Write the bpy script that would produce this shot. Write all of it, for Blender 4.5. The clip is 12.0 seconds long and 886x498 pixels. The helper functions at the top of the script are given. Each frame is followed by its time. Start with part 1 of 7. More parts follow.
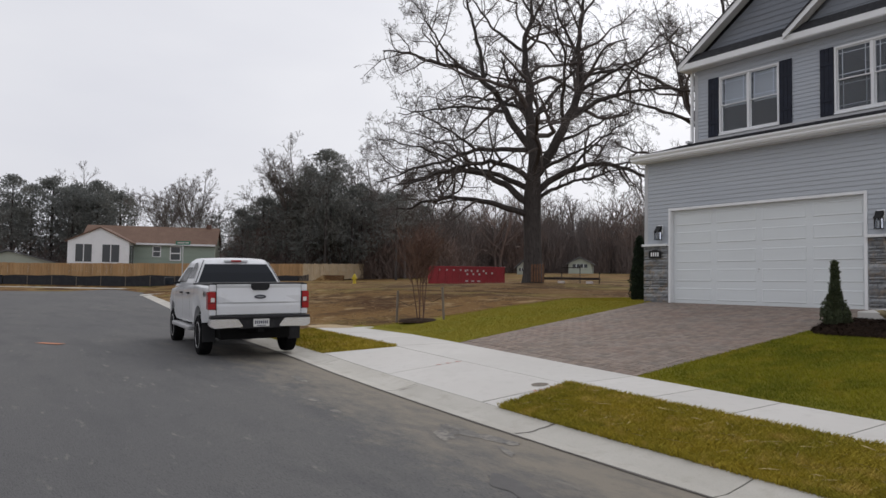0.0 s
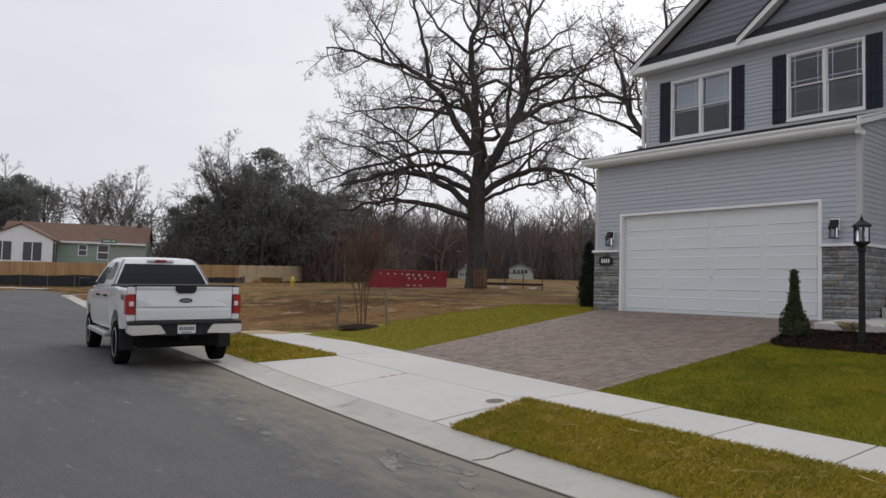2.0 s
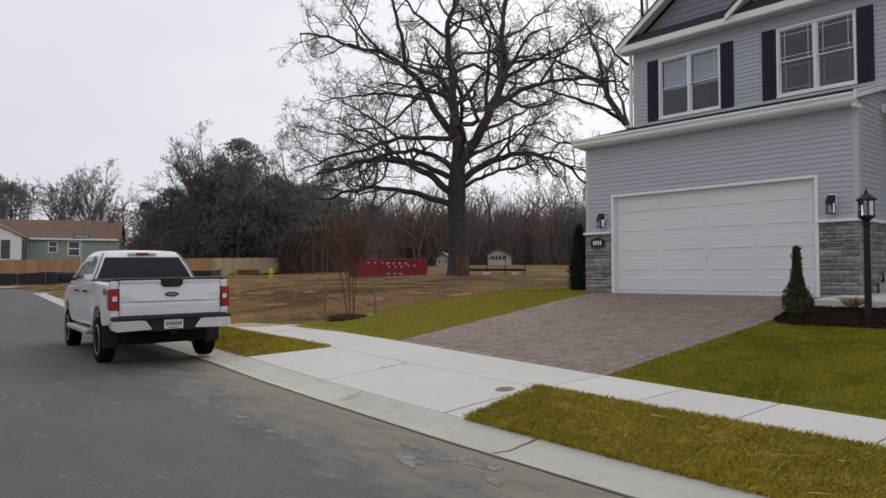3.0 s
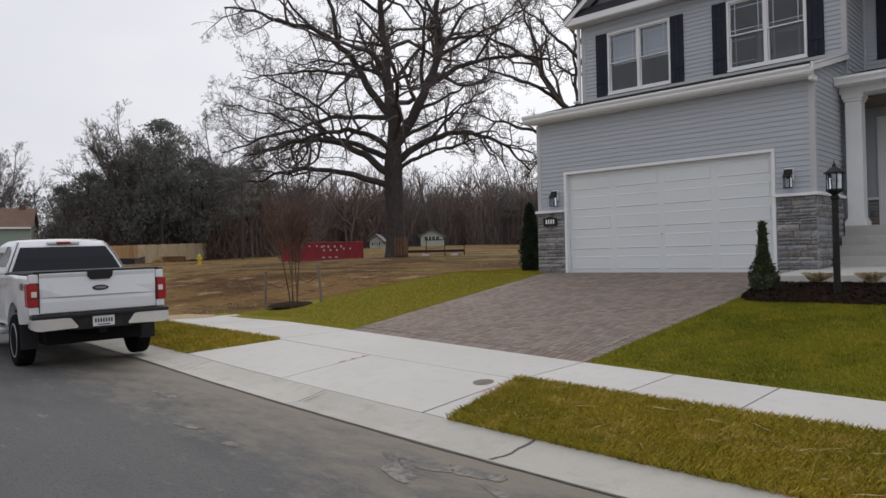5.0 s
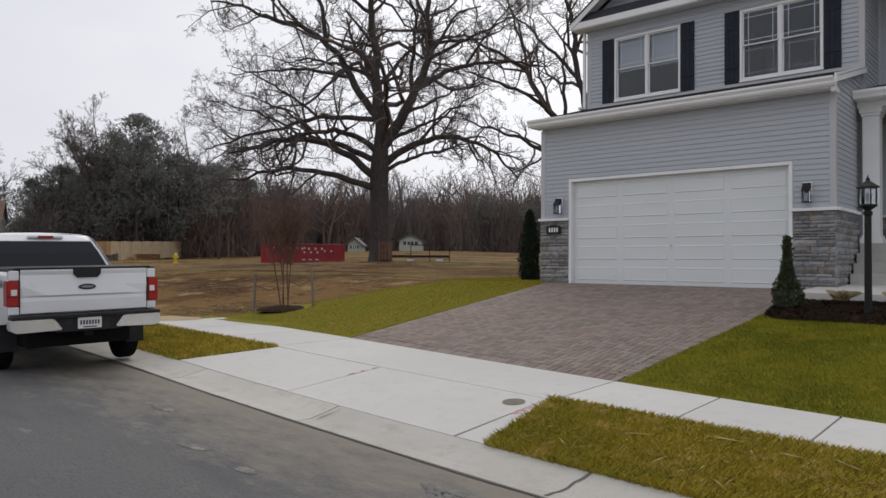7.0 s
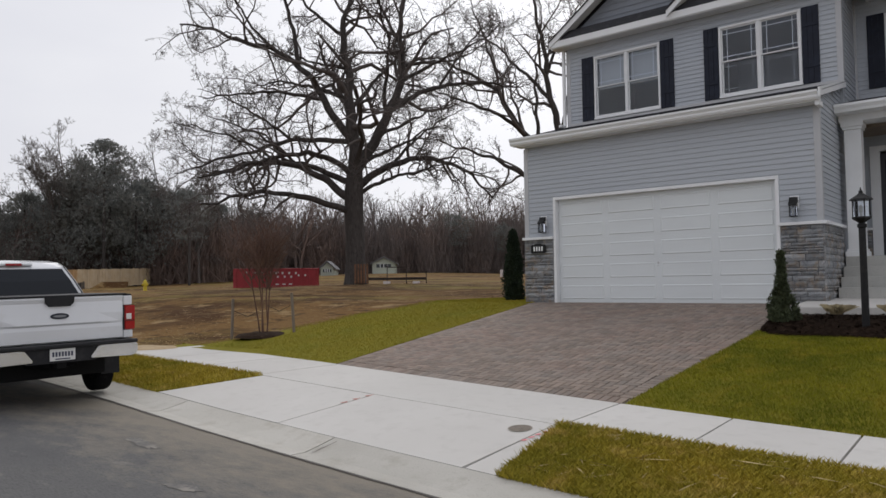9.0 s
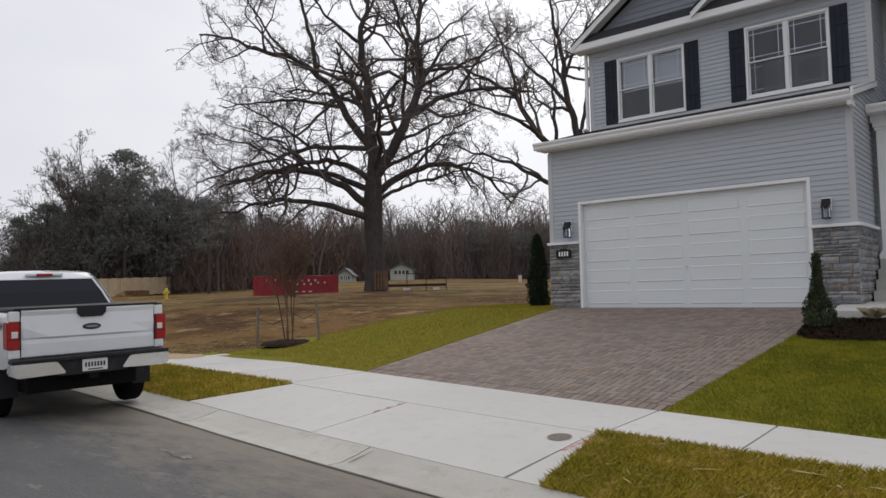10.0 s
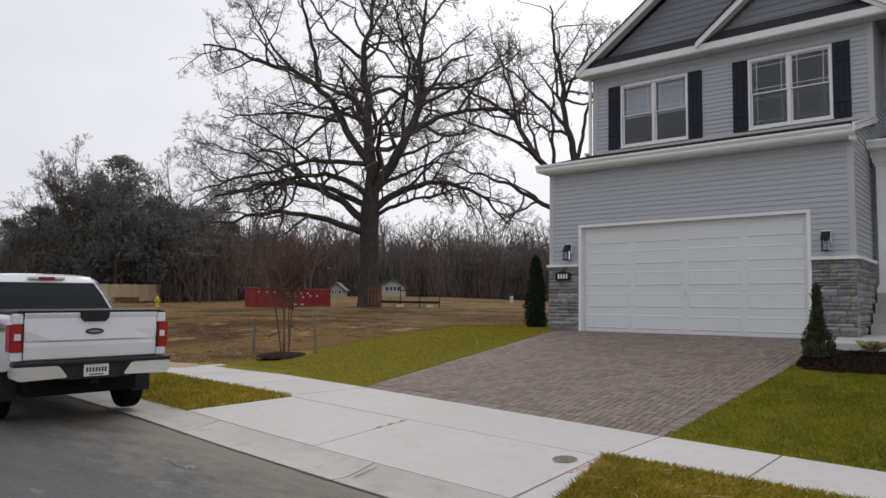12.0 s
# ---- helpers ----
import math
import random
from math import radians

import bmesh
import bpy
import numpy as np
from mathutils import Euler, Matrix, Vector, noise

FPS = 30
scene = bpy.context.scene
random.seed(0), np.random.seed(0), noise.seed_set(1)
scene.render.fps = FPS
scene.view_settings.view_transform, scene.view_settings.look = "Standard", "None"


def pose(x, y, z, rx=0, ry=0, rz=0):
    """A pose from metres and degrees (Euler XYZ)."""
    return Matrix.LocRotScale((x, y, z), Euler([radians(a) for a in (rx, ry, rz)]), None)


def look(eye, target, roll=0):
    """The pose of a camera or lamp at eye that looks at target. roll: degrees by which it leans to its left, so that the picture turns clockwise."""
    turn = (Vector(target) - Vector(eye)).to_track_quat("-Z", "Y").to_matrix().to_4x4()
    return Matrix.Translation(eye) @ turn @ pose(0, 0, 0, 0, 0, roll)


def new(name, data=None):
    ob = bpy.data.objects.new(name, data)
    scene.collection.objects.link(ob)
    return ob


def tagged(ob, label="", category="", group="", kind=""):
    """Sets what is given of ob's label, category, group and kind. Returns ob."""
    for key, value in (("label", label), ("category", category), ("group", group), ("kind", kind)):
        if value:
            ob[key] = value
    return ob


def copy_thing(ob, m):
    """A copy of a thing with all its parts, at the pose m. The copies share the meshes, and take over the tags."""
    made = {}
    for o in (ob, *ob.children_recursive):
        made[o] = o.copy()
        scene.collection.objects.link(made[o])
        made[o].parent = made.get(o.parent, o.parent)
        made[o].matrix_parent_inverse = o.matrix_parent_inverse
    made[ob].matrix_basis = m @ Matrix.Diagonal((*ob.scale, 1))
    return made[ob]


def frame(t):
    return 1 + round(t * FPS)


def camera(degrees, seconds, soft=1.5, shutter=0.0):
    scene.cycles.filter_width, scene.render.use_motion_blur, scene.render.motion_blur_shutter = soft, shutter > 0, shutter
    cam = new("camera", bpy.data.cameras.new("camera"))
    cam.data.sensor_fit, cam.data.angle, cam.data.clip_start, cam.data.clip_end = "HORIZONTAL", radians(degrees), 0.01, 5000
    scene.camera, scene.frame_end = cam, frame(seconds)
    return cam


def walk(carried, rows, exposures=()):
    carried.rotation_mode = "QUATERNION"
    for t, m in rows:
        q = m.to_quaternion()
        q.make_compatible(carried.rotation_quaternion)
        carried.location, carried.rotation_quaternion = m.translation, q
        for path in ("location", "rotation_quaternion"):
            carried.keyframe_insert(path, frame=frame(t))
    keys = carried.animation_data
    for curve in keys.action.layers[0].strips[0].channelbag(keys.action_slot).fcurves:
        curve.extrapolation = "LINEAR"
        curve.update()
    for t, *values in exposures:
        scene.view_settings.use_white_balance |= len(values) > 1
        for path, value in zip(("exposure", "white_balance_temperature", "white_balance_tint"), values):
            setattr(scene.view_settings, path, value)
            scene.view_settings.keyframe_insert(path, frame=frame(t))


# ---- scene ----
cam = camera(63.3, 12.0)
PATH = [
    (0, (12.055, -15.46, 1.539), (10.41, -14.326, 1.636), 0.9),
    (0.5, (11.795, -15.348, 1.531), (10.184, -14.171, 1.664), 2.3),
    (1, (11.602, -15.274, 1.534), (10.044, -14.022, 1.608), 1.9),
    (1.5, (11.436, -15.14, 1.543), (9.939, -13.816, 1.617), -0.0),
    (2, (11.231, -15.011, 1.558), (9.686, -13.745, 1.67), 1.6),
    (2.5, (11.014, -14.978, 1.55), (9.526, -13.646, 1.647), 2.7),
    (3, (10.698, -15.017, 1.525), (9.196, -13.698, 1.604), 0.1),
    (3.2, (10.625, -14.954, 1.578), (9.131, -13.625, 1.623), 0.8),
    (4.8, (9.859, -14.684, 1.563), (8.449, -13.266, 1.578), -1.1),
    (5, (9.808, -14.817, 1.568), (8.439, -13.359, 1.593), -1.2),
    (5.5, (9.617, -14.833, 1.581), (8.237, -13.385, 1.61), 0.6),
    (6, (9.405, -14.792, 1.581), (7.942, -13.432, 1.683), -1.3),
    (6.5, (9.206, -14.748, 1.567), (7.797, -13.332, 1.652), -0.7),
    (7, (8.931, -14.72, 1.588), (7.614, -13.216, 1.628), 0.4),
    (7.5, (8.717, -14.786, 1.57), (7.429, -13.259, 1.671), -1.1),
    (9.3, (8.465, -14.619, 1.578), (7.214, -13.062, 1.674), -0.6),
    (9.5, (8.431, -14.615, 1.573), (7.17, -13.065, 1.654), -0.3),
    (10, (8.298, -14.691, 1.588), (7.008, -13.167, 1.706), -1.2),
    (10.5, (8.171, -14.777, 1.577), (6.843, -13.286, 1.687), -0.1),
    (11, (8.084, -14.793, 1.579), (6.684, -13.368, 1.677), 0.7),
    (11.5, (8.055, -14.761, 1.576), (6.686, -13.307, 1.693), 1.0),
    (12, (8.165, -14.848, 1.584), (6.896, -13.312, 1.752), 0.9),
]
walk(cam, [(t, look(eye, target, roll)) for t, eye, target, roll in PATH])

# ---- world, sun, exposure ----
world = bpy.data.worlds.new("sky")
scene.world = world
world.use_nodes = True
_n, _l = world.node_tree.nodes, world.node_tree.links
_sky = _n.new("ShaderNodeTexSky")
_sky.sky_type, _sky.sun_disc = "NISHITA", False
_sky.sun_elevation, _sky.sun_rotation = radians(41), radians(-32)
_sky.air_density, _sky.dust_density, _sky.ozone_density = 1.0, 5.0, 1.0
_hsv = _n.new("ShaderNodeHueSaturation")
_hsv.inputs["Saturation"].default_value = 0.12
_tc = _n.new("ShaderNodeTexCoord")
_map = _n.new("ShaderNodeMapping")
_map.inputs["Scale"].default_value = (1.0, 1.0, 3.0)
_cl = _n.new("ShaderNodeTexNoise")
_cl.inputs["Scale"].default_value, _cl.inputs["Detail"].default_value = 1.6, 5.0
_ramp = _n.new("ShaderNodeMapRange")
_ramp.inputs["From Min"].default_value, _ramp.inputs["From Max"].default_value = 0.3, 0.7
_ramp.inputs["To Min"].default_value, _ramp.inputs["To Max"].default_value = 0.0, 1.0
_over = _n.new("ShaderNodeMix")
_over.data_type = "RGBA"
_over.inputs["A"].default_value = (6.0, 6.1, 6.75, 1)
_over.inputs["B"].default_value = (7.2, 7.25, 7.65, 1)
_blend = _n.new("ShaderNodeMix")
_blend.data_type = "RGBA"
_blend.inputs["Factor"].default_value = 0.85
_l.new(_sky.outputs["Color"], _hsv.inputs["Color"])
_l.new(_tc.outputs["Generated"], _map.inputs["Vector"])
_l.new(_map.outputs["Vector"], _cl.inputs["Vector"])
_l.new(_cl.outputs["Fac"], _ramp.inputs["Value"])
_l.new(_ramp.outputs["Result"], _over.inputs["Factor"])
_l.new(_hsv.outputs["Color"], _blend.inputs["A"])
_l.new(_over.outputs["Result"], _blend.inputs["B"])
_l.new(_blend.outputs["Result"], _n["Background"].inputs["Color"])
_n["Background"].inputs["Strength"].default_value = 0.118
_sun = new("sun", bpy.data.lights.new("sun", "SUN"))
_sun.data.energy, _sun.data.angle, _sun.data.color = 0.9, radians(40), (1.0, 0.97, 0.93)
_sun.matrix_world = look((-30, 48, 50), (0, 0, 0))
scene.view_settings.exposure = 0.0


# ---- materials ----
def material(name, base, rough=0.7, metal=0.0, var=(), bump=0.0, bump_scale=30.0, stretch=(1, 1, 1), specular=0.5, island=0.0, random_tint=0.0):
    """var: rows of (scale, colour, low, high): patches of another colour by noise."""
    m = bpy.data.materials.new(name)
    m.use_nodes = True
    n, l = m.node_tree.nodes, m.node_tree.links
    b = n["Principled BSDF"]
    b.inputs["Roughness"].default_value, b.inputs["Metallic"].default_value = rough, metal
    b.inputs["Specular IOR Level"].default_value = specular
    geo = n.new("ShaderNodeNewGeometry")
    mp = n.new("ShaderNodeMapping")
    mp.inputs["Scale"].default_value = stretch
    l.new(geo.outputs["Position"], mp.inputs["Vector"])
    rgb = n.new("ShaderNodeRGB")
    rgb.outputs[0].default_value = (*base, 1)
    colour = rgb.outputs[0]
    for scale, other, low, high in var:
        t = n.new("ShaderNodeTexNoise")
        t.inputs["Scale"].default_value, t.inputs["Detail"].default_value = scale, 6.0
        t.inputs["Roughness"].default_value = 0.62
        l.new(mp.outputs["Vector"], t.inputs["Vector"])
        r = n.new("ShaderNodeMapRange")
        r.inputs["From Min"].default_value, r.inputs["From Max"].default_value = low, high
        l.new(t.outputs["Fac"], r.inputs["Value"])
        mix = n.new("ShaderNodeMix")
        mix.data_type = "RGBA"
        l.new(r.outputs["Result"], mix.inputs["Factor"])
        l.new(colour, mix.inputs["A"])
        mix.inputs["B"].default_value = (*other, 1)
        colour = mix.outputs["Result"]
    if island or random_tint:
        h = n.new("ShaderNodeHueSaturation")
        src = geo.outputs["Random Per Island"]
        if random_tint:
            src = n.new("ShaderNodeObjectInfo").outputs["Random"]
        r = n.new("ShaderNodeMapRange")
        a = island or random_tint
        r.inputs["To Min"].default_value, r.inputs["To Max"].default_value = 1 - a, 1 + a
        l.new(src, r.inputs["Value"])
        l.new(r.outputs["Result"], h.inputs["Value"])
        l.new(colour, h.inputs["Color"])
        colour = h.outputs["Color"]
    l.new(colour, b.inputs["Base Color"])
    if bump:
        t = n.new("ShaderNodeTexNoise")
        t.inputs["Scale"].default_value, t.inputs["Detail"].default_value = bump_scale, 5.0
        l.new(mp.outputs["Vector"], t.inputs["Vector"])
        bn = n.new("ShaderNodeBump")
        bn.inputs["Strength"].default_value, bn.inputs["Distance"].default_value = bump, 0.02
        l.new(t.outputs["Fac"], bn.inputs["Height"])
        l.new(bn.outputs["Normal"], b.inputs["Normal"])
    return m


ASPHALT = material("asphalt", (0.105, 0.103, 0.104), 0.88, specular=0.35, var=[(0.35, (0.122, 0.119, 0.116), 0.42, 0.62), (1.6, (0.09, 0.089, 0.091), 0.5, 0.68), (70, (0.06, 0.06, 0.062), 0.5, 0.72), (7, (0.19, 0.18, 0.163), 0.62, 0.73)], bump=0.5, bump_scale=90, stretch=(0.3, 1, 1))


def dusty(m, tan, y0, y1, scale):
    """Adds tan dust, thick towards the gutter, to a road material."""
    n, l = m.node_tree.nodes, m.node_tree.links
    b = n["Principled BSDF"]
    old = b.inputs["Base Color"].links[0].from_socket
    geo = n.new("ShaderNodeNewGeometry")
    sep = n.new("ShaderNodeSeparateXYZ")
    l.new(geo.outputs["Position"], sep.inputs["Vector"])
    tilt = n.new("ShaderNodeMath")
    tilt.operation, tilt.inputs[1].default_value = "MULTIPLY_ADD", 0.07
    l.new(sep.outputs["X"], tilt.inputs[0])
    l.new(sep.outputs["Y"], tilt.inputs[2])
    r = n.new("ShaderNodeMapRange")
    r.inputs["From Min"].default_value, r.inputs["From Max"].default_value = y0, y1
    l.new(tilt.outputs[0], r.inputs["Value"])
    near = n.new("ShaderNodeMapRange")
    near.inputs["From Min"].default_value, near.inputs["From Max"].default_value = -9.0, -1.0
    near.inputs["To Min"].default_value = -0.6
    l.new(sep.outputs["X"], near.inputs["Value"])
    both = n.new("ShaderNodeMath")
    both.operation = "MINIMUM"
    l.new(r.outputs["Result"], both.inputs[0])
    l.new(near.outputs["Result"], both.inputs[1])
    mp = n.new("ShaderNodeMapping")
    mp.inputs["Scale"].default_value = (0.45, 1.0, 1.0)
    l.new(geo.outputs["Position"], mp.inputs["Vector"])
    t = n.new("ShaderNodeTexNoise")
    t.inputs["Scale"].default_value, t.inputs["Detail"].default_value, t.inputs["Roughness"].default_value = scale, 10.0, 0.78
    l.new(mp.outputs["Vector"], t.inputs["Vector"])
    add = n.new("ShaderNodeMath")
    add.operation = "MULTIPLY_ADD"
    add.inputs[1].default_value = 0.38
    l.new(both.outputs[0], add.inputs[0])
    l.new(t.outputs["Fac"], add.inputs[2])
    k = n.new("ShaderNodeMapRange")
    k.inputs["From Min"].default_value, k.inputs["From Max"].default_value = 0.6, 0.86
    k.inputs["To Max"].default_value = 0.9
    l.new(add.outputs[0], k.inputs["Value"])
    mix = n.new("ShaderNodeMix")
    mix.data_type = "RGBA"
    mix.inputs["B"].default_value = (*tan, 1)
    l.new(k.outputs["Result"], mix.inputs["Factor"])
    l.new(old, mix.inputs["A"])
    l.new(mix.outputs["Result"], b.inputs["Base Color"])


dusty(ASPHALT, (0.23, 0.203, 0.163), -12.1, -10.0, 2.6)
CONCRETE = material("concrete", (0.55, 0.53, 0.5), 0.85, var=[(0.5, (0.585, 0.565, 0.535), 0.4, 0.65), (5, (0.51, 0.49, 0.46), 0.52, 0.75), (70, (0.5, 0.48, 0.45), 0.6, 0.8)], bump=0.12, bump_scale=120, random_tint=0.04)
GUTTER = material("kerb_concrete", (0.45, 0.43, 0.385), 0.88, var=[(0.7, (0.51, 0.49, 0.445), 0.4, 0.65), (4, (0.385, 0.36, 0.31), 0.52, 0.74), (60, (0.32, 0.3, 0.27), 0.55, 0.8)], bump=0.25, bump_scale=90, random_tint=0.05)
JOINT = material("joint_shadow", (0.12, 0.11, 0.1), 0.95)
PAVER_TONES = [(0.7, (0.25, 0.18, 0.145), 0.48, 0.62), (2, (0.235, 0.195, 0.165), 0.45, 0.65), (14, (0.19, 0.165, 0.145), 0.5, 0.7), (80, (0.15, 0.13, 0.12), 0.55, 0.8)]
PAVER = material("paver", (0.245, 0.19, 0.153), 0.9, var=PAVER_TONES, bump=0.3, bump_scale=80, random_tint=0.2)
PAVER_REST = material("paver_rest", (0.245, 0.19, 0.153), 0.9, var=PAVER_TONES, bump=0.3, bump_scale=80, island=0.2)
PAVER_BED = material("paver_bed_sand", (0.085, 0.074, 0.064), 0.95, var=[(6, (0.2, 0.17, 0.14), 0.4, 0.7)], bump=0.3)
FIELD = material("field_straw", (0.165, 0.092, 0.034), 0.95, specular=0.06, var=[(0.05, (0.205, 0.125, 0.05), 0.42, 0.62), (0.12, (0.2, 0.165, 0.045), 0.5, 0.6), (0.25, (0.075, 0.038, 0.016), 0.46, 0.58), (0.7, (0.29, 0.2, 0.1), 0.56, 0.64), (1.7, (0.06, 0.034, 0.016), 0.54, 0.66), (3, (0.33, 0.245, 0.14), 0.62, 0.72), (9, (0.1, 0.055, 0.024), 0.52, 0.72)], bump=0.6, bump_scale=9, stretch=(0.7, 1.5, 1))
LAWN = material("lawn_soil", (0.215, 0.19, 0.02), 0.95, specular=0.1, var=[(0.8, (0.18, 0.17, 0.02), 0.42, 0.65), (9, (0.18, 0.16, 0.026), 0.5, 0.7)], bump=0.8, bump_scale=40)
SIDING = material("vinyl_siding", (0.43, 0.457, 0.492), 0.55, var=[(0.6, (0.4, 0.432, 0.48), 0.45, 0.7), (25, (0.45, 0.482, 0.53), 0.5, 0.8)], bump=0.06, bump_scale=60, stretch=(0.3, 0.3, 2))
SHAKE = material("gable_siding", (0.19, 0.21, 0.245), 0.6, var=[(0.8, (0.175, 0.19, 0.215), 0.45, 0.7), (20, (0.225, 0.24, 0.265), 0.5, 0.8)], bump=0.08, bump_scale=50, stretch=(0.3, 0.3, 2))
WHITE = material("white_trim", (0.82, 0.83, 0.84), 0.45, var=[(1.5, (0.77, 0.78, 0.79), 0.45, 0.7)], bump=0.03, bump_scale=20)
DOOR_WHITE = material("white_steel_door", (0.7, 0.735, 0.745), 0.42, var=[(0.9, (0.66, 0.69, 0.7), 0.45, 0.7), (30, (0.68, 0.71, 0.72), 0.5, 0.8)], bump=0.05, bump_scale=150, stretch=(0.4, 0.4, 3))
SHINGLE = material("dark_shingle", (0.028, 0.029, 0.034), 0.95, var=[(6, (0.05, 0.05, 0.056), 0.5, 0.7), (60, (0.08, 0.08, 0.085), 0.55, 0.8)], bump=0.5, bump_scale=60)
SHUTTER = material("dark_shutter", (0.012, 0.015, 0.027), 0.55, specular=0.25, var=[(5, (0.02, 0.026, 0.045), 0.5, 0.7)], bump=0.05, bump_scale=40)
BLACK = material("black_metal", (0.011, 0.011, 0.012), 0.6, 0.0, specular=0.3, var=[(12, (0.022, 0.022, 0.022), 0.5, 0.7)])
STONE = material("ledge_stone", (0.225, 0.235, 0.245), 0.9, var=[(2.5, (0.33, 0.33, 0.325), 0.45, 0.62), (5, (0.25, 0.2, 0.155), 0.5, 0.64), (12, (0.13, 0.14, 0.155), 0.5, 0.7), (60, (0.3, 0.3, 0.3), 0.55, 0.8)], bump=0.7, bump_scale=22, random_tint=0.28)
MORTAR = material("stone_backing", (0.07, 0.07, 0.072), 0.95, var=[(20, (0.1, 0.1, 0.1), 0.4, 0.7)])
MULCH = material("dark_mulch", (0.02, 0.012, 0.008), 0.95, specular=0.08, var=[(14, (0.045, 0.03, 0.02), 0.5, 0.7)], bump=1.0, bump_scale=40, island=0.5)
BARK = material("oak_bark", (0.06, 0.051, 0.047), 0.95, var=[(1.2, (0.044, 0.038, 0.035), 0.45, 0.65), (7, (0.085, 0.075, 0.069), 0.52, 0.7), (16, (0.03, 0.026, 0.023), 0.52, 0.66)], bump=1.0, bump_scale=12, stretch=(1, 1, 0.22))


def glass(name, tint, rough=0.03):
    m = bpy.data.materials.new(name)
    m.use_nodes = True
    b = m.node_tree.nodes["Principled BSDF"]
    b.inputs["Base Color"].default_value = (*tint, 1)
    b.inputs["Roughness"].default_value, b.inputs["Transmission Weight"].default_value = rough, 1.0
    b.inputs["IOR"].default_value = 1.45
    return m


# ---- mesh helpers ----
def box(bm, x0, x1, y0, y1, z0, z1, bevel=0.0, m=None):
    r = bmesh.ops.create_cube(bm, size=1.0)
    vs = r["verts"]
    for v in vs:
        v.co = Vector(((x0 + x1) / 2 + v.co.x * (x1 - x0), (y0 + y1) / 2 + v.co.y * (y1 - y0), (z0 + z1) / 2 + v.co.z * (z1 - z0)))
        if m is not None:
            v.co = m @ v.co
    if bevel:
        es = list({e for v in vs for e in v.link_edges})
        bmesh.ops.bevel(bm, geom=es, offset=bevel, segments=2, affect="EDGES", profile=0.6)
    return bm


def bm_box(*a, **k):
    return box(bmesh.new(), *a, **k)


def prism(bm, outline, axis, a, b):
    """A solid with the given outline (2D) swept along an axis ('x', 'y' or 'z') from a to b."""
    def place(p, w):
        return {"x": (w, p[0], p[1]), "y": (p[0], w, p[1]), "z": (p[0], p[1], w)}[axis]
    va = [bm.verts.new(place(p, a)) for p in outline]
    vb = [bm.verts.new(place(p, b)) for p in outline]
    k = len(outline)
    bm.faces.new(va)
    bm.faces.new(vb[::-1])
    for i in range(k):
        bm.faces.new((va[i], vb[i], vb[(i + 1) % k], va[(i + 1) % k]))
    bmesh.ops.recalc_face_normals(bm, faces=bm.faces[:])
    return bm


def lathe(bm, rings, centre=(0, 0, 0), sides=20, m=None):
    """A turned solid from rows of (radius, height)."""
    rows = []
    for r, z in rings:
        row = []
        for i in range(sides):
            a = 2 * math.pi * i / sides
            p = Vector((r * math.cos(a), r * math.sin(a), z))
            p = (m @ p) if m is not None else p
            row.append(bm.verts.new(p + Vector(centre)))
        rows.append(row)
    for a, b in zip(rows, rows[1:]):
        for i in range(sides):
            bm.faces.new((a[i], a[(i + 1) % sides], b[(i + 1) % sides], b[i]))
    bm.faces.new(rows[0][::-1])
    bm.faces.new(rows[-1])
    return bm


def finish(name, bm, mat, smooth=False):
    me = bpy.data.meshes.new(name)
    bm.to_mesh(me)
    bm.free()
    me.materials.append(mat)
    if smooth:
        me.polygons.foreach_set("use_smooth", [True] * len(me.polygons))
    return me


def part(name, bm, mat, parent=None, label="", smooth=False):
    ob = new(name, finish(name, bm, mat, smooth))
    if parent is not None:
        ob.parent = parent
    return tagged(ob, label)


def raw(name, verts, faces, mat, parent=None, label="", smooth=False):
    me = bpy.data.meshes.new(name)
    me.from_pydata(verts, [], faces)
    me.materials.append(mat)
    if smooth:
        me.polygons.foreach_set("use_smooth", [True] * len(me.polygons))
    ob = new(name, me)
    if parent is not None:
        ob.parent = parent
    return tagged(ob, label)


def thing(name, label, category, group="", at=None, kind=""):
    ob = new(name)
    if at is not None:
        ob.matrix_world = at
    return tagged(ob, label, category, group, kind)


# ---- the lie of the land ----
S_GUTTER, S_KERB, S_WALK, S_BACK = -10.52, -9.97, -8.58, -7.13
DRIVE_L, DRIVE_R = -0.52, 5.04
FLOOR = 1.13


def drive_r(y):
    """The driveway widens a little towards the garage."""
    return float(np.interp(y, (-7.2, -3.4, 0.0), (4.98, 5.24, 5.28)))



def soft(v, k):
    return k * math.log1p(math.exp(min(40, v / k)))


def bend(x):
    """How far the street's lines have swung towards the lot at x."""
    return 0.075 * soft(6 - x, 1.5) + 0.08 * soft(-4 - x, 4.0)


def s_back(x):
    return S_BACK - 0.055 * (max(-6.5, min(9.0, x)) - 2.5)


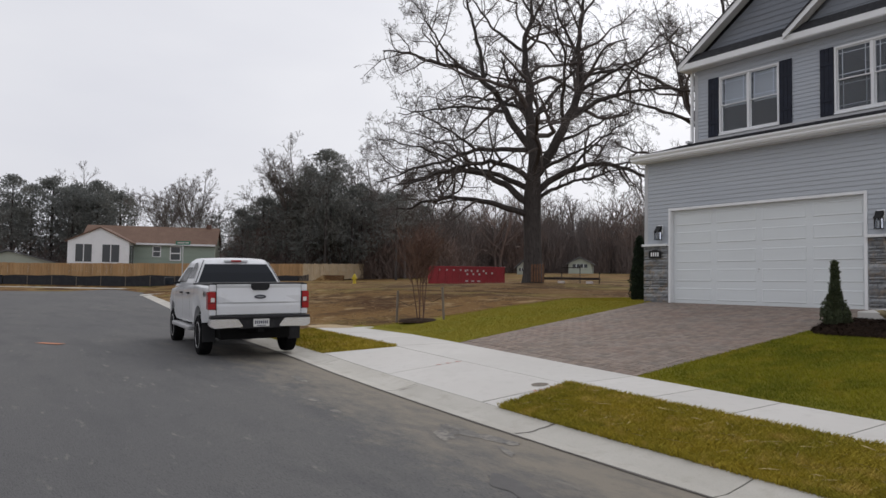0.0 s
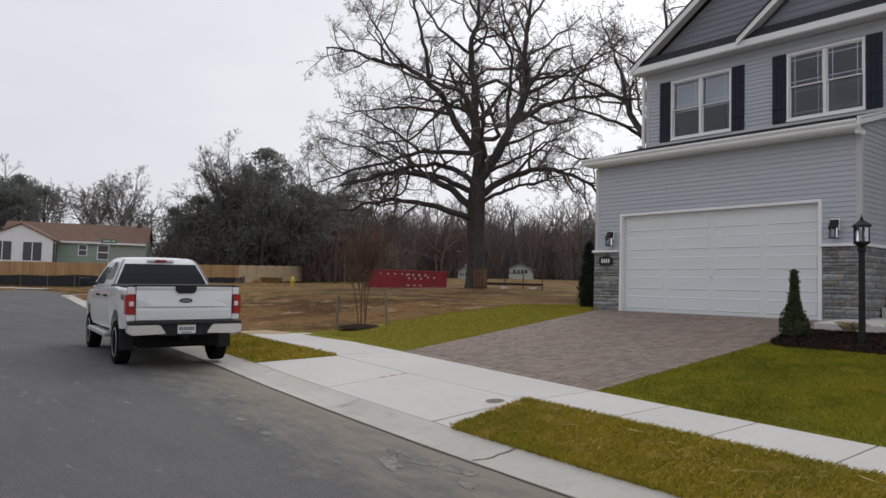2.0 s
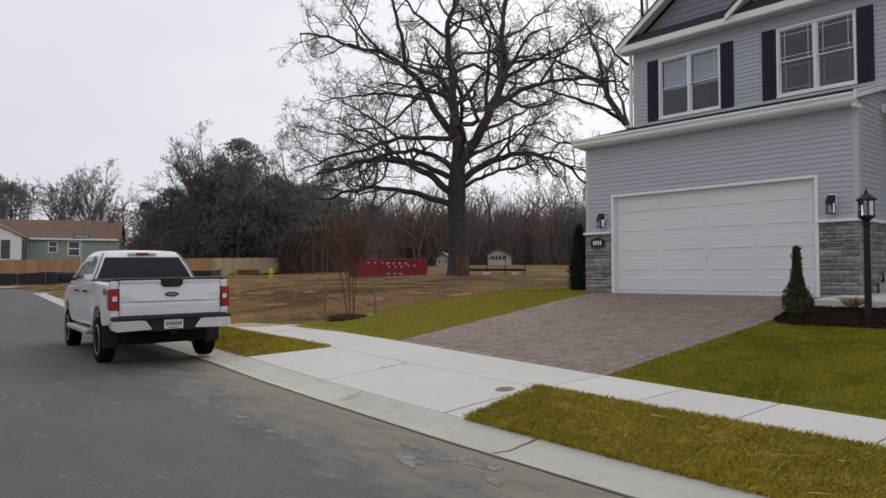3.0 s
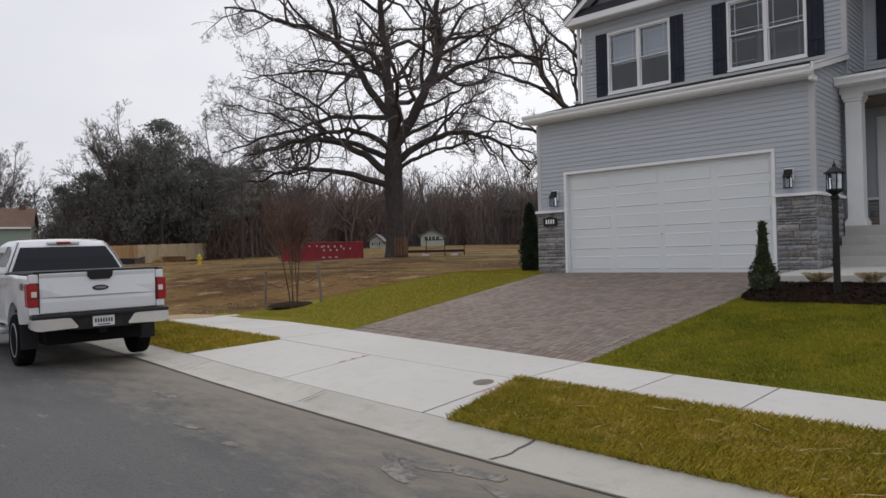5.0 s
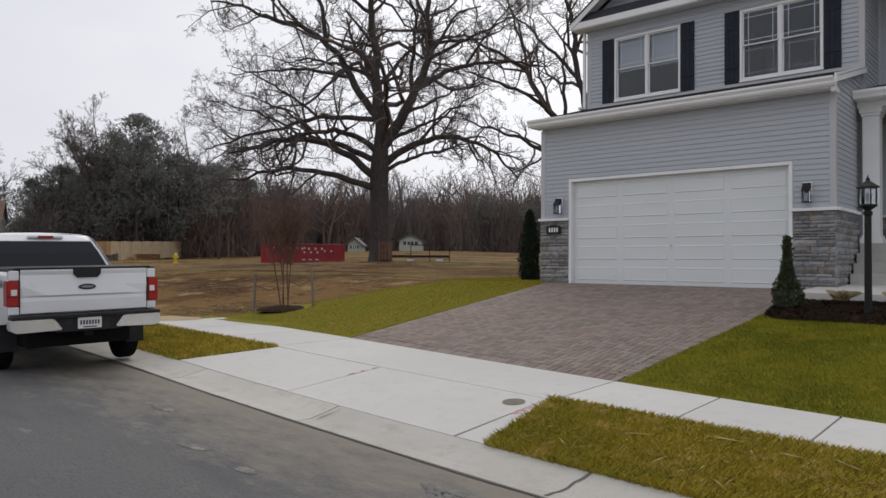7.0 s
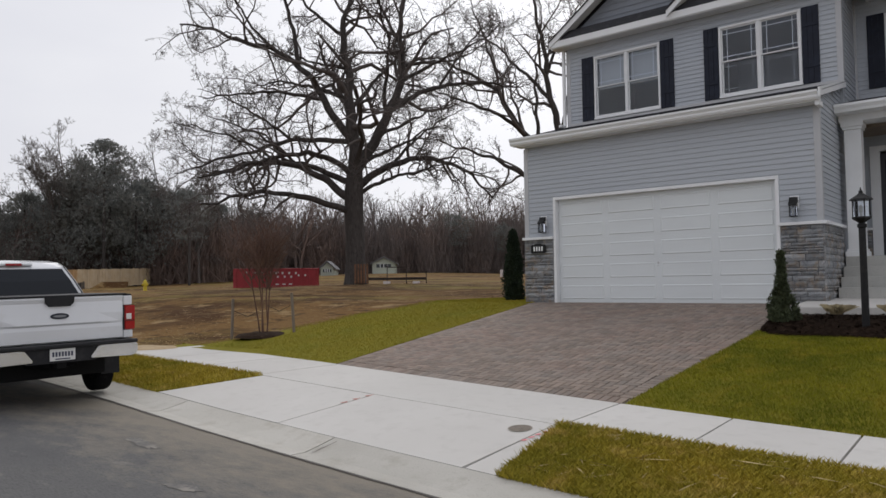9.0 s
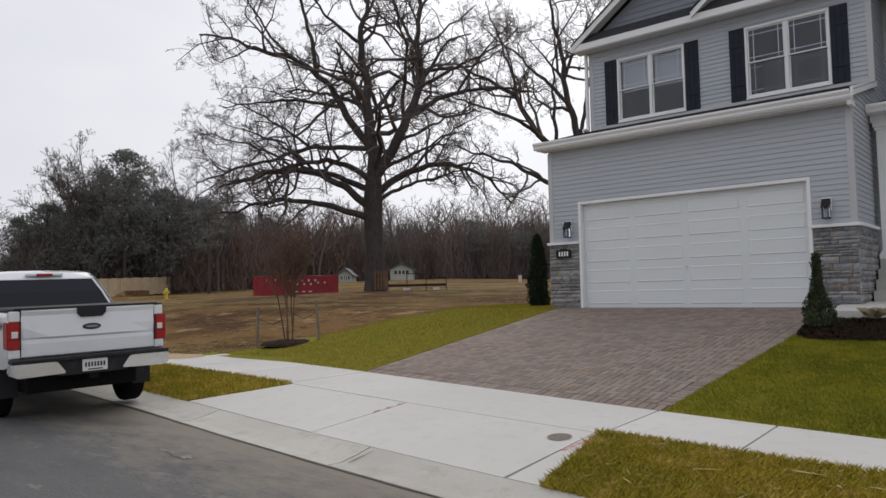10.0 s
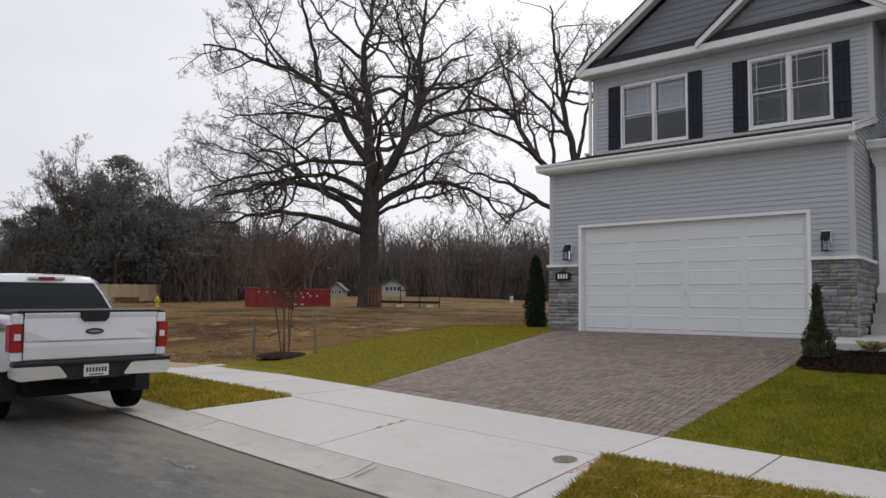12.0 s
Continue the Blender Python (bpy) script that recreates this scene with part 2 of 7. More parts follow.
def land(x, y):
    s = y - bend(x)
    rise = 0.006 * min(100, max(0.0, -x - 5))
    back = s_back(x)
    if s < back:
        z = float(np.interp(s, (-60, -16, S_GUTTER, -10.35, -10.15, S_KERB, S_WALK, back), (0.0, 0.1, 0.05, 0.045, 0.08, 0.12, 0.275, 0.275)))
    else:
        yb = bend(x) + back
        yt = max(-0.2, yb + 6)
        if y < yt:
            f = (y - yb) / (yt - yb)
            z = 0.275 + f * (FLOOR - 0.275)
        else:
            z = FLOOR + 0.02 * min(45, y - yt)
    d2 = ((x + 21.9) ** 2 + (y - 14.8) ** 2) / 60
    fall = -0.015 * min(13.0, max(0.0, x + 1)) * float(np.interp(s, (-8.6, -6.6, -3.5), (1.0, 0.4, 0.0)))
    near = 0.03 * float(np.interp(x, (-3, 1), (1.0, 0.0))) * float(np.interp(s, (-9.9, -8.6), (1.0, 0.0)))
    far = 0.03 * min(45.0, max(0.0, y - 30)) * float(np.interp(-x, (25, 70), (0.0, 1.0)))
    return z + rise + fall + near + far + 0.27 * math.exp(-d2)


def lerp_list(*stops):
    out = []
    for (a, step), (b, _) in zip(stops, stops[1:]):
        k = max(1, round((b - a) / step))
        out += [a + (b - a) * i / k for i in range(k)]
    return out + [stops[-1][0]]


def sheet(name, us, vs, where, mat, thick=0.0, label="", kind="structure"):
    """A surface over a grid of u and v, with a skirt of the given thickness."""
    nu, nv = len(us), len(vs)
    top = [where(u, v) for u in us for v in vs]
    faces = [(i * nv + j, (i + 1) * nv + j, (i + 1) * nv + j + 1, i * nv + j + 1) for i in range(nu - 1) for j in range(nv - 1)]
    verts = list(top)
    if thick:
        ring = [i * nv for i in range(nu)] + [(nu - 1) * nv + j for j in range(1, nv)] + [i * nv + nv - 1 for i in range(nu - 2, -1, -1)] + [j for j in range(nv - 2, 0, -1)]
        base = len(verts)
        verts += [(top[k][0], top[k][1], top[k][2] - thick) for k in ring]
        m = len(ring)
        faces += [(ring[(i + 1) % m], ring[i], base + i, base + (i + 1) % m) for i in range(m)]
    ob = raw(name, verts, faces, mat, None, label, not thick)
    return tagged(ob, kind=kind)


def street(x, s, dz=0.0):
    y = bend(x) + s
    return (x, y, land(x, y) + dz)


gx = lerp_list((-900, 150), (-300, 40), (-100, 8), (-40, 2), (-14, 0.5), (16, 4), (60, 60), (500, 1))
gy = lerp_list((-500, 80), (-60, 10), (-22, 1), (-12, 0.4), (3, 1.5), (50, 10), (130, 80), (900, 1))
ground = sheet("ground", gx, gy, lambda x, y: (x, y, land(x, y) - 0.05 - (0.1 if -26 < y - bend(x) < s_back(x) and x > -6.2 else 0)), FIELD, 0, "dormant straw-brown field of patchy grass and bare soil")
ground["category"] = "ground"

ss = lerp_list((-26, 2), (S_GUTTER, 1))
road = sheet("road", lerp_list((-46, 2), (45, 1)), ss, lambda x, s: street(x, s), ASPHALT, 0.1, "worn grey asphalt street with tan dust streaks")
road["category"] = "road"
FENCE = [(-85.5, -9.0), (-65.8, 18.6), (-75.0, 31.4)]


def far_road(v, w):
    a = street(-46.0, -26 + 15.62 * w)
    e = Vector((-79, -13)) + (Vector((-57.5, 15.5)) - Vector((-79, -13))) * (w * 1.5 - 0.5)
    x, y = a[0] + (e.x - a[0]) * v, a[1] + (e.y - a[1]) * v
    return (x, y, a[2] + (0.42 - a[2]) * v)


sheet("road_junction", [i / 12 for i in range(13)], [i / 8 for i in range(9)], far_road, ASPHALT, 0.1, "grey asphalt junction of two streets")["category"] = "road"

# ---- kerb, pavement, lawns ----
kerb_s = [S_GUTTER, -10.43, -10.35, -10.25, -10.15, -10.05, S_KERB]
joint_x = [17.2, 14.2, 11.1, 8.6, 3.07, 0.0, -3.0, -6.1, -9.2, -12.4, -15.6, -19, -22, -25, -28, -31, -34, -37, -40, -43.5]
for a, b in zip(joint_x, joint_x[1:]):
    k = sheet("kerb", lerp_list((b + 0.009, 0.5), (a - 0.009, 1)), kerb_s, lambda x, s: street(x, s, 0.012), GUTTER, 0.15, "rolled pale concrete kerb and gutter section")
    k["category"] = "kerb"


def corner_kerb(u, w):
    a = u * 1.5
    r = 4.5 + 0.65 * (1 - w)
    c = street(-43.5, S_KERB)
    x, y = c[0] - r * math.sin(a), c[1] + 4.5 - r * math.cos(a)
    return (x, y, c[2] + 0.06 * w - 0.03 + 0.1 * u)


tagged(sheet("kerb", [i / 10 for i in range(11)], [0, 0.3, 0.6, 1], corner_kerb, GUTTER, 0.15, "pale concrete kerb rounding the corner"), category="kerb")



def far_kerb(u, w):
    a, b = Vector((-86.0, -22.3)), Vector((-57.2, 15.9))
    p = a + (b - a) * u + Vector((-0.8, 0.6)) * (0.55 * w)
    return (p.x, p.y, 0.44 + 0.12 * w)


tagged(sheet("kerb", [i / 16 for i in range(17)], [0, 0.4, 0.7, 1], far_kerb, GUTTER, 0.2, "pale concrete kerb across the junction"), category="kerb")

# tar line where asphalt meets the gutter, with an uneven edge
tar = []
for i in range(281):
    x = -14 + i * 0.1
    w = 0.014 + 0.012 * noise.noise((x * 3, 1.3, 0)) + 0.012 * noise.noise((x * 0.7, 4, 0))
    for s in (S_GUTTER - 0.012 - max(0.002, w), S_GUTTER + 0.006):
        p = street(x, s)
        tar.append((p[0], p[1], p[2] + 0.008))
tagged(raw("road_edge_crack", tar, [(2 * i, 2 * i + 2, 2 * i + 3, 2 * i + 1) for i in range(280)], JOINT, None, "dark dirt-filled crack along the gutter"), category="road edge", kind="structure")
# cracks across the kerb
for x0, lean in ((6.12, 0.08), (3.15, 0.05)):
    v = []
    for i in range(15):
        s = (-10.5 if x0 > 4 else -10.33) + 0.52 * i / 14
        if x0 < 4 and s > -10.02:
            break
        x = x0 + lean * (i / 14) + 0.02 * noise.noise((s * 9, x0, 2))
        w = (0.013 if x0 > 4 else 0.005) * (1 + 0.6 * noise.noise((s * 6, 7, x0)))
        for d in (-w, w):
            p = street(x + d, s)
            v.append((p[0], p[1], p[2] + 0.0165))
    tagged(raw("kerb_crack", v, [(2 * i, 2 * i + 1, 2 * i + 3, 2 * i + 2) for i in range(len(v) // 2 - 1)], JOINT, None, "dark crack across the concrete kerb"), category="crack", kind="structure")

pavement = thing("pavement", "pale new concrete footway and driveway apron in slabs", "pavement", kind="structure")


def slab(x0, x1, s0, s1, gap=0.011, flare0=0.0, flare1=0.0):
    """One concrete slab between two lines of the street; s1 None: to the back of the footway. The flares shift its ends at the kerb."""
    us = lerp_list((x0 + gap, 0.35), (x1 - gap, 1))

    def where(x, w):
        x = x + (1 - w) * (flare0 + (flare1 - flare0) * (x - x0) / (x1 - x0))
        return street(x, s0 + gap + ((s_back(x) if s1 is None else s1) - s0 - 2 * gap) * w, 0.016)

    ob = sheet("slab", us, [0, 0.33, 0.66, 1], where, CONCRETE, 0.12)
    del ob["kind"]
    ob.parent = pavement
    return ob


walk_x = [16.1, 14.8, 13.55, 12.3, 11.05, 9.8, 8.55, 7.33, 6.19, 4.93, -0.45, -2.2, -4.05, -5.95]
for a, b in zip(walk_x, walk_x[1:]):
    slab(b, a, S_WALK, None)
FLARE_L, FLARE_R = -0.6, 0.22
slab(-0.32, 2.2, S_KERB, S_WALK, 0.011, FLARE_L, -0.14)
slab(2.2, 4.86, S_KERB, S_WALK, 0.005, -0.14, -0.1)
slab(4.86, 4.93, S_KERB, S_WALK, 0.006, -0.1, FLARE_R)

# dirt showing in the joints
bed = sheet("joint_soil", lerp_list((-5.88, 0.4), (16.5, 1)), [0, 0.25, 0.5, 0.75, 1], lambda x, w: street(x, (S_WALK if not -0.25 < x < 4.85 else S_KERB) + 0.01 + ((s_back(x) - 0.01) - (S_WALK if not -0.25 < x < 4.85 else S_KERB)) * w, -0.02), JOINT, 0, "dark soil under the footway joints")
bed["category"] = "soil"

tan = material("spilled_soil", (0.4, 0.29, 0.16), 0.95, var=[(3, (0.46, 0.36, 0.22), 0.4, 0.65), (15, (0.3, 0.21, 0.12), 0.5, 0.7)], bump=0.5)
patch = []
for i in range(24):
    a = 2 * math.pi * i / 24
    r = 1 + 0.35 * noise.noise((math.cos(a) * 1.5, math.sin(a) * 1.5, 3))
    patch.append((-6.4 + 0.75 * r * math.cos(a), -6.5 + 0.6 * r * math.sin(a)))
pv = [(-6.4, -6.5, land(-6.4, -6.5) + 0.04)] + [(x, y, land(x, y) + 0.021) for x, y in patch]
tagged(raw("soil_patch", pv, [(0, 1 + i, 1 + (i + 1) % 24) for i in range(24)], tan, None, "tan sandy soil spilled at the footway's end", True), category="soil", kind="structure")

# utility cover and paint marks
cover = thing("utility_cover", "round rusty-brown metal utility cover in concrete", "utility cover", at=Matrix.Translation(street(4.62, -8.68 - bend(4.62), 0.018)) @ pose(0, 0, 0, 5))
part("lid", lathe(bmesh.new(), [(0.11, 0.0), (0.11, 0.004), (0.1, 0.006)], sides=28), material("cover_metal", (0.16, 0.13, 0.1), 0.7, 0.3, var=[(20, (0.1, 0.085, 0.07), 0.45, 0.7)], bump=0.4, bump_scale=60), cover)
part("rim", lathe(bmesh.new(), [(0.122, 0.0), (0.122, 0.003), (0.111, 0.003)], sides=28), material("cover_rim", (0.3, 0.27, 0.23), 0.8), cover)
MARK = material("faded_red_paint", (0.42, 0.16, 0.13), 0.8, var=[(25, (0.5, 0.42, 0.38), 0.5, 0.62)])
for i in range(3):
    bm = bmesh.new()
    pts = [(-0.07 + 0.14 * k / 6, 0.02 * (1 + noise.noise((k * 1.3, i, 2)))) for k in range(7)]
    m = Matrix.Translation(street(2.13 + 0.03 * i, -8.65 + 0.18 * i - bend(2.13), 0.019)) @ pose(0, 0, 0, 9, 0, 82)
    top = [bm.verts.new(m @ Vector((x, w, 0))) for x, w in pts]
    low = [bm.verts.new(m @ Vector((x, -w, 0))) for x, w in pts]
    for k in range(6):
        bm.faces.new((low[k], low[k + 1], top[k + 1], top[k]))
    tagged(part("paint_mark", bm, MARK, None, "faded red survey paint dash on the concrete"), category="paint mark", group="paint dashes on the apron")
bm = bmesh.new()
for i in range(5):
    x, s = 4.85 + 0.015 * i, -9.12 + 0.1 * i
    p = street(x, s)
    vs = [bm.verts.new(Vector(p) + Vector((dx, dy, 0.0185))) for dx, dy in ((-0.02, -0.05), (0.02, -0.04), (0.025, 0.05), (-0.015, 0.045))]
    bm.faces.new(vs)
tagged(part("paint_mark", bm, material("pink_paint", (0.75, 0.24, 0.26), 0.8), None, "broken pink survey paint line beside the grass"), category="paint mark")
bm = bmesh.new()
m = Matrix.Translation((-5.5, -13.57, land(-5.5, -13.57) + 0.012)) @ pose(0, 0, 0, 0, 0, 35)
top = [bm.verts.new(m @ Vector((-0.35 + 0.1 * k, 0.1 + 0.04 * noise.noise((k, 0, 1)), 0))) for k in range(8)]
low = [bm.verts.new(m @ Vector((-0.35 + 0.1 * k, -0.1 + 0.04 * noise.noise((k, 5, 1)), 0))) for k in range(8)]
for k in range(7):
    bm.faces.new((low[k], low[k + 1], top[k + 1], top[k]))
tagged(part("paint_mark", bm, material("orange_paint", (0.55, 0.2, 0.09), 0.85, var=[(9, (0.25, 0.15, 0.11), 0.45, 0.65)]), None, "faded orange survey paint dash on the asphalt"), category="paint mark")


def blob(name, x, y, rx, ry, rot, mat, label, category, seed, dz):
    """A thin irregular patch lying on the road."""
    c, sn, n = math.cos(radians(rot)), math.sin(radians(rot)), 36
    v = [(x, y, land(x, y) + dz)]
    for i in range(n):
        a = 2 * math.pi * i / n
        r = 1 + 0.45 * noise.noise((math.cos(a) * 2.2, math.sin(a) * 2.2, seed * 3.7)) + 0.25 * noise.noise((math.cos(a) * 7, math.sin(a) * 7, seed))
        u, w = rx * r * math.cos(a), ry * r * math.sin(a)
        px, py = x + u * c - w * sn, y + u * sn + w * c
        v.append((px, py, land(px, py) + dz))
    return tagged(raw(name, v, [(0, 1 + i, 1 + (i + 1) % n) for i in range(n)], mat, None, label), category=category, kind="structure")


STAIN = material("oil_stain", (0.055, 0.052, 0.052), 0.7, var=[(5, (0.075, 0.072, 0.07), 0.45, 0.65)])
SMEAR = material("cement_smear", (0.24, 0.222, 0.195), 0.9, var=[(4, (0.15, 0.142, 0.13), 0.45, 0.58), (14, (0.12, 0.115, 0.11), 0.48, 0.62)], bump=0.2)
for k, (x, y, rx, ry, rot) in enumerate([(7.63, -11.68, 0.42, 0.12, -10)]):
    blob("road_stain", x, y, rx, ry, rot, STAIN, "dark dried stain on the asphalt", "stain", k, 0.0045)
for k, (x, y, rx, ry, rot) in enumerate([(6.23, -10.73, 0.3, 0.1, 5), (5.91, -10.81, 0.28, 0.09, 20), (6.67, -10.97, 0.2, 0.05, -20), (5.63, -10.91, 0.25, 0.06, -15), (5.76, -11.06, 0.3, 0.1, -30), (5.63, -10.78, 0.25, 0.06, 10), (4.13, -11.53, 0.12, 0.05, 0), (1.49, -10.85, 0.35, 0.07, -8), (3.24, -11.45, 0.2, 0.06, 10), (5.53, -10.87, 0.25, 0.07, -25)]):
    blob("cement_smear", x, y, rx, ry, rot, SMEAR, "pale dried cement smear on the asphalt", "stain", 10 + k, 0.004)


def lawn_edge(y):
    """Where the lawn beside the drive gives way to the field."""
    return -6.4 + 0.42 * (y + 6) + 0.5 * noise.noise((0.6 * y, 0.3, 0.8))


def sheet_s(name, xs, lo, hi, label):
    ob = sheet(name, xs, [i / 10 for i in range(11)], lambda x, w: (x, lo(x) + (hi(x) - lo(x)) * w, land(x, lo(x) + (hi(x) - lo(x)) * w) + 0.012 + 0.012 * noise.noise((x * 1.5, 3 * w, 1))), LAWN, 0.1, label)
    ob["category"] = "lawn"
    return ob


sheet_s("lawn_1", lerp_list((4.93, 0.08), (5.15, 0.25), (16.1, 1)), lambda x: bend(x) + S_KERB + max(0.0, (5.15 - x) / 0.22) * (S_WALK - S_KERB - 0.05), lambda x: bend(x) + S_WALK, "yellow-green verge grass between kerb and footway")
sheet_s("lawn_2", lerp_list((-5.7, 0.25), (-0.32, 1)), lambda x: bend(x) + S_KERB + max(0.0, (x + 0.92) / 0.6) * (S_WALK - S_KERB - 0.02), lambda x: bend(x) + S_WALK, "yellow-green verge grass beside the apron")


def front_lawn(u, w):
    y = bend(u) + s_back(u)
    y += (-1.35 - y) * w
    x = u + (drive_r(y) - DRIVE_R) * max(0.0, 1 - (u - DRIVE_R) / 2)
    return (x, y, land(x, y) + 0.012 + 0.012 * noise.noise((x * 1.5, 3 * w, 1)))


tagged(sheet("lawn_3", lerp_list((DRIVE_R, 0.3), (16.1, 1)), [i / 16 for i in range(17)], front_lawn, LAWN, 0.1, "deep green front lawn beside the paver driveway"), category="lawn")
tagged(sheet("lawn_4", lerp_list((-7.0, 0.5), (3.5, 1)), [i / 10 for i in range(11)], lambda y, w: (lambda x: (x, y, land(x, y) + 0.012))(min(DRIVE_L - 0.02 if y < 0 else -0.82, -0.0) * w + lawn_edge(y) * (1 - w)) if y > -6.2 else (lambda x: (x, max(y, bend(x) + s_back(x)), land(x, max(y, bend(x) + s_back(x))) + 0.012))((DRIVE_L - 0.02) * w + lawn_edge(y) * (1 - w)), LAWN, 0.06, "green lawn strip between driveway and dormant field"), category="lawn")

# ---- the house ----
house = thing("house", "two-storey house in grey lap siding with double garage and stone base", "house")


def wall_with_holes(name, x0, x1, z0, z1, y0, y1, holes, mat, along="x"):
    """A wall along x (or y) with rectangular openings (a0, a1, b0, b1) cut through it."""
    bm = bmesh.new()
    cuts = sorted({x0, x1, *(h[0] for h in holes), *(h[1] for h in holes)})
    for a, b in zip(cuts, cuts[1:]):
        spans, z = [], z0
        for h in sorted((h for h in holes if h[0] <= a and h[1] >= b), key=lambda h: h[2]):
            if h[2] > z:
                spans.append((z, h[2]))
            z = h[3]
        if z < z1:
            spans.append((z, z1))
        for lo, hi in spans:
            box(bm, a, b, y0, y1, lo, hi) if along == "x" else box(bm, y0, y1, a, b, lo, hi)
    bmesh.ops.remove_doubles(bm, verts=bm.verts, dist=0.0005)
    return part(name, bm, mat, house)


LAP = 0.102
lap_meshes = {}


def laps(parent, x0, x1, z0, z1, face, holes=(), along="x", mat=None, out=-1, top=None):
    """Siding boards, each a wedge that stands proud at its foot. out: the side that the wall faces along its normal."""
    n = math.ceil((z1 - z0) / LAP - 0.02)
    for i in range(n):
        lo, hi = z0 + i * LAP, min(z1, z0 + (i + 1) * LAP)
        a, b = x0, x1
        if top is not None:
            a, b = top(lo)
            if b - a < 0.06:
                continue
        spans = [(a, b)]
        for h in holes:
            if h[2] < hi - 0.02 and h[3] > lo + 0.02:
                spans = [q for s in spans for q in ((s[0], min(s[1], h[0])), (max(s[0], h[1]), s[1])) if q[1] - q[0] > 0.02]
        for s0, s1 in spans:
            key = (round(s1 - s0, 3), round(hi - lo, 3), along, out, mat.name)
            if key not in lap_meshes:
                bm = bmesh.new()
                h, d = hi - lo, out
                prof = [(0.002 * d, 0.0), (0.017 * d, 0.0), (0.0175 * d, 0.007), (0.004 * d, h + 0.004), (0.002 * d, h + 0.004)]
                if along == "x":
                    prism(bm, [(p[0], p[1]) for p in prof], "x", 0, s1 - s0)
                else:
                    prism(bm, [(p[0], p[1]) for p in prof], "y", 0, s1 - s0)
                lap_meshes[key] = finish("siding_board", bm, mat)
            ob = new("siding_board", lap_meshes[key])
            ob.parent = parent
            ob.location = (s0, face, lo) if along == "x" else (face, s0, lo)


GX0, GX1, UX0, UX1 = -0.76, 5.65, -0.72, 5.72
DOOR = (0.066, 4.856, FLOOR, 3.526)
TRIM = (0.0, 4.922, FLOOR, 3.592)
CAP = 2.62
w_front = wall_with_holes("wall", GX0, GX1, 1.0, 4.95, 0.0, 0.2, [(DOOR[0] - 0.03, DOOR[1] + 0.03, 1.0, DOOR[3] + 0.03)], SIDING)
w_side = wall_with_holes("wall", 0.2, 3.6, 1.0, 4.95, GX1 - 0.2, GX1, [], SIDING, "y")
w_left = wall_with_holes("wall", 0.2, 11, 1.0, 4.95, GX0, GX0 + 0.2, [], SIDING, "y")
WIN = [(0.06, 1.815, 5.815, 7.425), (3.225, 4.965, 5.815, 7.44)]
w_up = wall_with_holes("wall", UX0, UX1, 4.95, 7.95, 2.12, 2.3, WIN, SIDING)
w_upside = wall_with_holes("wall", 2.3, 3.6, 4.95, 7.95, UX1 - 0.18, UX1, [], SIDING, "y")
w_upleft = wall_with_holes("wall", 2.3, 11, 4.95, 7.95, UX0, UX0 + 0.18, [], SIDING, "y")
WIN_R = (6.33, 7.25, 5.835, 7.43)
ENTRY = (6.0, 7.2, 2.05, 4.4)
w_rec = wall_with_holes("wall", UX1 - 0.18, 12.0, 1.0, 7.95, 3.6, 3.8, [WIN_R, ENTRY], SIDING)
w_back = part("wall", bm_box(GX0, 12.0, 11.0, 11.2, 1.0, 7.95), SIDING, house)
part("wall", bm_box(11.8, 12.0, 3.8, 11.0, 1.0, 7.95), SIDING, house)
part("floor", bm_box(GX0 + 0.2, 11.8, 2.5, 11.0, 4.75, 4.9), material("floor_boards", (0.25, 0.2, 0.16), 0.7, var=[(3, (0.2, 0.16, 0.12), 0.4, 0.7)]), house)
part("wall", bm_box(2.4, 2.5, 2.3, 11.0, 4.9, 7.9), material("room_paint", (0.27, 0.3, 0.35), 0.8, var=[(1, (0.24, 0.265, 0.31), 0.4, 0.7)]), house, "grey painted inner wall")
part("wall", bm_box(UX0 + 0.18, 5.5, 6.0, 6.1, 4.9, 7.9), bpy.data.materials["room_paint"], house)
part("ceiling", bm_box(UX0, 12.0, 2.3, 11.2, 7.9, 7.97), bpy.data.materials["room_paint"], house)

grow = lambda h, d: (h[0] - d, h[1] + d, h[2] - d, h[3] + d)  # noqa: E731
laps(w_front, GX0 + 0.09, GX1 - 0.09, CAP + 0.07, 4.8, 0.0, [(TRIM[0], TRIM[1], 0, TRIM[3])], mat=SIDING)
laps(w_side, 0.09, 3.55, CAP + 0.07, 4.95, GX1, [], "y", SIDING, 1)
laps(w_left, 0.09, 6, 1.3, 4.95, GX0, [], "y", SIDING, -1)
laps(w_up, UX0 + 0.09, UX1 - 0.09, 5.76, 7.72, 2.12, WIN, mat=SIDING)
laps(w_upside, 2.21, 3.55, 5.0, 7.72, UX1, [], "y", SIDING, 1)
laps(w_upleft, 2.21, 5, 5.3, 7.72, UX0, [], "y", SIDING, -1)
laps(w_rec, UX1 + 0.03, 9.5, 5.3, 7.72, 3.6, [grow(WIN_R, 0.0)], mat=SIDING)
laps(w_rec, UX1 + 0.03, 9.5, 2.07, 4.75, 3.6, [grow(ENTRY, 0.12)], mat=SIDING)
CORNER = material("corner_post", (0.5, 0.505, 0.52), 0.5, var=[(2, (0.46, 0.465, 0.48), 0.45, 0.7)])


def corner_post(x, y, z0, z1, sx, sy=-1):
    bm = bmesh.new()
    a, b = sorted((x - sx * 0.09, x + sx * 0.022))
    box(bm, a, b, *sorted((y, y + sy * 0.022)), z0, z1, 0.004)
    a, b = sorted((x, x + sx * 0.0225))
    box(bm, a, b, *sorted((y + sy * 0.0215, y - sy * 0.09)), z0, z1, 0.004)
    part("corner_post", bm, CORNER, house)


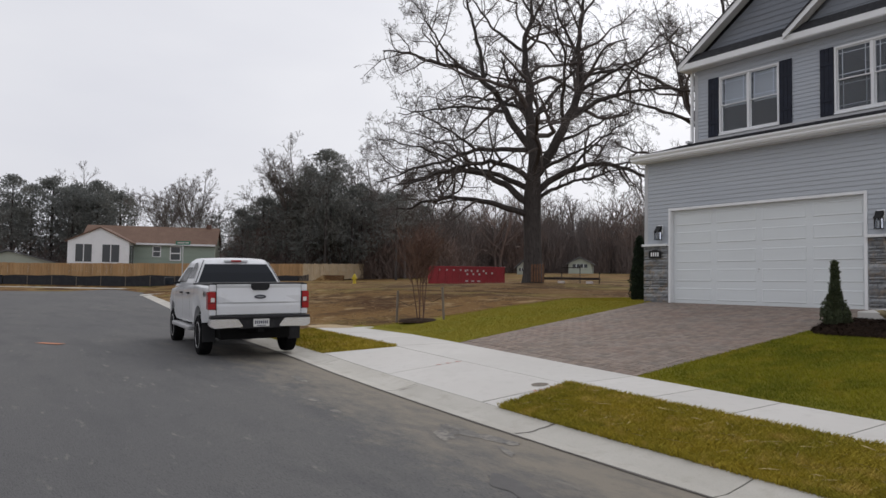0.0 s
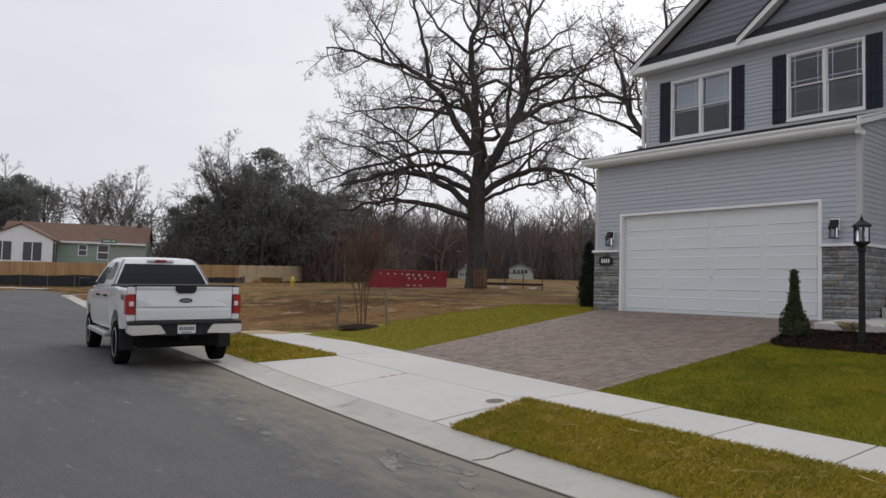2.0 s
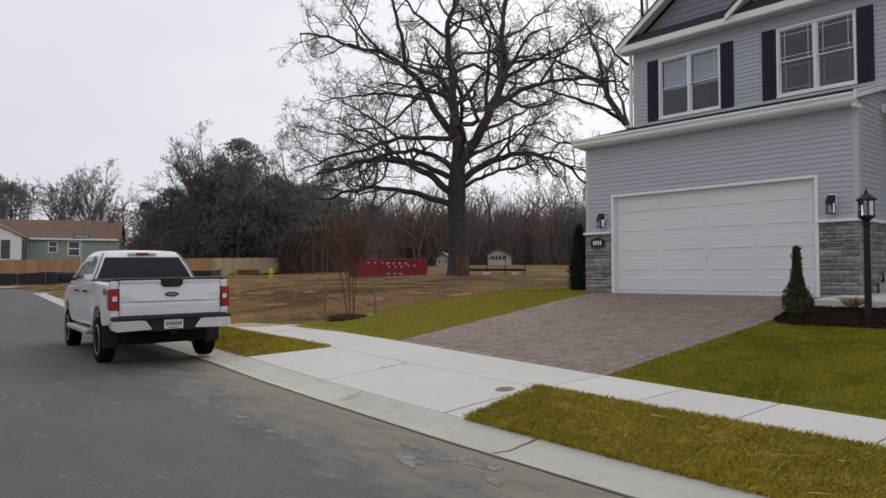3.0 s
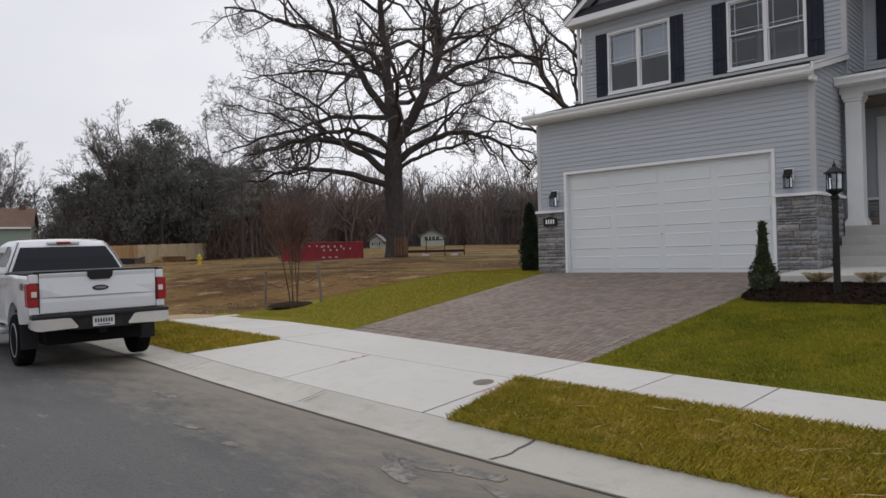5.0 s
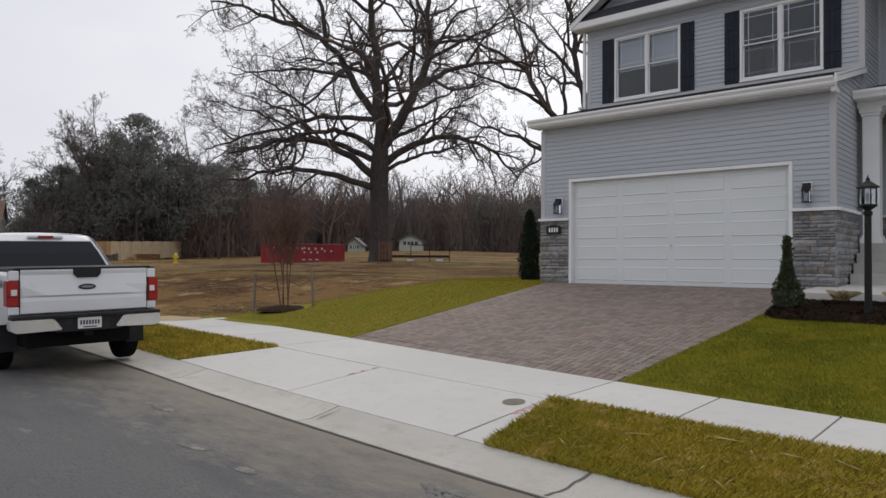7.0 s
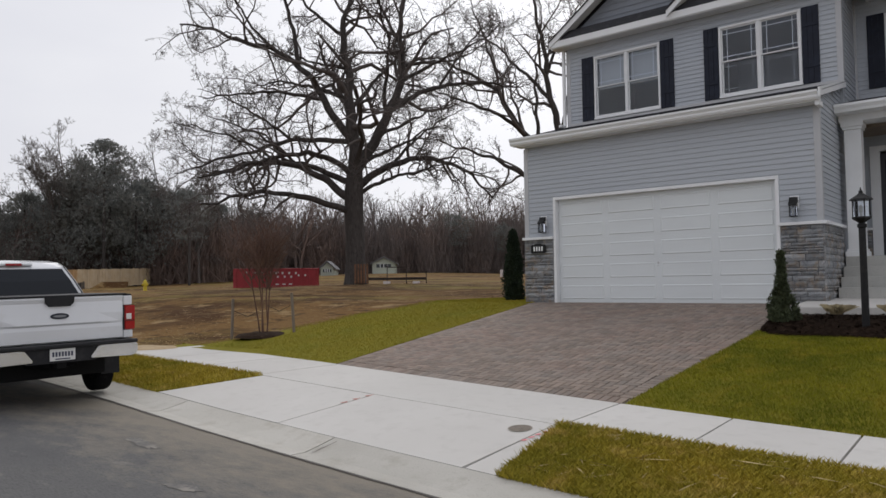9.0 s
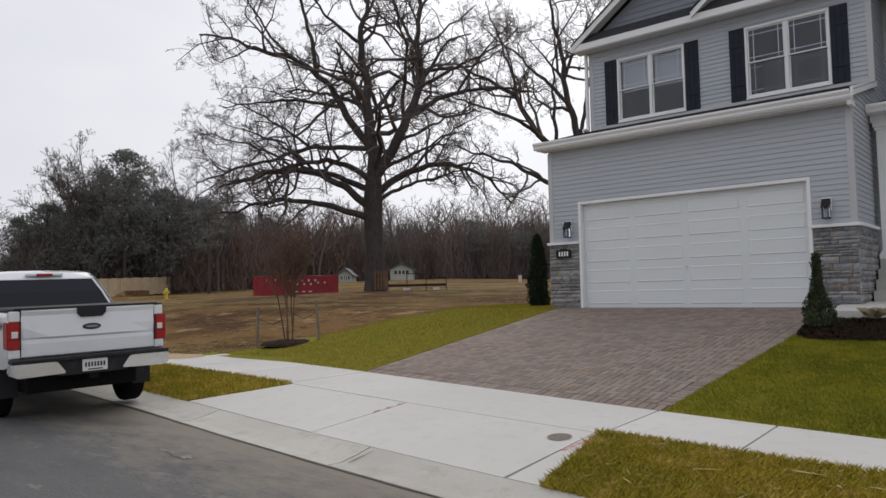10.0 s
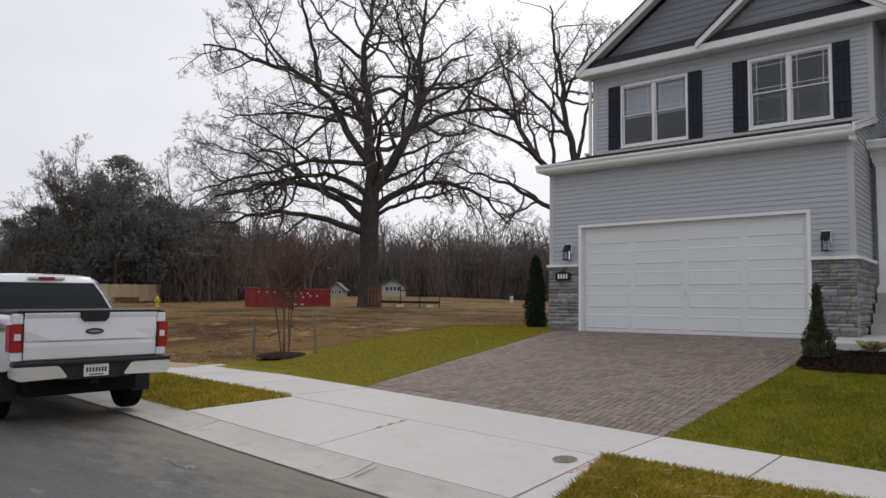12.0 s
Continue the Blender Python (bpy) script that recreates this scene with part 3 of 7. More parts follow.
side_gable = bmesh.new()
prism(side_gable, [(0.0, 4.95), (2.3, 4.95), (2.3, 5.66), (0.0, 5.06)], "x", GX1 - 0.2, GX1)
w_gable = part("wall", side_gable, SIDING, house)
laps(w_gable, 0, 0, 4.95, 5.6, GX1, [], "y", SIDING, 1, top=lambda z: (max(0.09, (z - 5.0) / 0.26), 2.2))
corner_post(GX0, 0, CAP + 0.06, 4.82, -1)
corner_post(GX1, 0, CAP + 0.06, 4.95, 1)
corner_post(UX0, 2.12, 5.64, 7.74, -1)
corner_post(UX1, 2.12, 5.62, 7.74, 1)
part("corner_post", bm_box(UX1 - 0.0, UX1 + 0.05, 3.54, 3.6, 5.2, 7.74, 0.004), CORNER, house)

# garage door
gdoor = part("garage_door", bm_box(DOOR[0], DOOR[1], 0.13, 0.155, FLOOR, DOOR[3]), DOOR_WHITE, house, "white steel garage door with raised panels")
sec = (DOOR[3] - FLOOR - 0.012) / 5
for i in range(5):
    lo = FLOOR + 0.012 + i * sec
    part("door_section", bm_box(DOOR[0] + 0.004, DOOR[1] - 0.004, 0.108, 0.135, lo + 0.0004, lo + sec - 0.0004, 0.001), DOOR_WHITE, gdoor)
    wide = (DOOR[1] - DOOR[0]) / 4
    for j in range(4):
        a = DOOR[0] + j * wide + 0.075
        bm = bmesh.new()
        # a raised field inside a sunk border
        x0, x1, z0, z1 = a, a + wide - 0.15, lo + 0.085, lo + sec - 0.085
        rings = []
        for inset, y in ((0.0, 0.108), (0.014, 0.096), (0.022, 0.096), (0.04, 0.1), (0.041, 0.1)):
            rings.append([bm.verts.new(p) for p in ((x0 + inset, y, z0 + inset), (x1 - inset, y, z0 + inset), (x1 - inset, y, z1 - inset), (x0 + inset, y, z1 - inset))])
        for r, q in zip(rings, rings[1:]):
            for k in range(4):
                bm.faces.new((r[k], r[(k + 1) % 4], q[(k + 1) % 4], q[k]))
        bm.faces.new(rings[-1])
        part("raised_panel", bm, DOOR_WHITE, gdoor)
part("bottom_seal", bm_box(DOOR[0], DOOR[1], 0.1, 0.15, FLOOR - 0.005, FLOOR + 0.013, 0.003), BLACK, gdoor)
STEEL = material("bright_steel", (0.5, 0.5, 0.5), 0.35, 0.9)
lock = lathe(bmesh.new(), [(0.022, 0), (0.022, 0.012), (0.008, 0.014)], (2.46, 0.108, 2.0), 14, pose(0, 0, 0, 90))
box(lock, 2.445, 2.475, 0.078, 0.094, 1.93, 1.945, 0.003)
part("lock", lock, STEEL, gdoor, "small steel door lock")
for a, b, lo, hi in ((TRIM[0], DOOR[0], FLOOR, DOOR[3]), (DOOR[1], TRIM[1], FLOOR, DOOR[3]), (TRIM[0], TRIM[1], DOOR[3], TRIM[3])):
    part("door_trim", bm_box(a, b, -0.03, 0.14, lo, hi, 0.005), WHITE, house)

# garage roof with gutter
roof = bmesh.new()
prism(roof, [(-0.3, 5.03), (2.14, 5.7), (2.14, 5.64), (-0.28, 4.97)], "x", GX0 - 0.14, GX1 + 0.12)
g_roof = part("roof", roof, SHINGLE, house, "low dark shingle roof over the garage")
for i in range(16):
    f0 = i / 16
    y0, z0 = -0.31 + 2.44 * f0, 5.033 + 0.67 * f0
    bm = bmesh.new()
    prism(bm, [(y0, z0), (y0 + 0.153, z0 + 0.042), (y0 + 0.153, z0 + 0.047), (y0, z0 + 0.012)], "x", GX0 - 0.15, GX1 + 0.13)
    part("shingle_course", bm, SHINGLE, g_roof)
part("soffit", bm_box(GX0 - 0.1, GX1 + 0.08, -0.28, 0.0, 4.845, 4.87), WHITE, house)
part("fascia", bm_box(GX0 - 0.14, GX1 + 0.1, -0.3, -0.28, 4.845, 5.02), WHITE, house)
gut = bmesh.new()
prism(gut, [(-0.3, 5.02), (-0.3, 4.87), (-0.36, 4.87), (-0.385, 4.91), (-0.385, 4.945), (-0.42, 4.995), (-0.42, 5.035), (-0.41, 5.035), (-0.41, 5.0), (-0.375, 4.95), (-0.375, 4.915), (-0.355, 4.88), (-0.31, 4.88), (-0.31, 5.02)], "x", GX0 - 0.18, GX1 + 0.07)
part("gutter", gut, WHITE, house, "white K-style gutter")
rake = bmesh.new()
prism(rake, [(-0.42, 4.9), (-0.42, 5.07), (-0.3, 5.1), (2.12, 5.72), (2.12, 5.59), (-0.25, 4.95)], "x", GX1 + 0.085, GX1 + 0.125)
part("rake_board", rake, WHITE, house)
part("cornice_return", bm_box(GX1 + 0.0, GX1 + 0.08, -0.3, 0.0, 4.77, 4.86, 0.01), WHITE, house)
part("sill_board", bm_box(UX0 + 0.02, UX1 - 0.02, 2.09, 2.12, 5.7, 5.765, 0.004), CORNER, house)

# upper eave, pent strip and the two gables
part("fascia", bm_box(-1.02, 6.05, 1.74, 1.77, 7.78, 7.95, 0.004), WHITE, house)
part("soffit", bm_box(-1.0, 6.03, 1.77, 2.12, 7.76, 7.785), WHITE, house)
part("frieze_board", bm_box(UX0 + 0.03, UX1 - 0.03, 2.09, 2.12, 7.64, 7.76, 0.004), SIDING, house)
pent = bmesh.new()
prism(pent, [(1.735, 7.945), (1.9, 8.2), (2.07, 8.24), (2.07, 7.94)], "x", -0.72, 5.76)
part("pent_roof", pent, SHINGLE, house)
MID, SLOPE = 2.52, 0.70
gable = bmesh.new()
prism(gable, [(-0.8, 7.9), (5.84, 7.9), (MID, 7.9 + 3.32 * SLOPE)], "y", 2.06, 2.2)
gab = part("gable_wall", gable, SHAKE, house, "dark blue-grey sided gable")
LAP = 0.15
laps(gab, 0, 0, 8.05, 10.2, 2.06, mat=SHAKE, top=lambda z: (MID - (7.9 + 3.32 * SLOPE - z) / SLOPE + 0.2, MID + (7.9 + 3.32 * SLOPE - z) / SLOPE - 0.2))
for sgn in (-1, 1):
    end = MID + sgn * 3.56
    rk = bmesh.new()
    apex = 7.86 + 3.56 * SLOPE
    prism(rk, [(end, 7.78), (end, 7.93), (MID, apex + 0.15), (MID, apex - 0.06)], "y", 1.72, 1.76)
    part("rake_board", rk, WHITE, house)
    sf = bmesh.new()
    prism(sf, [(end, 7.84), (end, 7.87), (MID, apex + 0.09), (MID, apex + 0.06)], "y", 1.76, 2.08)
    part("soffit", sf, WHITE, house)
    rf = bmesh.new()
    prism(rf, [(end - 0.02 * -sgn, 7.92), (end, 7.97), (MID, apex + 0.2), (MID, apex + 0.14)], "y", 1.7, 9.5)
    part("roof", rf, SHINGLE, house, "dark shingle gable roof")
SM, SR = 4.15, 0.75
small = bmesh.new()
prism(small, [(2.42, 7.96), (5.88, 7.96), (SM, 7.96 + 1.73 * SR)], "y", 1.93, 2.05)
sg = part("gable_wall", small, SHAKE, house, "small dark blue-grey gable")
laps(sg, 0, 0, 8.1, 9.1, 1.93, mat=SHAKE, top=lambda z: (SM - (7.96 + 1.73 * SR - z) / SR + 0.15, SM + (7.96 + 1.73 * SR - z) / SR - 0.15))
for sgn in (-1, 1):
    end = SM + sgn * 1.98
    rk = bmesh.new()
    apex = 7.9 + 1.98 * SR
    prism(rk, [(end, 7.84), (end + sgn * 0.0, 8.0), (SM, apex + 0.19), (SM, apex)], "y", 1.655, 1.695)
    part("rake_board", rk, WHITE, house)
    rf = bmesh.new()
    prism(rf, [(end, 7.98), (end, 8.04), (SM, apex + 0.25), (SM, apex + 0.18)], "y", 1.64, 2.1)
    part("roof", rf, SHINGLE, house)
    sf = bmesh.new()
    prism(sf, [(end, 7.86), (end, 7.88), (SM, apex + 0.07), (SM, apex + 0.05)], "y", 1.695, 1.94)
    part("soffit", sf, WHITE, house)
LAP = 0.102
rr = bmesh.new()
prism(rr, [(3.2, 7.98), (7, 10.4), (11.4, 7.98), (11.4, 7.9), (7, 10.3), (3.2, 7.9)], "x", 4.5, 12.3)
part("roof", rr, SHINGLE, house, "dark shingle main roof")
part("fascia", bm_box(6.06, 12.2, 3.2, 3.23, 7.8, 7.96), WHITE, house)
part("soffit", bm_box(6.0, 12.2, 3.23, 3.6, 7.77, 7.79), WHITE, house)

# downspout elbow at the upper wall's foot
ds = bmesh.new()
box(ds, UX0 - 0.11, UX0 - 0.04, 2.02, 2.1, 5.72, 7.75, 0.01)
box(ds, UX0 - 0.12, UX0 - 0.02, 1.8, 2.06, 5.66, 5.73, 0.015)
part("downspout", ds, WHITE, house)

GLASS = glass("window_glass", (0.82, 0.87, 0.95))
BLIND = material("blind_fabric", (0.62, 0.63, 0.61), 0.8, var=[(2, (0.55, 0.56, 0.54), 0.4, 0.7)], bump=0.1, bump_scale=10, stretch=(1, 1, 14))


def window(x0, x1, z0, z1, y, pair, lower_grid, shade, shutters=True):
    """Double-hung sashes, side by side when pair, with bars of a border pattern and a shutter each side."""
    fr = bmesh.new()
    for a in ((x0, x0 + 0.05, z0, z1), (x1 - 0.05, x1, z0, z1), (x0 + 0.05, x1 - 0.05, z0, z0 + 0.05), (x0 + 0.05, x1 - 0.05, z1 - 0.05, z1)):
        box(fr, a[0], a[1], y - 0.035, y + 0.11, a[2], a[3], 0.004)
    w = part("window", fr, WHITE, house, "white double-hung window with border grilles")
    part("window_sill", bm_box(x0 - 0.01, x1 + 0.01, y - 0.05, y + 0.02, z0 - 0.035, z0 + 0.001, 0.004), WHITE, w)
    cols = [(x0 + 0.05, (x0 + x1) / 2 - 0.036), ((x0 + x1) / 2 + 0.036, x1 - 0.05)] if pair else [(x0 + 0.05, x1 - 0.05)]
    if pair:
        part("mullion", bm_box((x0 + x1) / 2 - 0.036, (x0 + x1) / 2 + 0.036, y - 0.025, y + 0.11, z0 + 0.05, z1 - 0.05, 0.004), WHITE, w)
    mid = (z0 + z1) / 2
    for a, b in cols:
        for lo, hi, dy, grid in ((z0 + 0.05, mid + 0.012, 0.035, lower_grid), (mid - 0.016, z1 - 0.05, 0.0, True)):
            sash = bmesh.new()
            t = 0.028
            for q in ((a, a + t, lo, hi), (b - t, b, lo, hi), (a + t, b - t, lo, lo + t), (a + t, b - t, hi - t, hi)):
                box(sash, q[0], q[1], y + 0.0 + dy, y + 0.035 + dy, q[2], q[3], 0.003)
            part("sash", sash, WHITE, w)
            pane = part("pane", bm_box(a + t - 0.004, b - t + 0.004, y + 0.012 + dy, y + 0.018 + dy, lo + t - 0.004, hi - t + 0.004), GLASS, w)
            pane.visible_shadow = False
            if grid:
                bars = bmesh.new()
                g = 0.009
                for xx in (a + t + 0.1, b - t - 0.1):
                    box(bars, xx - g, xx + g, y + 0.019 + dy, y + 0.025 + dy, lo + t, hi - t)
                for zz in (lo + t + 0.1, hi - t - 0.1):
                    box(bars, a + t, b - t, y + 0.0255 + dy, y + 0.031 + dy, zz - g, zz + g)
                part("grille", bars, WHITE if dy == 0 else bpy.data.materials["window_grey"], w)
        if shade:
            part("blind", bm_box(a + 0.02, b - 0.02, y + 0.14, y + 0.145, mid - 0.05, z1 - 0.06), BLIND, w, "half-drawn pale blind")
    if shutters:
        wide = 0.335
        for a in (x0 - wide - 0.012, x1 + 0.012):
            sh = part("shutter", bm_box(a, a + wide, y - 0.03, y - 0.018, z0 - 0.035, z1 + 0.02, 0.003), SHUTTER, w, "dark navy board shutter")
            for k in range(3):
                part("shutter_board", bm_box(a + 0.003 + k * wide / 3, a + (k + 1) * wide / 3 - 0.003, y - 0.042, y - 0.03, z0 - 0.03, z1 + 0.015, 0.004), SHUTTER, sh)
            for zz in (z0 + 0.35, z1 - 0.38):
                part("batten", bm_box(a + 0.015, a + wide - 0.015, y - 0.054, y - 0.042, zz - 0.04, zz + 0.04, 0.003), SHUTTER, sh)


material("window_grey", (0.3, 0.31, 0.32), 0.5)
window(*WIN[0], 2.12, True, False, True)
window(*WIN[1], 2.12, True, True, False)
window(*WIN_R, 3.6, False, True, False)

# stone base: backing and coursed ledge stones, each its own piece
stone_meshes = []
for k in range(7):
    rng = random.Random(40 + k)
    bm = bmesh.new()
    bmesh.ops.create_grid(bm, x_segments=4, y_segments=2, size=0.5)
    for v in bm.verts:
        edge = abs(v.co.x) > 0.49 or abs(v.co.y) > 0.49
        v.co = Vector((v.co.x + (0 if not edge else rng.uniform(-0.012, 0.0) * (1 if v.co.x > 0 else -1)), -(0.55 + rng.uniform(0, 0.45)) if not edge else -rng.uniform(0.3, 0.5), v.co.y))
    border = [e for e in bm.edges if e.is_boundary]
    r = bmesh.ops.extrude_edge_only(bm, edges=border)
    for v in r["geom"]:
        if isinstance(v, bmesh.types.BMVert):
            v.co.y = 0.0
    bmesh.ops.recalc_face_normals(bm, faces=bm.faces[:])
    stone_meshes.append(finish("stone", bm, STONE))


def stones(parent, x0, x1, z0, z1, base, seed):
    """Courses of stones over a rectangle; base places (across, out, up)."""
    rng = random.Random(seed)
    z = z0
    while z < z1 - 0.03:
        h = min(rng.choice((0.05, 0.065, 0.08, 0.1, 0.13)), z1 - z)
        if z1 - z - h < 0.04:
            h = z1 - z
        x = x0
        while x < x1 - 0.01:
            w = min(rng.uniform(0.13, 0.46), x1 - x)
            if x1 - x - w < 0.08:
                w = x1 - x
            ob = new("stone", rng.choice(stone_meshes))
            ob.parent = parent
            ob.matrix_local = base @ Matrix.Translation((x + w / 2, 0, z + h / 2)) @ Matrix.Diagonal((w - 0.008, rng.uniform(0.045, 0.07), h - 0.008, 1))
            x += w
        z += h


for x0, x1, seed in ((GX0 - 0.035, -0.004, 1), (4.924, GX1 + 0.04, 2)):
    veneer = part("stone_veneer", bm_box(x0 + 0.03, x1 - (0.0 if seed == 1 else 0.03), -0.02, 0.0, 1.0, CAP), MORTAR, house, "grey-brown ledge stone facing")
    stones(veneer, x0, x1, 1.02, CAP, Matrix.Translation((0, -0.008, 0)), seed)
    part("stone_cap", bm_box(x0 - 0.02, x1 + (0.0 if seed == 1 else 0.03), -0.1, 0.0, CAP, CAP + 0.06, 0.006), WHITE, house)
veneer = part("stone_veneer", bm_box(GX1, GX1 + 0.02, 0.0, 1.78, 1.0, CAP), MORTAR, house, "grey-brown ledge stone facing")
stones(veneer, -0.05, 1.75, 1.02, CAP, Matrix.Translation((GX1 + 0.008, 0, 0)) @ pose(0, 0, 0, 0, 0, 90), 3)
part("stone_cap", bm_box(GX1, GX1 + 0.1, 0.0, 1.8, CAP, CAP + 0.06, 0.006), WHITE, house)

# porch: floor, steps up from the sloping walk, column, roof
PORCH = 2.05
STEP = material("step_concrete", (0.4, 0.4, 0.38), 0.85, var=[(1.5, (0.46, 0.455, 0.43), 0.4, 0.65), (30, (0.33, 0.325, 0.3), 0.55, 0.75)], bump=0.2, bump_scale=90)
part("porch_floor", bm_box(GX1 + 0.08, 11.0, 1.6, 3.6, 1.0, PORCH, 0.01), STEP, house)
for i in range(3):
    part("step", bm_box(GX1 + 0.08, 8.4, 1.6 - 0.28 * (3 - i), 1.6 - 0.28 * (2 - i), 1.0, 1.235 + 0.203 * (i + 1), 0.008), STEP, house)
post = bmesh.new()
cx, cy = 5.92, 1.83
for hw, lo, hi in ((0.2, PORCH, PORCH + 0.1), (0.175, PORCH + 0.1, PORCH + 0.15), (0.15, PORCH + 0.15, 4.6), (0.175, 4.6, 4.66), (0.2, 4.66, 4.76)):
    box(post, cx - hw, cx + hw, cy - hw, cy + hw, lo, hi, 0.008)
part("porch_column", post, WHITE, house, "square white porch column")
part("porch_beam", bm_box(GX1 + 0.03, 11, 1.64, 2.02, 4.76, 4.95, 0.006), WHITE, house)
part("porch_ceiling", bm_box(GX1, 11, 2.02, 3.6, 4.82, 4.85), WHITE, house)
part("porch_soffit", bm_box(GX1 + 0.02, 11, 1.35, 1.64, 4.9, 4.92), WHITE, house)
pg = bmesh.new()
prism(pg, [(1.35, 5.05), (1.35, 4.9), (1.29, 4.9), (1.275, 4.95), (1.235, 5.01), (1.235, 5.06), (1.245, 5.06), (1.28, 4.98), (1.3, 4.92), (1.34, 4.92), (1.34, 5.05)], "x", GX1 + 0.03, 11)
part("gutter", pg, WHITE, house)
pr = bmesh.new()
prism(pr, [(1.3, 5.07), (3.62, 5.62), (3.62, 5.54), (1.32, 5.0)], "x", GX1 + 0.02, 11)
part("roof", pr, SHINGLE, house, "dark shingle porch roof")
entry = part("front_door", bm_box(ENTRY[0] + 0.13, ENTRY[1] - 0.06, 3.62, 3.66, PORCH, ENTRY[3] - 0.05, 0.004), material("dark_door", (0.03, 0.032, 0.04), 0.4), house, "dark front door")
part("door_glass", bm_box(ENTRY[0] + 0.22, ENTRY[1] - 0.15, 3.61, 3.622, PORCH + 0.35, ENTRY[3] - 0.2, 0.003), material("dark_pane", (0.02, 0.022, 0.026), 0.12), entry)
for a in ((ENTRY[0] - 0.06, ENTRY[0] + 0.13, PORCH, ENTRY[3]), (ENTRY[1] - 0.06, ENTRY[1] + 0.06, PORCH, ENTRY[3]), (ENTRY[0] - 0.06, ENTRY[1] + 0.06, ENTRY[3], ENTRY[3] + 0.12)):
    part("door_trim", bm_box(a[0], a[1], 3.56, 3.7, a[2], a[3], 0.005), WHITE, house)
veneer = part("stone_veneer", bm_box(GX1 + 0.1, ENTRY[0] - 0.06, 3.57, 3.6, PORCH, CAP + 0.05), MORTAR, house, "grey-brown ledge stone facing")
stones(veneer, GX1 + 0.1, ENTRY[0] - 0.07, PORCH + 0.02, CAP + 0.05, Matrix.Translation((0, 3.578, 0)), 4)
part("stone_cap", bm_box(GX1 + 0.08, ENTRY[0] - 0.065, 3.5, 3.6, CAP + 0.05, CAP + 0.1, 0.006), WHITE, house)

# the raised front walk, sloping down from the steps to the drive
wk = bmesh.new()
prism(wk, [(-1.35, 0.8), (-1.35, 1.13), (-1.335, 1.145), (0.77, 1.235), (0.77, 0.8)], "x", 5.34, 12.5)
walkway = tagged(part("front_walk", wk, CONCRETE, None, "raised pale concrete front walk to the steps"), category="path", kind="structure")

# ---- the pickup truck ----
PAINT = material("white_car_paint", (0.74, 0.75, 0.77), 0.22, var=[(0.8, (0.7, 0.71, 0.73), 0.4, 0.7), (6, (0.66, 0.66, 0.66), 0.58, 0.8)], specular=0.6)
PAINT.node_tree.nodes["Principled BSDF"].inputs["Coat Weight"].default_value = 0.6
PLASTIC = material("black_plastic", (0.013, 0.013, 0.015), 0.55, specular=0.3, var=[(9, (0.026, 0.026, 0.028), 0.5, 0.7)], bump=0.1, bump_scale=150)
RUBBER = material("tyre_rubber", (0.009, 0.009, 0.01), 0.95, specular=0.05, var=[(14, (0.02, 0.019, 0.018), 0.5, 0.75)], bump=0.3, bump_scale=40)
ALLOY = material("wheel_alloy", (0.5, 0.5, 0.51), 0.32, 0.85, var=[(8, (0.4, 0.4, 0.41), 0.5, 0.7)])
CHROME = material("bumper_chrome", (0.72, 0.72, 0.73), 0.2, 0.75, var=[(3, (0.66, 0.66, 0.67), 0.45, 0.7)])
TINT = material("tinted_glass", (0.006, 0.009, 0.014), 0.06, specular=0.3)
RED = material("red_lens", (0.35, 0.012, 0.014), 0.15, specular=0.6)
LENS = material("clear_lens", (0.7, 0.66, 0.64), 0.15)
UNDER = material("underbody", (0.012, 0.012, 0.012), 0.95, specular=0.1)

truck = thing("pickup_truck", "white crew-cab pickup truck parked with its wheels on the kerb", "truck")
AX_R, AX_F, ARCH, WB = 1.13, 4.80, 0.475, 0.39


def arch(cx, cz, r, a0, a1, n=12):
    return [(cx + r * math.cos(radians(a0 + (a1 - a0) * i / n)), cz + r * math.sin(radians(a0 + (a1 - a0) * i / n))) for i in range(n + 1)]


def loft(bm, rows, closed=False):
    rows = [[bm.verts.new(p) for p in row] for row in rows]
    for a, b in zip(rows, rows[1:]):
        n = len(a)
        for i in range(n if closed else n - 1):
            bm.faces.new((a[i], a[(i + 1) % n], b[(i + 1) % n], b[i]))
    return rows


# body sides: a profile with both wheel openings, lofted over the shoulder
side_low = [(0.02, 0.62), (0.3, 0.55), (AX_R - ARCH - 0.02, 0.53)] + [(x, z) for x, z in arch(AX_R, WB + 0.02, ARCH, 165, 15)] + [(1.75, 0.47), (AX_F - ARCH - 0.08, 0.45)] + [(x, z) for x, z in arch(AX_F, WB + 0.02, ARCH, 165, 15)] + [(5.5, 0.5), (5.78, 0.56)]


def top_z(x):
    return float(np.interp(x, (0, 1.85, 1.9, 4.1, 4.4, 5.5, 5.78), (1.385, 1.385, 1.36, 1.29, 1.28, 1.2, 1.1)))


def half_width(x):
    return float(np.interp(x, (0, 0.12, 1.0, 4.9, 5.5, 5.78), (0.955, 0.985, 1.0, 1.0, 0.95, 0.8)))


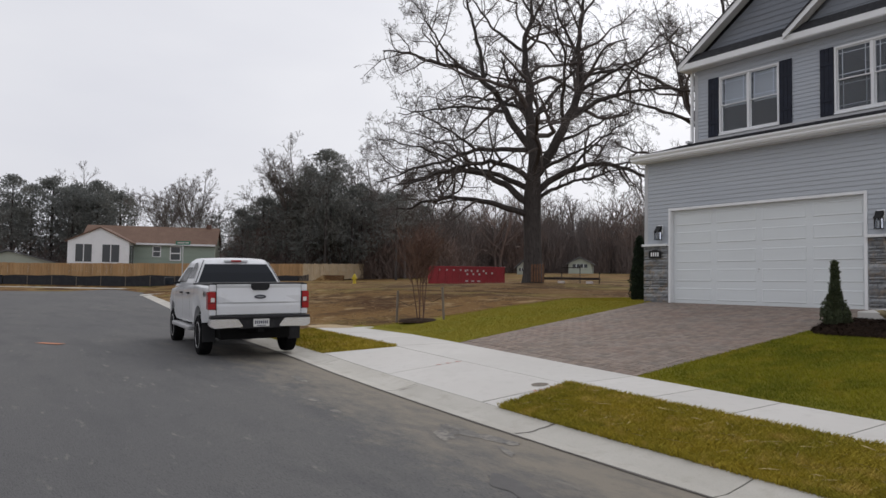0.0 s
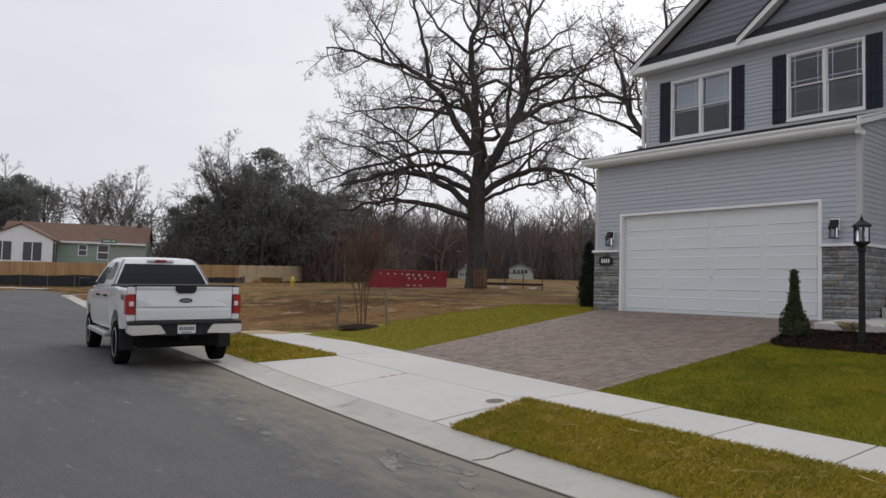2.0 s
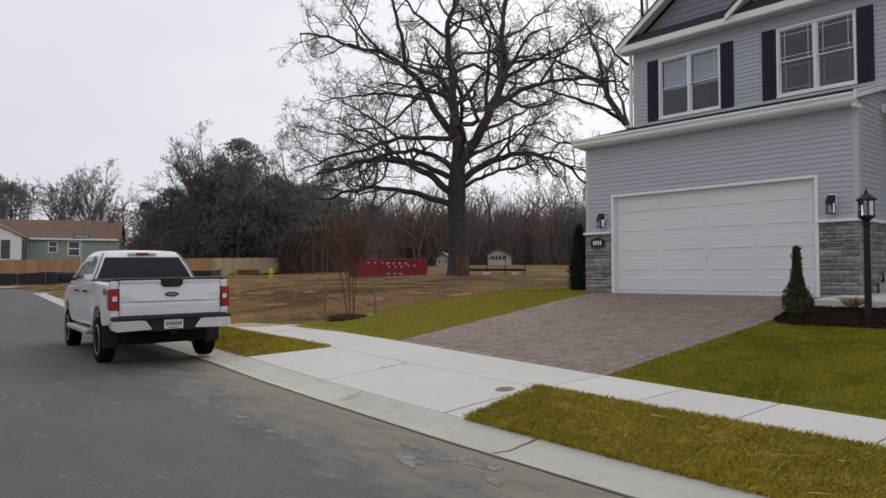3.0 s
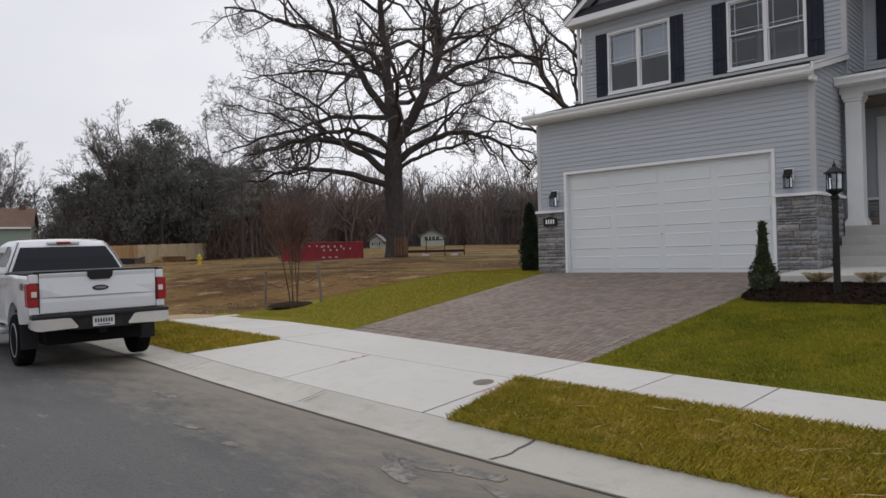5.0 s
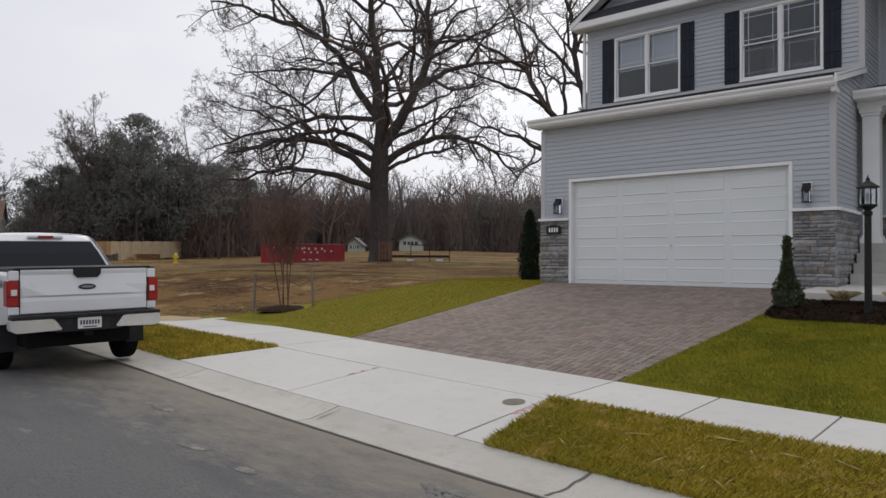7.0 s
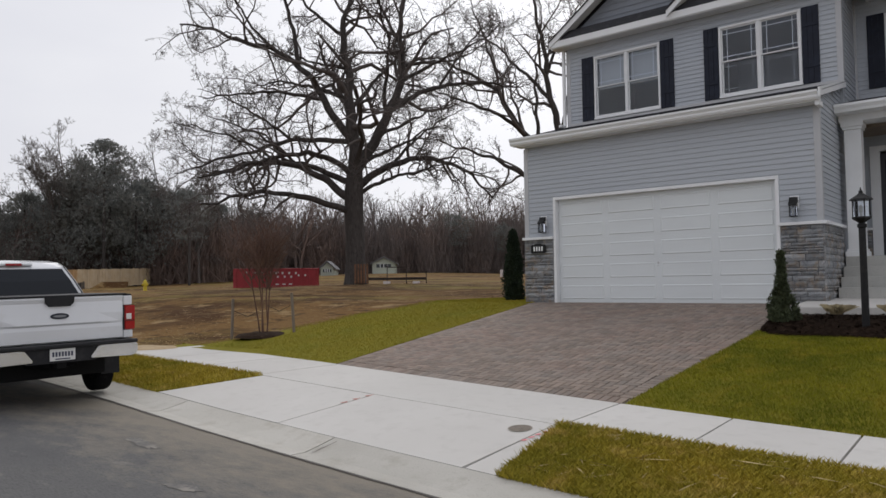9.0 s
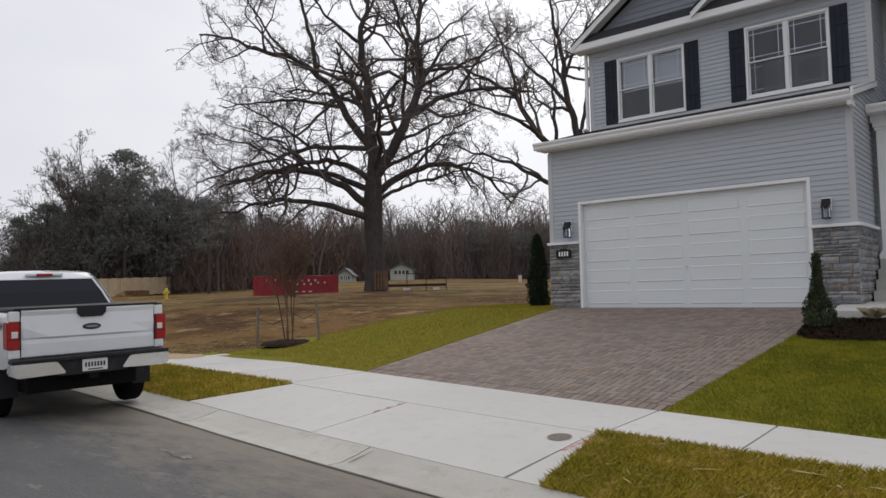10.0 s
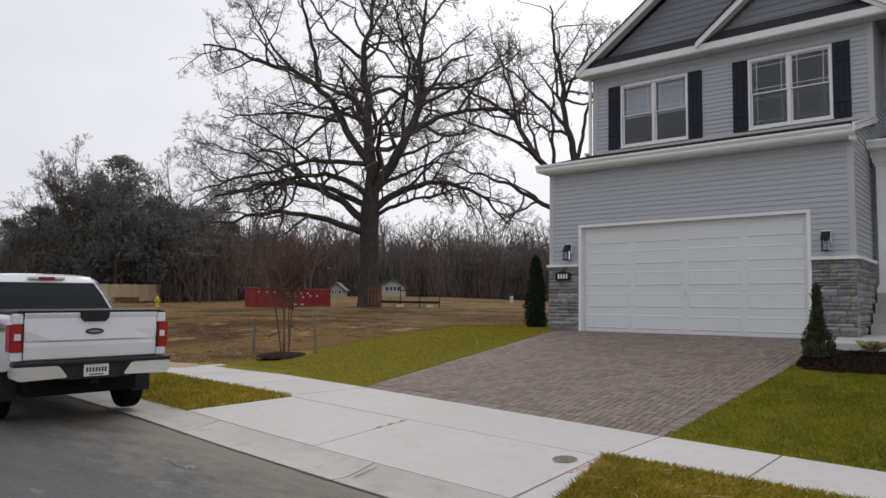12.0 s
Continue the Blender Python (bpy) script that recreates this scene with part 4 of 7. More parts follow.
body = bmesh.new()
for sgn in (1, -1):
    rows = []
    for f, dy in ((0.0, -0.04), (0.12, -0.012), (0.35, 0.008), (0.55, 0.014), (0.72, 0.0), (0.86, -0.006), (0.95, -0.022), (1.0, -0.06)):
        row = []
        for x, z in side_low:
            zt = top_z(x)
            flare = 0.03 * max(0, 1 - abs(math.hypot(x - AX_R, z + (zt - z) * f - WB) - ARCH) / 0.09) + 0.03 * max(0, 1 - abs(math.hypot(x - AX_F, z + (zt - z) * f - WB) - ARCH) / 0.09)
            row.append((x, sgn * (half_width(x) + dy + flare), z + (zt - z) * f))
        rows.append(row)
    loft(body, rows)
    # rolled-in lips of the wheel openings
    loft(body, [rows[0], [(p[0], p[1] - sgn * 0.16, p[2] + 0.005) for p in rows[0]]])
# hood, cowl and nose
hood = [[(x, y * half_width(x) * 0.95, top_z(x) + 0.05 * (1 - y * y)) for y in (-1, -0.7, -0.3, 0, 0.3, 0.7, 1)] for x in (4.05, 4.5, 5.0, 5.5, 5.78)]
loft(body, hood)
loft(body, [[(5.78, y, top_z(5.78) + 0.04), (5.84, y, 0.9), (5.8, y, 0.56)] for y in (-0.78, -0.3, 0.3, 0.78)])
# floor of the shell
box(body, 0.1, 5.6, -0.8, 0.8, 0.58, 0.66)
bmesh.ops.recalc_face_normals(body, faces=body.faces[:])
part("body", body, PAINT, truck, smooth=True)
# Plain underbody block, hung low to keep light from under the truck.
part("chassis", bm_box(0.3, 5.5, -0.7, 0.7, 0.24, 0.6, 0.03), UNDER, truck, "dark underbody")
for ax in (AX_R, AX_F):
    for sgn in (1, -1):
        lin = lathe(bmesh.new(), [(0.47, -0.17), (0.47, 0.17), (0.1, 0.17)], (ax, sgn * 0.72, WB + 0.03), 24, pose(0, 0, 0, 90))
        # keep only the arch over the axle
        bmesh.ops.delete(lin, geom=[v for v in lin.verts if v.co.z < WB + 0.16], context="VERTS")
        part("wheel_liner", lin, UNDER, truck)

# cab: lower belt, pillars and roof as a tapered shell with windows set in
belt = 1.34
prof = [(1.86, belt), (2.0, 1.62), (2.17, 1.83), (2.3, 1.905), (2.7, 1.945), (3.3, 1.945), (3.65, 1.9), (3.85, 1.82), (4.2, 1.58), (4.5, 1.3)]


def cab_w(z):
    return float(np.interp(z, (1.3, 1.4, 1.65, 1.85, 1.95), (0.965, 0.94, 0.83, 0.735, 0.66)))


cab = bmesh.new()
loft(cab, [[(x, y * cab_w(z), z + (0.018 * (1 - y * y) if z > 1.84 else 0)) for y in (-1, -0.93, -0.6, 0, 0.6, 0.93, 1)] for x, z in prof])
for sgn in (1, -1):
    rows = []
    for z in (1.3, 1.34, 1.4, 1.58, 1.65, 1.82, 1.85, 1.9, 1.945):
        back = float(np.interp(z, (1.3, belt, 1.62, 1.83, 1.905, 1.945), (1.85, 1.86, 2.0, 2.17, 2.3, 2.7)))
        fore = float(np.interp(z, (1.3, 1.58, 1.82, 1.9, 1.945), (4.5, 4.2, 3.85, 3.65, 3.3)))
        rows.append([(back + (fore - back) * k / 6, sgn * cab_w(z), z) for k in range(7)])
    loft(cab, rows)
bmesh.ops.remove_doubles(cab, verts=cab.verts, dist=0.001)
bmesh.ops.recalc_face_normals(cab, faces=cab.faces[:])
cab_ob = part("cab", cab, PAINT, truck, smooth=False)


def on_cab(x, z, sgn):
    return (x, sgn * (cab_w(z) + 0.008), z)


def side_glass(name, pts, sgn):
    bm = bmesh.new()
    rows = []
    for z in (1.41, 1.5, 1.58, 1.65, 1.75, 1.845):
        xs = [a[0] + (b[0] - a[0]) * (z - a[1]) / (b[1] - a[1]) for a, b in zip(pts, pts[1:] + pts[:1]) if min(a[1], b[1]) <= z <= max(a[1], b[1]) and abs(a[1] - b[1]) > 0.03]
        if len(xs) > 1:
            rows.append([on_cab(min(xs) + (max(xs) - min(xs)) * k / 4, z, sgn) for k in range(5)])
    loft(bm, rows)
    bmesh.ops.recalc_face_normals(bm, faces=bm.faces[:])
    part(name, bm, TINT, truck, "dark tinted side glass")


for sgn in (1, -1):
    side_glass("rear_side_window", [(2.1, 1.42), (2.22, 1.66), (2.4, 1.83), (2.86, 1.86), (2.86, 1.41)], sgn)
    side_glass("front_side_window", [(2.97, 1.41), (2.97, 1.86), (3.5, 1.84), (3.82, 1.68), (4.15, 1.4)], sgn)
    # door seams, handles and mirror
    for x in (1.95, 2.92, 4.0):
        bm = bmesh.new()
        zs = [0.56, 0.8, 1.1, 1.3]
        loft(bm, [[(x - 0.006, sgn * (1.016 + (0.006 if z < 1.2 else -0.02)), z), (x + 0.006, sgn * (1.016 + (0.006 if z < 1.2 else -0.02)), z)] for z in zs])
        part("door_seam", bm, PLASTIC, truck)
    for x in (2.1, 3.08):
        part("door_handle", bm_box(x, x + 0.2, *sorted((sgn * 1.0, sgn * 1.055)), 1.135, 1.175, 0.012), PLASTIC, truck, "black door handle")
    mir = part("mirror", bm_box(3.86, 3.98, *sorted((sgn * 1.08, sgn * 1.3)), 1.33, 1.53, 0.035), PLASTIC, truck, "black towing mirror")
    part("mirror_arm", bm_box(3.88, 3.98, *sorted((sgn * 0.9, sgn * 1.1)), 1.37, 1.43, 0.015), PLASTIC, mir)
    part("mirror_glass", bm_box(3.852, 3.86, *sorted((sgn * 1.11, sgn * 1.27)), 1.36, 1.5), TINT, mir)
    # running board
    rb = bmesh.new()
    box(rb, 1.75, 4.2, *sorted((sgn * 0.85, sgn * 1.08)), 0.33, 0.4, 0.025)
    box(rb, 2.2, 2.35, *sorted((sgn * 0.6, sgn * 0.9)), 0.38, 0.44, 0.01)
    box(rb, 3.6, 3.75, *sorted((sgn * 0.6, sgn * 0.9)), 0.38, 0.44, 0.01)
    part("running_board", rb, material("step_bar", (0.45, 0.45, 0.46), 0.4, 0.5) if sgn > 0 else bpy.data.materials["step_bar"], truck, "dull silver running board")

# rear window, its black frame lines and the high brake lamp
rw = bmesh.new()
loft(rw, [[(x - 0.012, y * (cab_w(z) - 0.075), z) for y in (-1, -0.5, 0, 0.5, 1)] for x, z in ((1.893, 1.395), (2.0, 1.62), (2.15, 1.81))])
part("rear_window", rw, TINT, truck, "dark tinted rear window")
for sgn in (1, -1):
    bm = bmesh.new()
    loft(bm, [[(x - 0.013, sgn * (cab_w(z) - 0.012), z), (x - 0.013, sgn * (cab_w(z) - 0.03), z)] for x, z in ((1.87, 1.36), (2.0, 1.62), (2.17, 1.835), (2.29, 1.905))])
    part("cab_seam", bm, PLASTIC, truck)
part("brake_light", bm_box(2.14, 2.26, -0.11, 0.11, 1.862, 1.9, 0.01), RED, truck, "red high brake light")
for sgn in (1, -1):
    part("cargo_light", bm_box(2.15, 2.25, *sorted((sgn * 0.115, sgn * 0.26)), 1.86, 1.9, 0.01), PAINT, truck)

# bed cover
cov = bm_box(-0.0, 1.86, -0.9, 0.9, 1.37, 1.415, 0.014)
part("bed_cover", cov, PLASTIC, truck, "black folding bed cover")
for sgn in (1, -1):
    part("bed_rail", bm_box(0.02, 1.87, *sorted((sgn * 0.9, sgn * 0.965)), 1.36, 1.402, 0.012), PLASTIC, truck)

# tailgate with its pressed fold
tg = bmesh.new()
ys = [-0.828, -0.78, -0.5, 0, 0.5, 0.78, 0.828]
rows = []
for z, dx in ((0.70, 0.0), (0.72, -0.025), (0.9, -0.028), (0.955, -0.022), (0.985, -0.05), (1.12, -0.04), (1.3, -0.03), (1.36, -0.05), (1.385, -0.045), (1.392, 0.02)):
    row = []
    for y in ys:
        fold = 0.0
        if 0.97 < z < 1.0:
            fold = 0.022 * max(0, (abs(y) - 0.62) / 0.19)
        row.append((dx + fold + 0.015 * y * y, y, z))
    rows.append(row)
loft(tg, rows)
bmesh.ops.recalc_face_normals(tg, faces=tg.faces[:])
gate = part("tailgate", tg, PAINT, truck, smooth=False)
part("tailgate_edge", bm_box(-0.055, 0.05, -0.855, 0.855, 1.39, 1.415, 0.01), PLASTIC, truck, "black tailgate top moulding")
hz = bmesh.new()
prism(hz, [(-0.185, 1.4), (0.185, 1.4), (0.175, 1.3), (0.13, 1.245), (-0.13, 1.245), (-0.175, 1.3)], "x", -0.066, -0.03)
part("tailgate_handle", hz, PLASTIC, truck, "black tailgate handle bezel")
em = bmesh.new()
lathe(em, [(1.0, 0), (1.0, 0.012), (0.9, 0.016)], (0, 0, 0), 28)
for v in em.verts:
    v.co = Vector((-0.045 - v.co.z, v.co.x * 0.115, 1.1 + v.co.y * 0.045))
emblem = part("emblem", em, material("dark_badge", (0.03, 0.035, 0.05), 0.3, 0.5), truck, "dark oval badge")
er = bmesh.new()
lathe(er, [(0.78, 0), (0.78, 0.004), (0.6, 0.004)], (0, 0, 0), 24)
for v in er.verts:
    v.co = Vector((-0.061 - v.co.z, v.co.x * 0.105, 1.1 + v.co.y * 0.022))
part("badge_inlay", er, material("badge_silver", (0.25, 0.26, 0.28), 0.3, 0.7), emblem)

# tail lamps
for sgn in (1, -1):
    lamp = bmesh.new()
    prism(lamp, [(sgn * 0.845, 0.835), (sgn * 0.99, 0.835), (sgn * 0.994, 1.215), (sgn * 0.845, 1.215)], "x", -0.045, 0.16)
    bmesh.ops.bevel(lamp, geom=lamp.edges[:], offset=0.012, segments=2, affect="EDGES")
    tl = part("tail_light", lamp, RED, truck, "red tail light with clear reversing lens")
    part("reverse_lens", bm_box(-0.052, -0.04, *sorted((sgn * 0.868, sgn * 0.94)), 0.995, 1.085, 0.006), LENS, tl, "clear reversing lens")
    part("lamp_surround", bm_box(-0.042, 0.1, *sorted((sgn * 0.832, sgn * 0.845)), 0.83, 1.215), PLASTIC, tl)
    part("lens_divider", bm_box(-0.051, -0.04, *sorted((sgn * 0.856, sgn * 0.985)), 0.97, 0.98), PLASTIC, tl)
    part("corner_panel", bm_box(-0.02, 0.1, *sorted((sgn * 0.836, sgn * 0.968)), 0.7, 0.832, 0.02), PAINT, truck)
    part("corner_panel", bm_box(-0.02, 0.1, *sorted((sgn * 0.836, sgn * 0.962)), 1.218, 1.375, 0.02), PAINT, truck)

# bumper: step pad, bright ends and a dark middle with the plate
part("bumper_pad", bm_box(-0.2, 0.02, -0.97, 0.97, 0.63, 0.69, 0.018), PLASTIC, truck, "black bumper step pad")
mid = bmesh.new()
prism(mid, [(-0.56, 0.63), (0.56, 0.63), (0.42, 0.44), (-0.42, 0.44)], "x", -0.15, 0.0)
part("bumper_middle", mid, PLASTIC, truck)
for sgn in (1, -1):
    be = bmesh.new()
    pts = [(0.97, 0.635), (0.46, 0.635), (0.34, 0.47), (0.9, 0.455), (0.98, 0.5)]
    prism(be, [(sgn * y, z) for y, z in pts], "x", -0.185, 0.05)
    bmesh.ops.bevel(be, geom=be.edges[:], offset=0.018, segments=2, affect="EDGES")
    part("bumper_end", be, CHROME, truck, "bright bumper end")
plate = part("number_plate", bm_box(-0.168, -0.152, -0.155, 0.155, 0.47, 0.625, 0.004), material("plate_white", (0.7, 0.7, 0.68), 0.5), truck, "white plate with dark plain bars")
PL_INK = material("plate_ink", (0.04, 0.045, 0.08), 0.6)
for i in range(7):
    y = 0.115 - i * 0.038
    part("plate_bar", bm_box(-0.171, -0.168, y - 0.012, y + 0.012, 0.525, 0.585), PL_INK, plate)
part("plate_bar", bm_box(-0.171, -0.168, -0.09, 0.09, 0.485, 0.5), PL_INK, plate)
for sgn in (1, -1):
    part("mud_flap", bm_box(0.56, 0.58, *sorted((sgn * 0.74, sgn * 0.99)), 0.2, 0.52, 0.004), PLASTIC, truck, "black mud flap")
part("hitch", bm_box(-0.13, 0.3, -0.06, 0.06, 0.37, 0.44, 0.01), UNDER, truck)
part("axle", lathe(bmesh.new(), [(0.06, -0.75), (0.06, -0.15), (0.16, -0.1), (0.16, 0.1), (0.06, 0.15), (0.06, 0.75)], (AX_R, 0, WB - 0.02), 14, pose(0, 0, 0, 90)), UNDER, truck)
part("spare_wheel", lathe(bmesh.new(), [(0.2, 0), (0.36, 0.03), (0.36, 0.17), (0.2, 0.2)], (0.42, 0, 0.34), 20), RUBBER, truck)

for ax in (AX_R, AX_F):
    for sgn in (1, -1):
        turn = pose(0, 0, 0, 90 * -sgn)
        ty = lathe(bmesh.new(), [(0.25, -0.12), (0.345, -0.138), (0.374, -0.122), (0.39, -0.08), (0.39, 0.08), (0.376, 0.115), (0.35, 0.128), (0.25, 0.12)], (0, 0, 0), 36, turn)
        wheel = part("wheel", ty, RUBBER, truck, "black tyre on a grey alloy rim", True)
        wheel.location = (ax, sgn * 0.872, WB)
        rim = lathe(bmesh.new(), [(0.255, -0.1), (0.262, 0.118), (0.24, 0.128), (0.225, 0.08)], (0, 0, 0), 32, turn)
        part("rim", rim, ALLOY, wheel, "grey alloy rim", True)
        sp = bmesh.new()
        for k in range(6):
            m = turn @ pose(0, 0, 0, 0, 0, 60 * k)
            vs = [(0.05, -0.05), (0.23, -0.032), (0.23, 0.032), (0.05, 0.05)]
            prism(sp, vs, "z", 0.08, 0.112)
            bmesh.ops.transform(sp, matrix=m, verts=sp.verts[-8:])
        lathe(sp, [(0.075, 0.05), (0.075, 0.105), (0.05, 0.112)], (0, 0, 0), 18, turn)
        part("spokes", sp, ALLOY, wheel)
        part("hub_back", lathe(bmesh.new(), [(0.24, 0.02), (0.24, 0.04), (0.05, 0.04)], (0, 0, 0), 24, turn), UNDER, wheel)


def lettering(text, size, depth, mat, parent, m, name="lettering", label=""):
    """Raised letters as a mesh, laid by the pose m (text runs along x, up along y)."""
    cu = bpy.data.curves.new(name, "FONT")
    cu.body, cu.size, cu.extrude, cu.align_x, cu.align_y = text, size, depth, "CENTER", "CENTER"
    tmp = bpy.data.objects.new(name, cu)
    scene.collection.objects.link(tmp)
    dg = bpy.context.evaluated_depsgraph_get()
    me = bpy.data.meshes.new_from_object(tmp.evaluated_get(dg))
    bpy.data.objects.remove(tmp)
    me.transform(m)
    me.materials.clear()
    me.materials.append(mat)
    ob = new(name, me)
    ob.parent = parent
    return tagged(ob, label)


lettering("4X4", 0.17, 0.002, material("decal_grey", (0.05, 0.04, 0.04), 0.5), truck, Matrix(((-1, 0, 0, 0.30), (0, 0, 1, 1.002), (0, 1, 0, 1.16), (0, 0, 0, 1))), label="dark drive decal")
lettering("4X4", 0.14, 0.002, bpy.data.materials["decal_grey"], truck, Matrix(((1, 0, 0, 0.30), (0, 0, -1, -1.002), (0, 1, 0, 1.16), (0, 0, 0, 1))))
# the tall four-wheel-drive stance
for ob in truck.children_recursive:
    if ob.name.split(".")[0] in ("wheel", "rim", "spokes", "hub_back"):
        continue
    for v in ob.data.vertices:
        v.co.z = float(np.interp(v.co.z, (0, 0.4, 0.63, 0.7, 0.845, 1.2, 1.39, 2.0), (0.05, 0.53, 0.75, 0.81, 0.93, 1.235, 1.39, 1.98)))
for ob in truck.children:
    if ob.name.split(".")[0] == "wheel":
        ob.location.z = 0.392
        ob.scale = (1.0 / 0.955, 0.95, 1.0)
truck.matrix_world = pose(-1.1, -10.555, 0.096, -1.2, 0, 173.5) @ Matrix.Diagonal((0.955, 0.955, 1.0, 1.0))

# ---- in front of the house ----
post_lamp = thing("lamp_post", "black post lamp with glass lantern standing in mulch", "lamp post", at=pose(6.71, -2.85, 0.86) @ Matrix.Diagonal((1, 1, 0.936, 1)))
part("post", lathe(bmesh.new(), [(0.058, 0), (0.058, 0.05), (0.05, 0.06), (0.046, 1.56), (0.062, 1.58), (0.062, 1.62), (0.03, 1.65)], sides=20), BLACK, post_lamp)
lan = part("lantern", lathe(bmesh.new(), [(0.03, 1.63), (0.06, 1.66), (0.125, 1.71), (0.125, 1.735), (0.09, 1.74)], sides=6), BLACK, post_lamp)
part("lantern_roof", lathe(bmesh.new(), [(0.09, 1.985), (0.155, 1.99), (0.15, 2.01), (0.08, 2.06), (0.045, 2.09), (0.03, 2.1), (0.025, 2.12), (0.03, 2.13), (0.012, 2.15), (0.006, 2.19)], sides=6), BLACK, lan)
pn = part("pane", lathe(bmesh.new(), [(0.098, 1.735), (0.108, 1.99)], sides=6), GLASS, lan)
pn.visible_shadow = False
for k in range(6):
    a = 2 * math.pi * k / 6
    part("bar", bm_box(-0.008, 0.008, -0.008, 0.008, 1.735, 1.99, m=pose(0.109 * math.cos(a), 0.109 * math.sin(a), 0)), BLACK, lan)
part("bulb_holder", lathe(bmesh.new(), [(0.018, 1.735), (0.018, 1.8), (0.028, 1.82), (0.028, 1.88), (0.008, 1.92)], sides=12), material("bulb_frost", (0.5, 0.5, 0.48), 0.4), lan)


def wall_lantern(at):
    t = thing("wall_lantern", "black box lantern on a white mounting block", "wall light", "lanterns beside the garage door", at)
    part("mounting_block", bm_box(-0.02, 0.14, -0.03, 0.0, -0.02, 0.22, 0.01), WHITE, t)
    part("back_plate", bm_box(0.02, 0.1, -0.045, -0.03, 0.0, 0.2, 0.006), BLACK, t)
    roof_b = bmesh.new()
    prism(roof_b, [(-0.045, 0.2), (-0.045, 0.1), (-0.2, 0.03), (-0.2, 0.05), (-0.13, 0.12), (-0.1, 0.19)], "x", -0.01, 0.13)
    part("hood", roof_b, BLACK, t)
    cage = bmesh.new()
    for x in (0.0, 0.11):
        for y in (-0.19, -0.06):
            box(cage, x, x + 0.012, y, y + 0.012, -0.16, 0.06)
    box(cage, -0.005, 0.127, -0.195, -0.043, -0.175, -0.16)
    part("cage", cage, BLACK, t)
    g = part("pane", bm_box(0.006, 0.116, -0.184, -0.054, -0.158, 0.04), GLASS, t)
    g.visible_shadow = False
    part("bulb", lathe(bmesh.new(), [(0.012, -0.15), (0.025, -0.1), (0.025, -0.05), (0.008, -0.02)], (0.06, -0.12, 0), 12), bpy.data.materials["bulb_frost"], t)
    return t


lan1 = wall_lantern(pose(-0.305, -0.02, 2.95))
copy_thing(lan1, pose(5.13, -0.02, 2.95))

plaque = thing("house_plaque", "black oval-ended plaque with pale plain bars", "plaque", at=pose(-0.375, -0.085, 2.4))
pb = bmesh.new()
prism(pb, [(-0.2, -0.07), (-0.18, -0.1), (0.18, -0.1), (0.2, -0.07), (0.2, 0.07), (0.17, 0.1), (0.1, 0.1), (0.08, 0.125), (-0.08, 0.125), (-0.1, 0.1), (-0.17, 0.1), (-0.2, 0.07)], "y", -0.018, 0.0)
part("board", pb, BLACK, plaque)
for i in range(4):
    part("bar", bm_box(-0.125 + i * 0.07, -0.085 + i * 0.07, -0.024, -0.018, -0.05, 0.055, 0.003), WHITE, plaque)

# mulch bed with chips
bx = lerp_list((5.3, 0.2), (12.0, 1))
bed_front = lambda x: -3.25 + 0.55 * math.exp(-((x - DRIVE_R) / 0.35) ** 2) + 0.1 * noise.noise((x * 1.2, 2, 5))  # noqa: E731
mulch = sheet("mulch_bed", bx, [i / 8 for i in range(9)], lambda x, w: (lambda y: (x, y, land(x, y) + 0.03 + 0.09 * math.sin(math.pi * min(1, w * 1.2 + 0.08)) + 0.015 * noise.noise((x * 5, y * 5, 0))))(bed_front(x) + (-1.36 - bed_front(x)) * w), MULCH, 0.12, "dark brown shredded mulch bed along the walk")
mulch["category"] = "mulch"


def chips(name, n, where, size, mat, label, category, seed):
    rng = np.random.default_rng(seed)
    v, f = [], []
    for _ in range(n):
        x, y, z = where(rng)
        a, t, l = rng.uniform(0, 6.28), rng.uniform(-0.5, 0.5), size * rng.uniform(0.5, 1.4)
        d, e = np.array((math.cos(a), math.sin(a), t)) * l, np.array((-math.sin(a), math.cos(a), rng.uniform(-0.3, 0.3))) * l * 0.25
        k = len(v)
        c = np.array((x, y, z))
        v += [tuple(c - d - e), tuple(c + d - e), tuple(c + d + e), tuple(c - d + e)]
        f.append((k, k + 1, k + 2, k + 3))
    return tagged(raw(name, v, f, mat, None, label), category=category, kind="stuff")


def bed_spot(rng):
    x = rng.uniform(5.3, 9.5)
    w = rng.uniform(0, 1)
    y = bed_front(x) + (-1.38 - bed_front(x)) * w
    return x, y, land(x, y) + 0.045 + 0.09 * math.sin(math.pi * min(1, w * 1.2 + 0.08))


chips("mulch_chips", 5000, bed_spot, 0.03, MULCH, "loose dark mulch chips on the bed", "mulch", 5)

NEEDLE = material("conifer_green", (0.055, 0.07, 0.033), 0.8, var=[(8, (0.05, 0.06, 0.022), 0.45, 0.65), (2, (0.07, 0.06, 0.03), 0.58, 0.75)], island=0.35)
ARBOR = material("arborvitae_green", (0.014, 0.026, 0.012), 0.85, var=[(6, (0.022, 0.036, 0.015), 0.45, 0.65)], island=0.35)
STRAW_TUFT = material("straw_tuft", (0.4, 0.33, 0.2), 0.9, var=[(10, (0.3, 0.25, 0.14), 0.45, 0.65)], island=0.3)


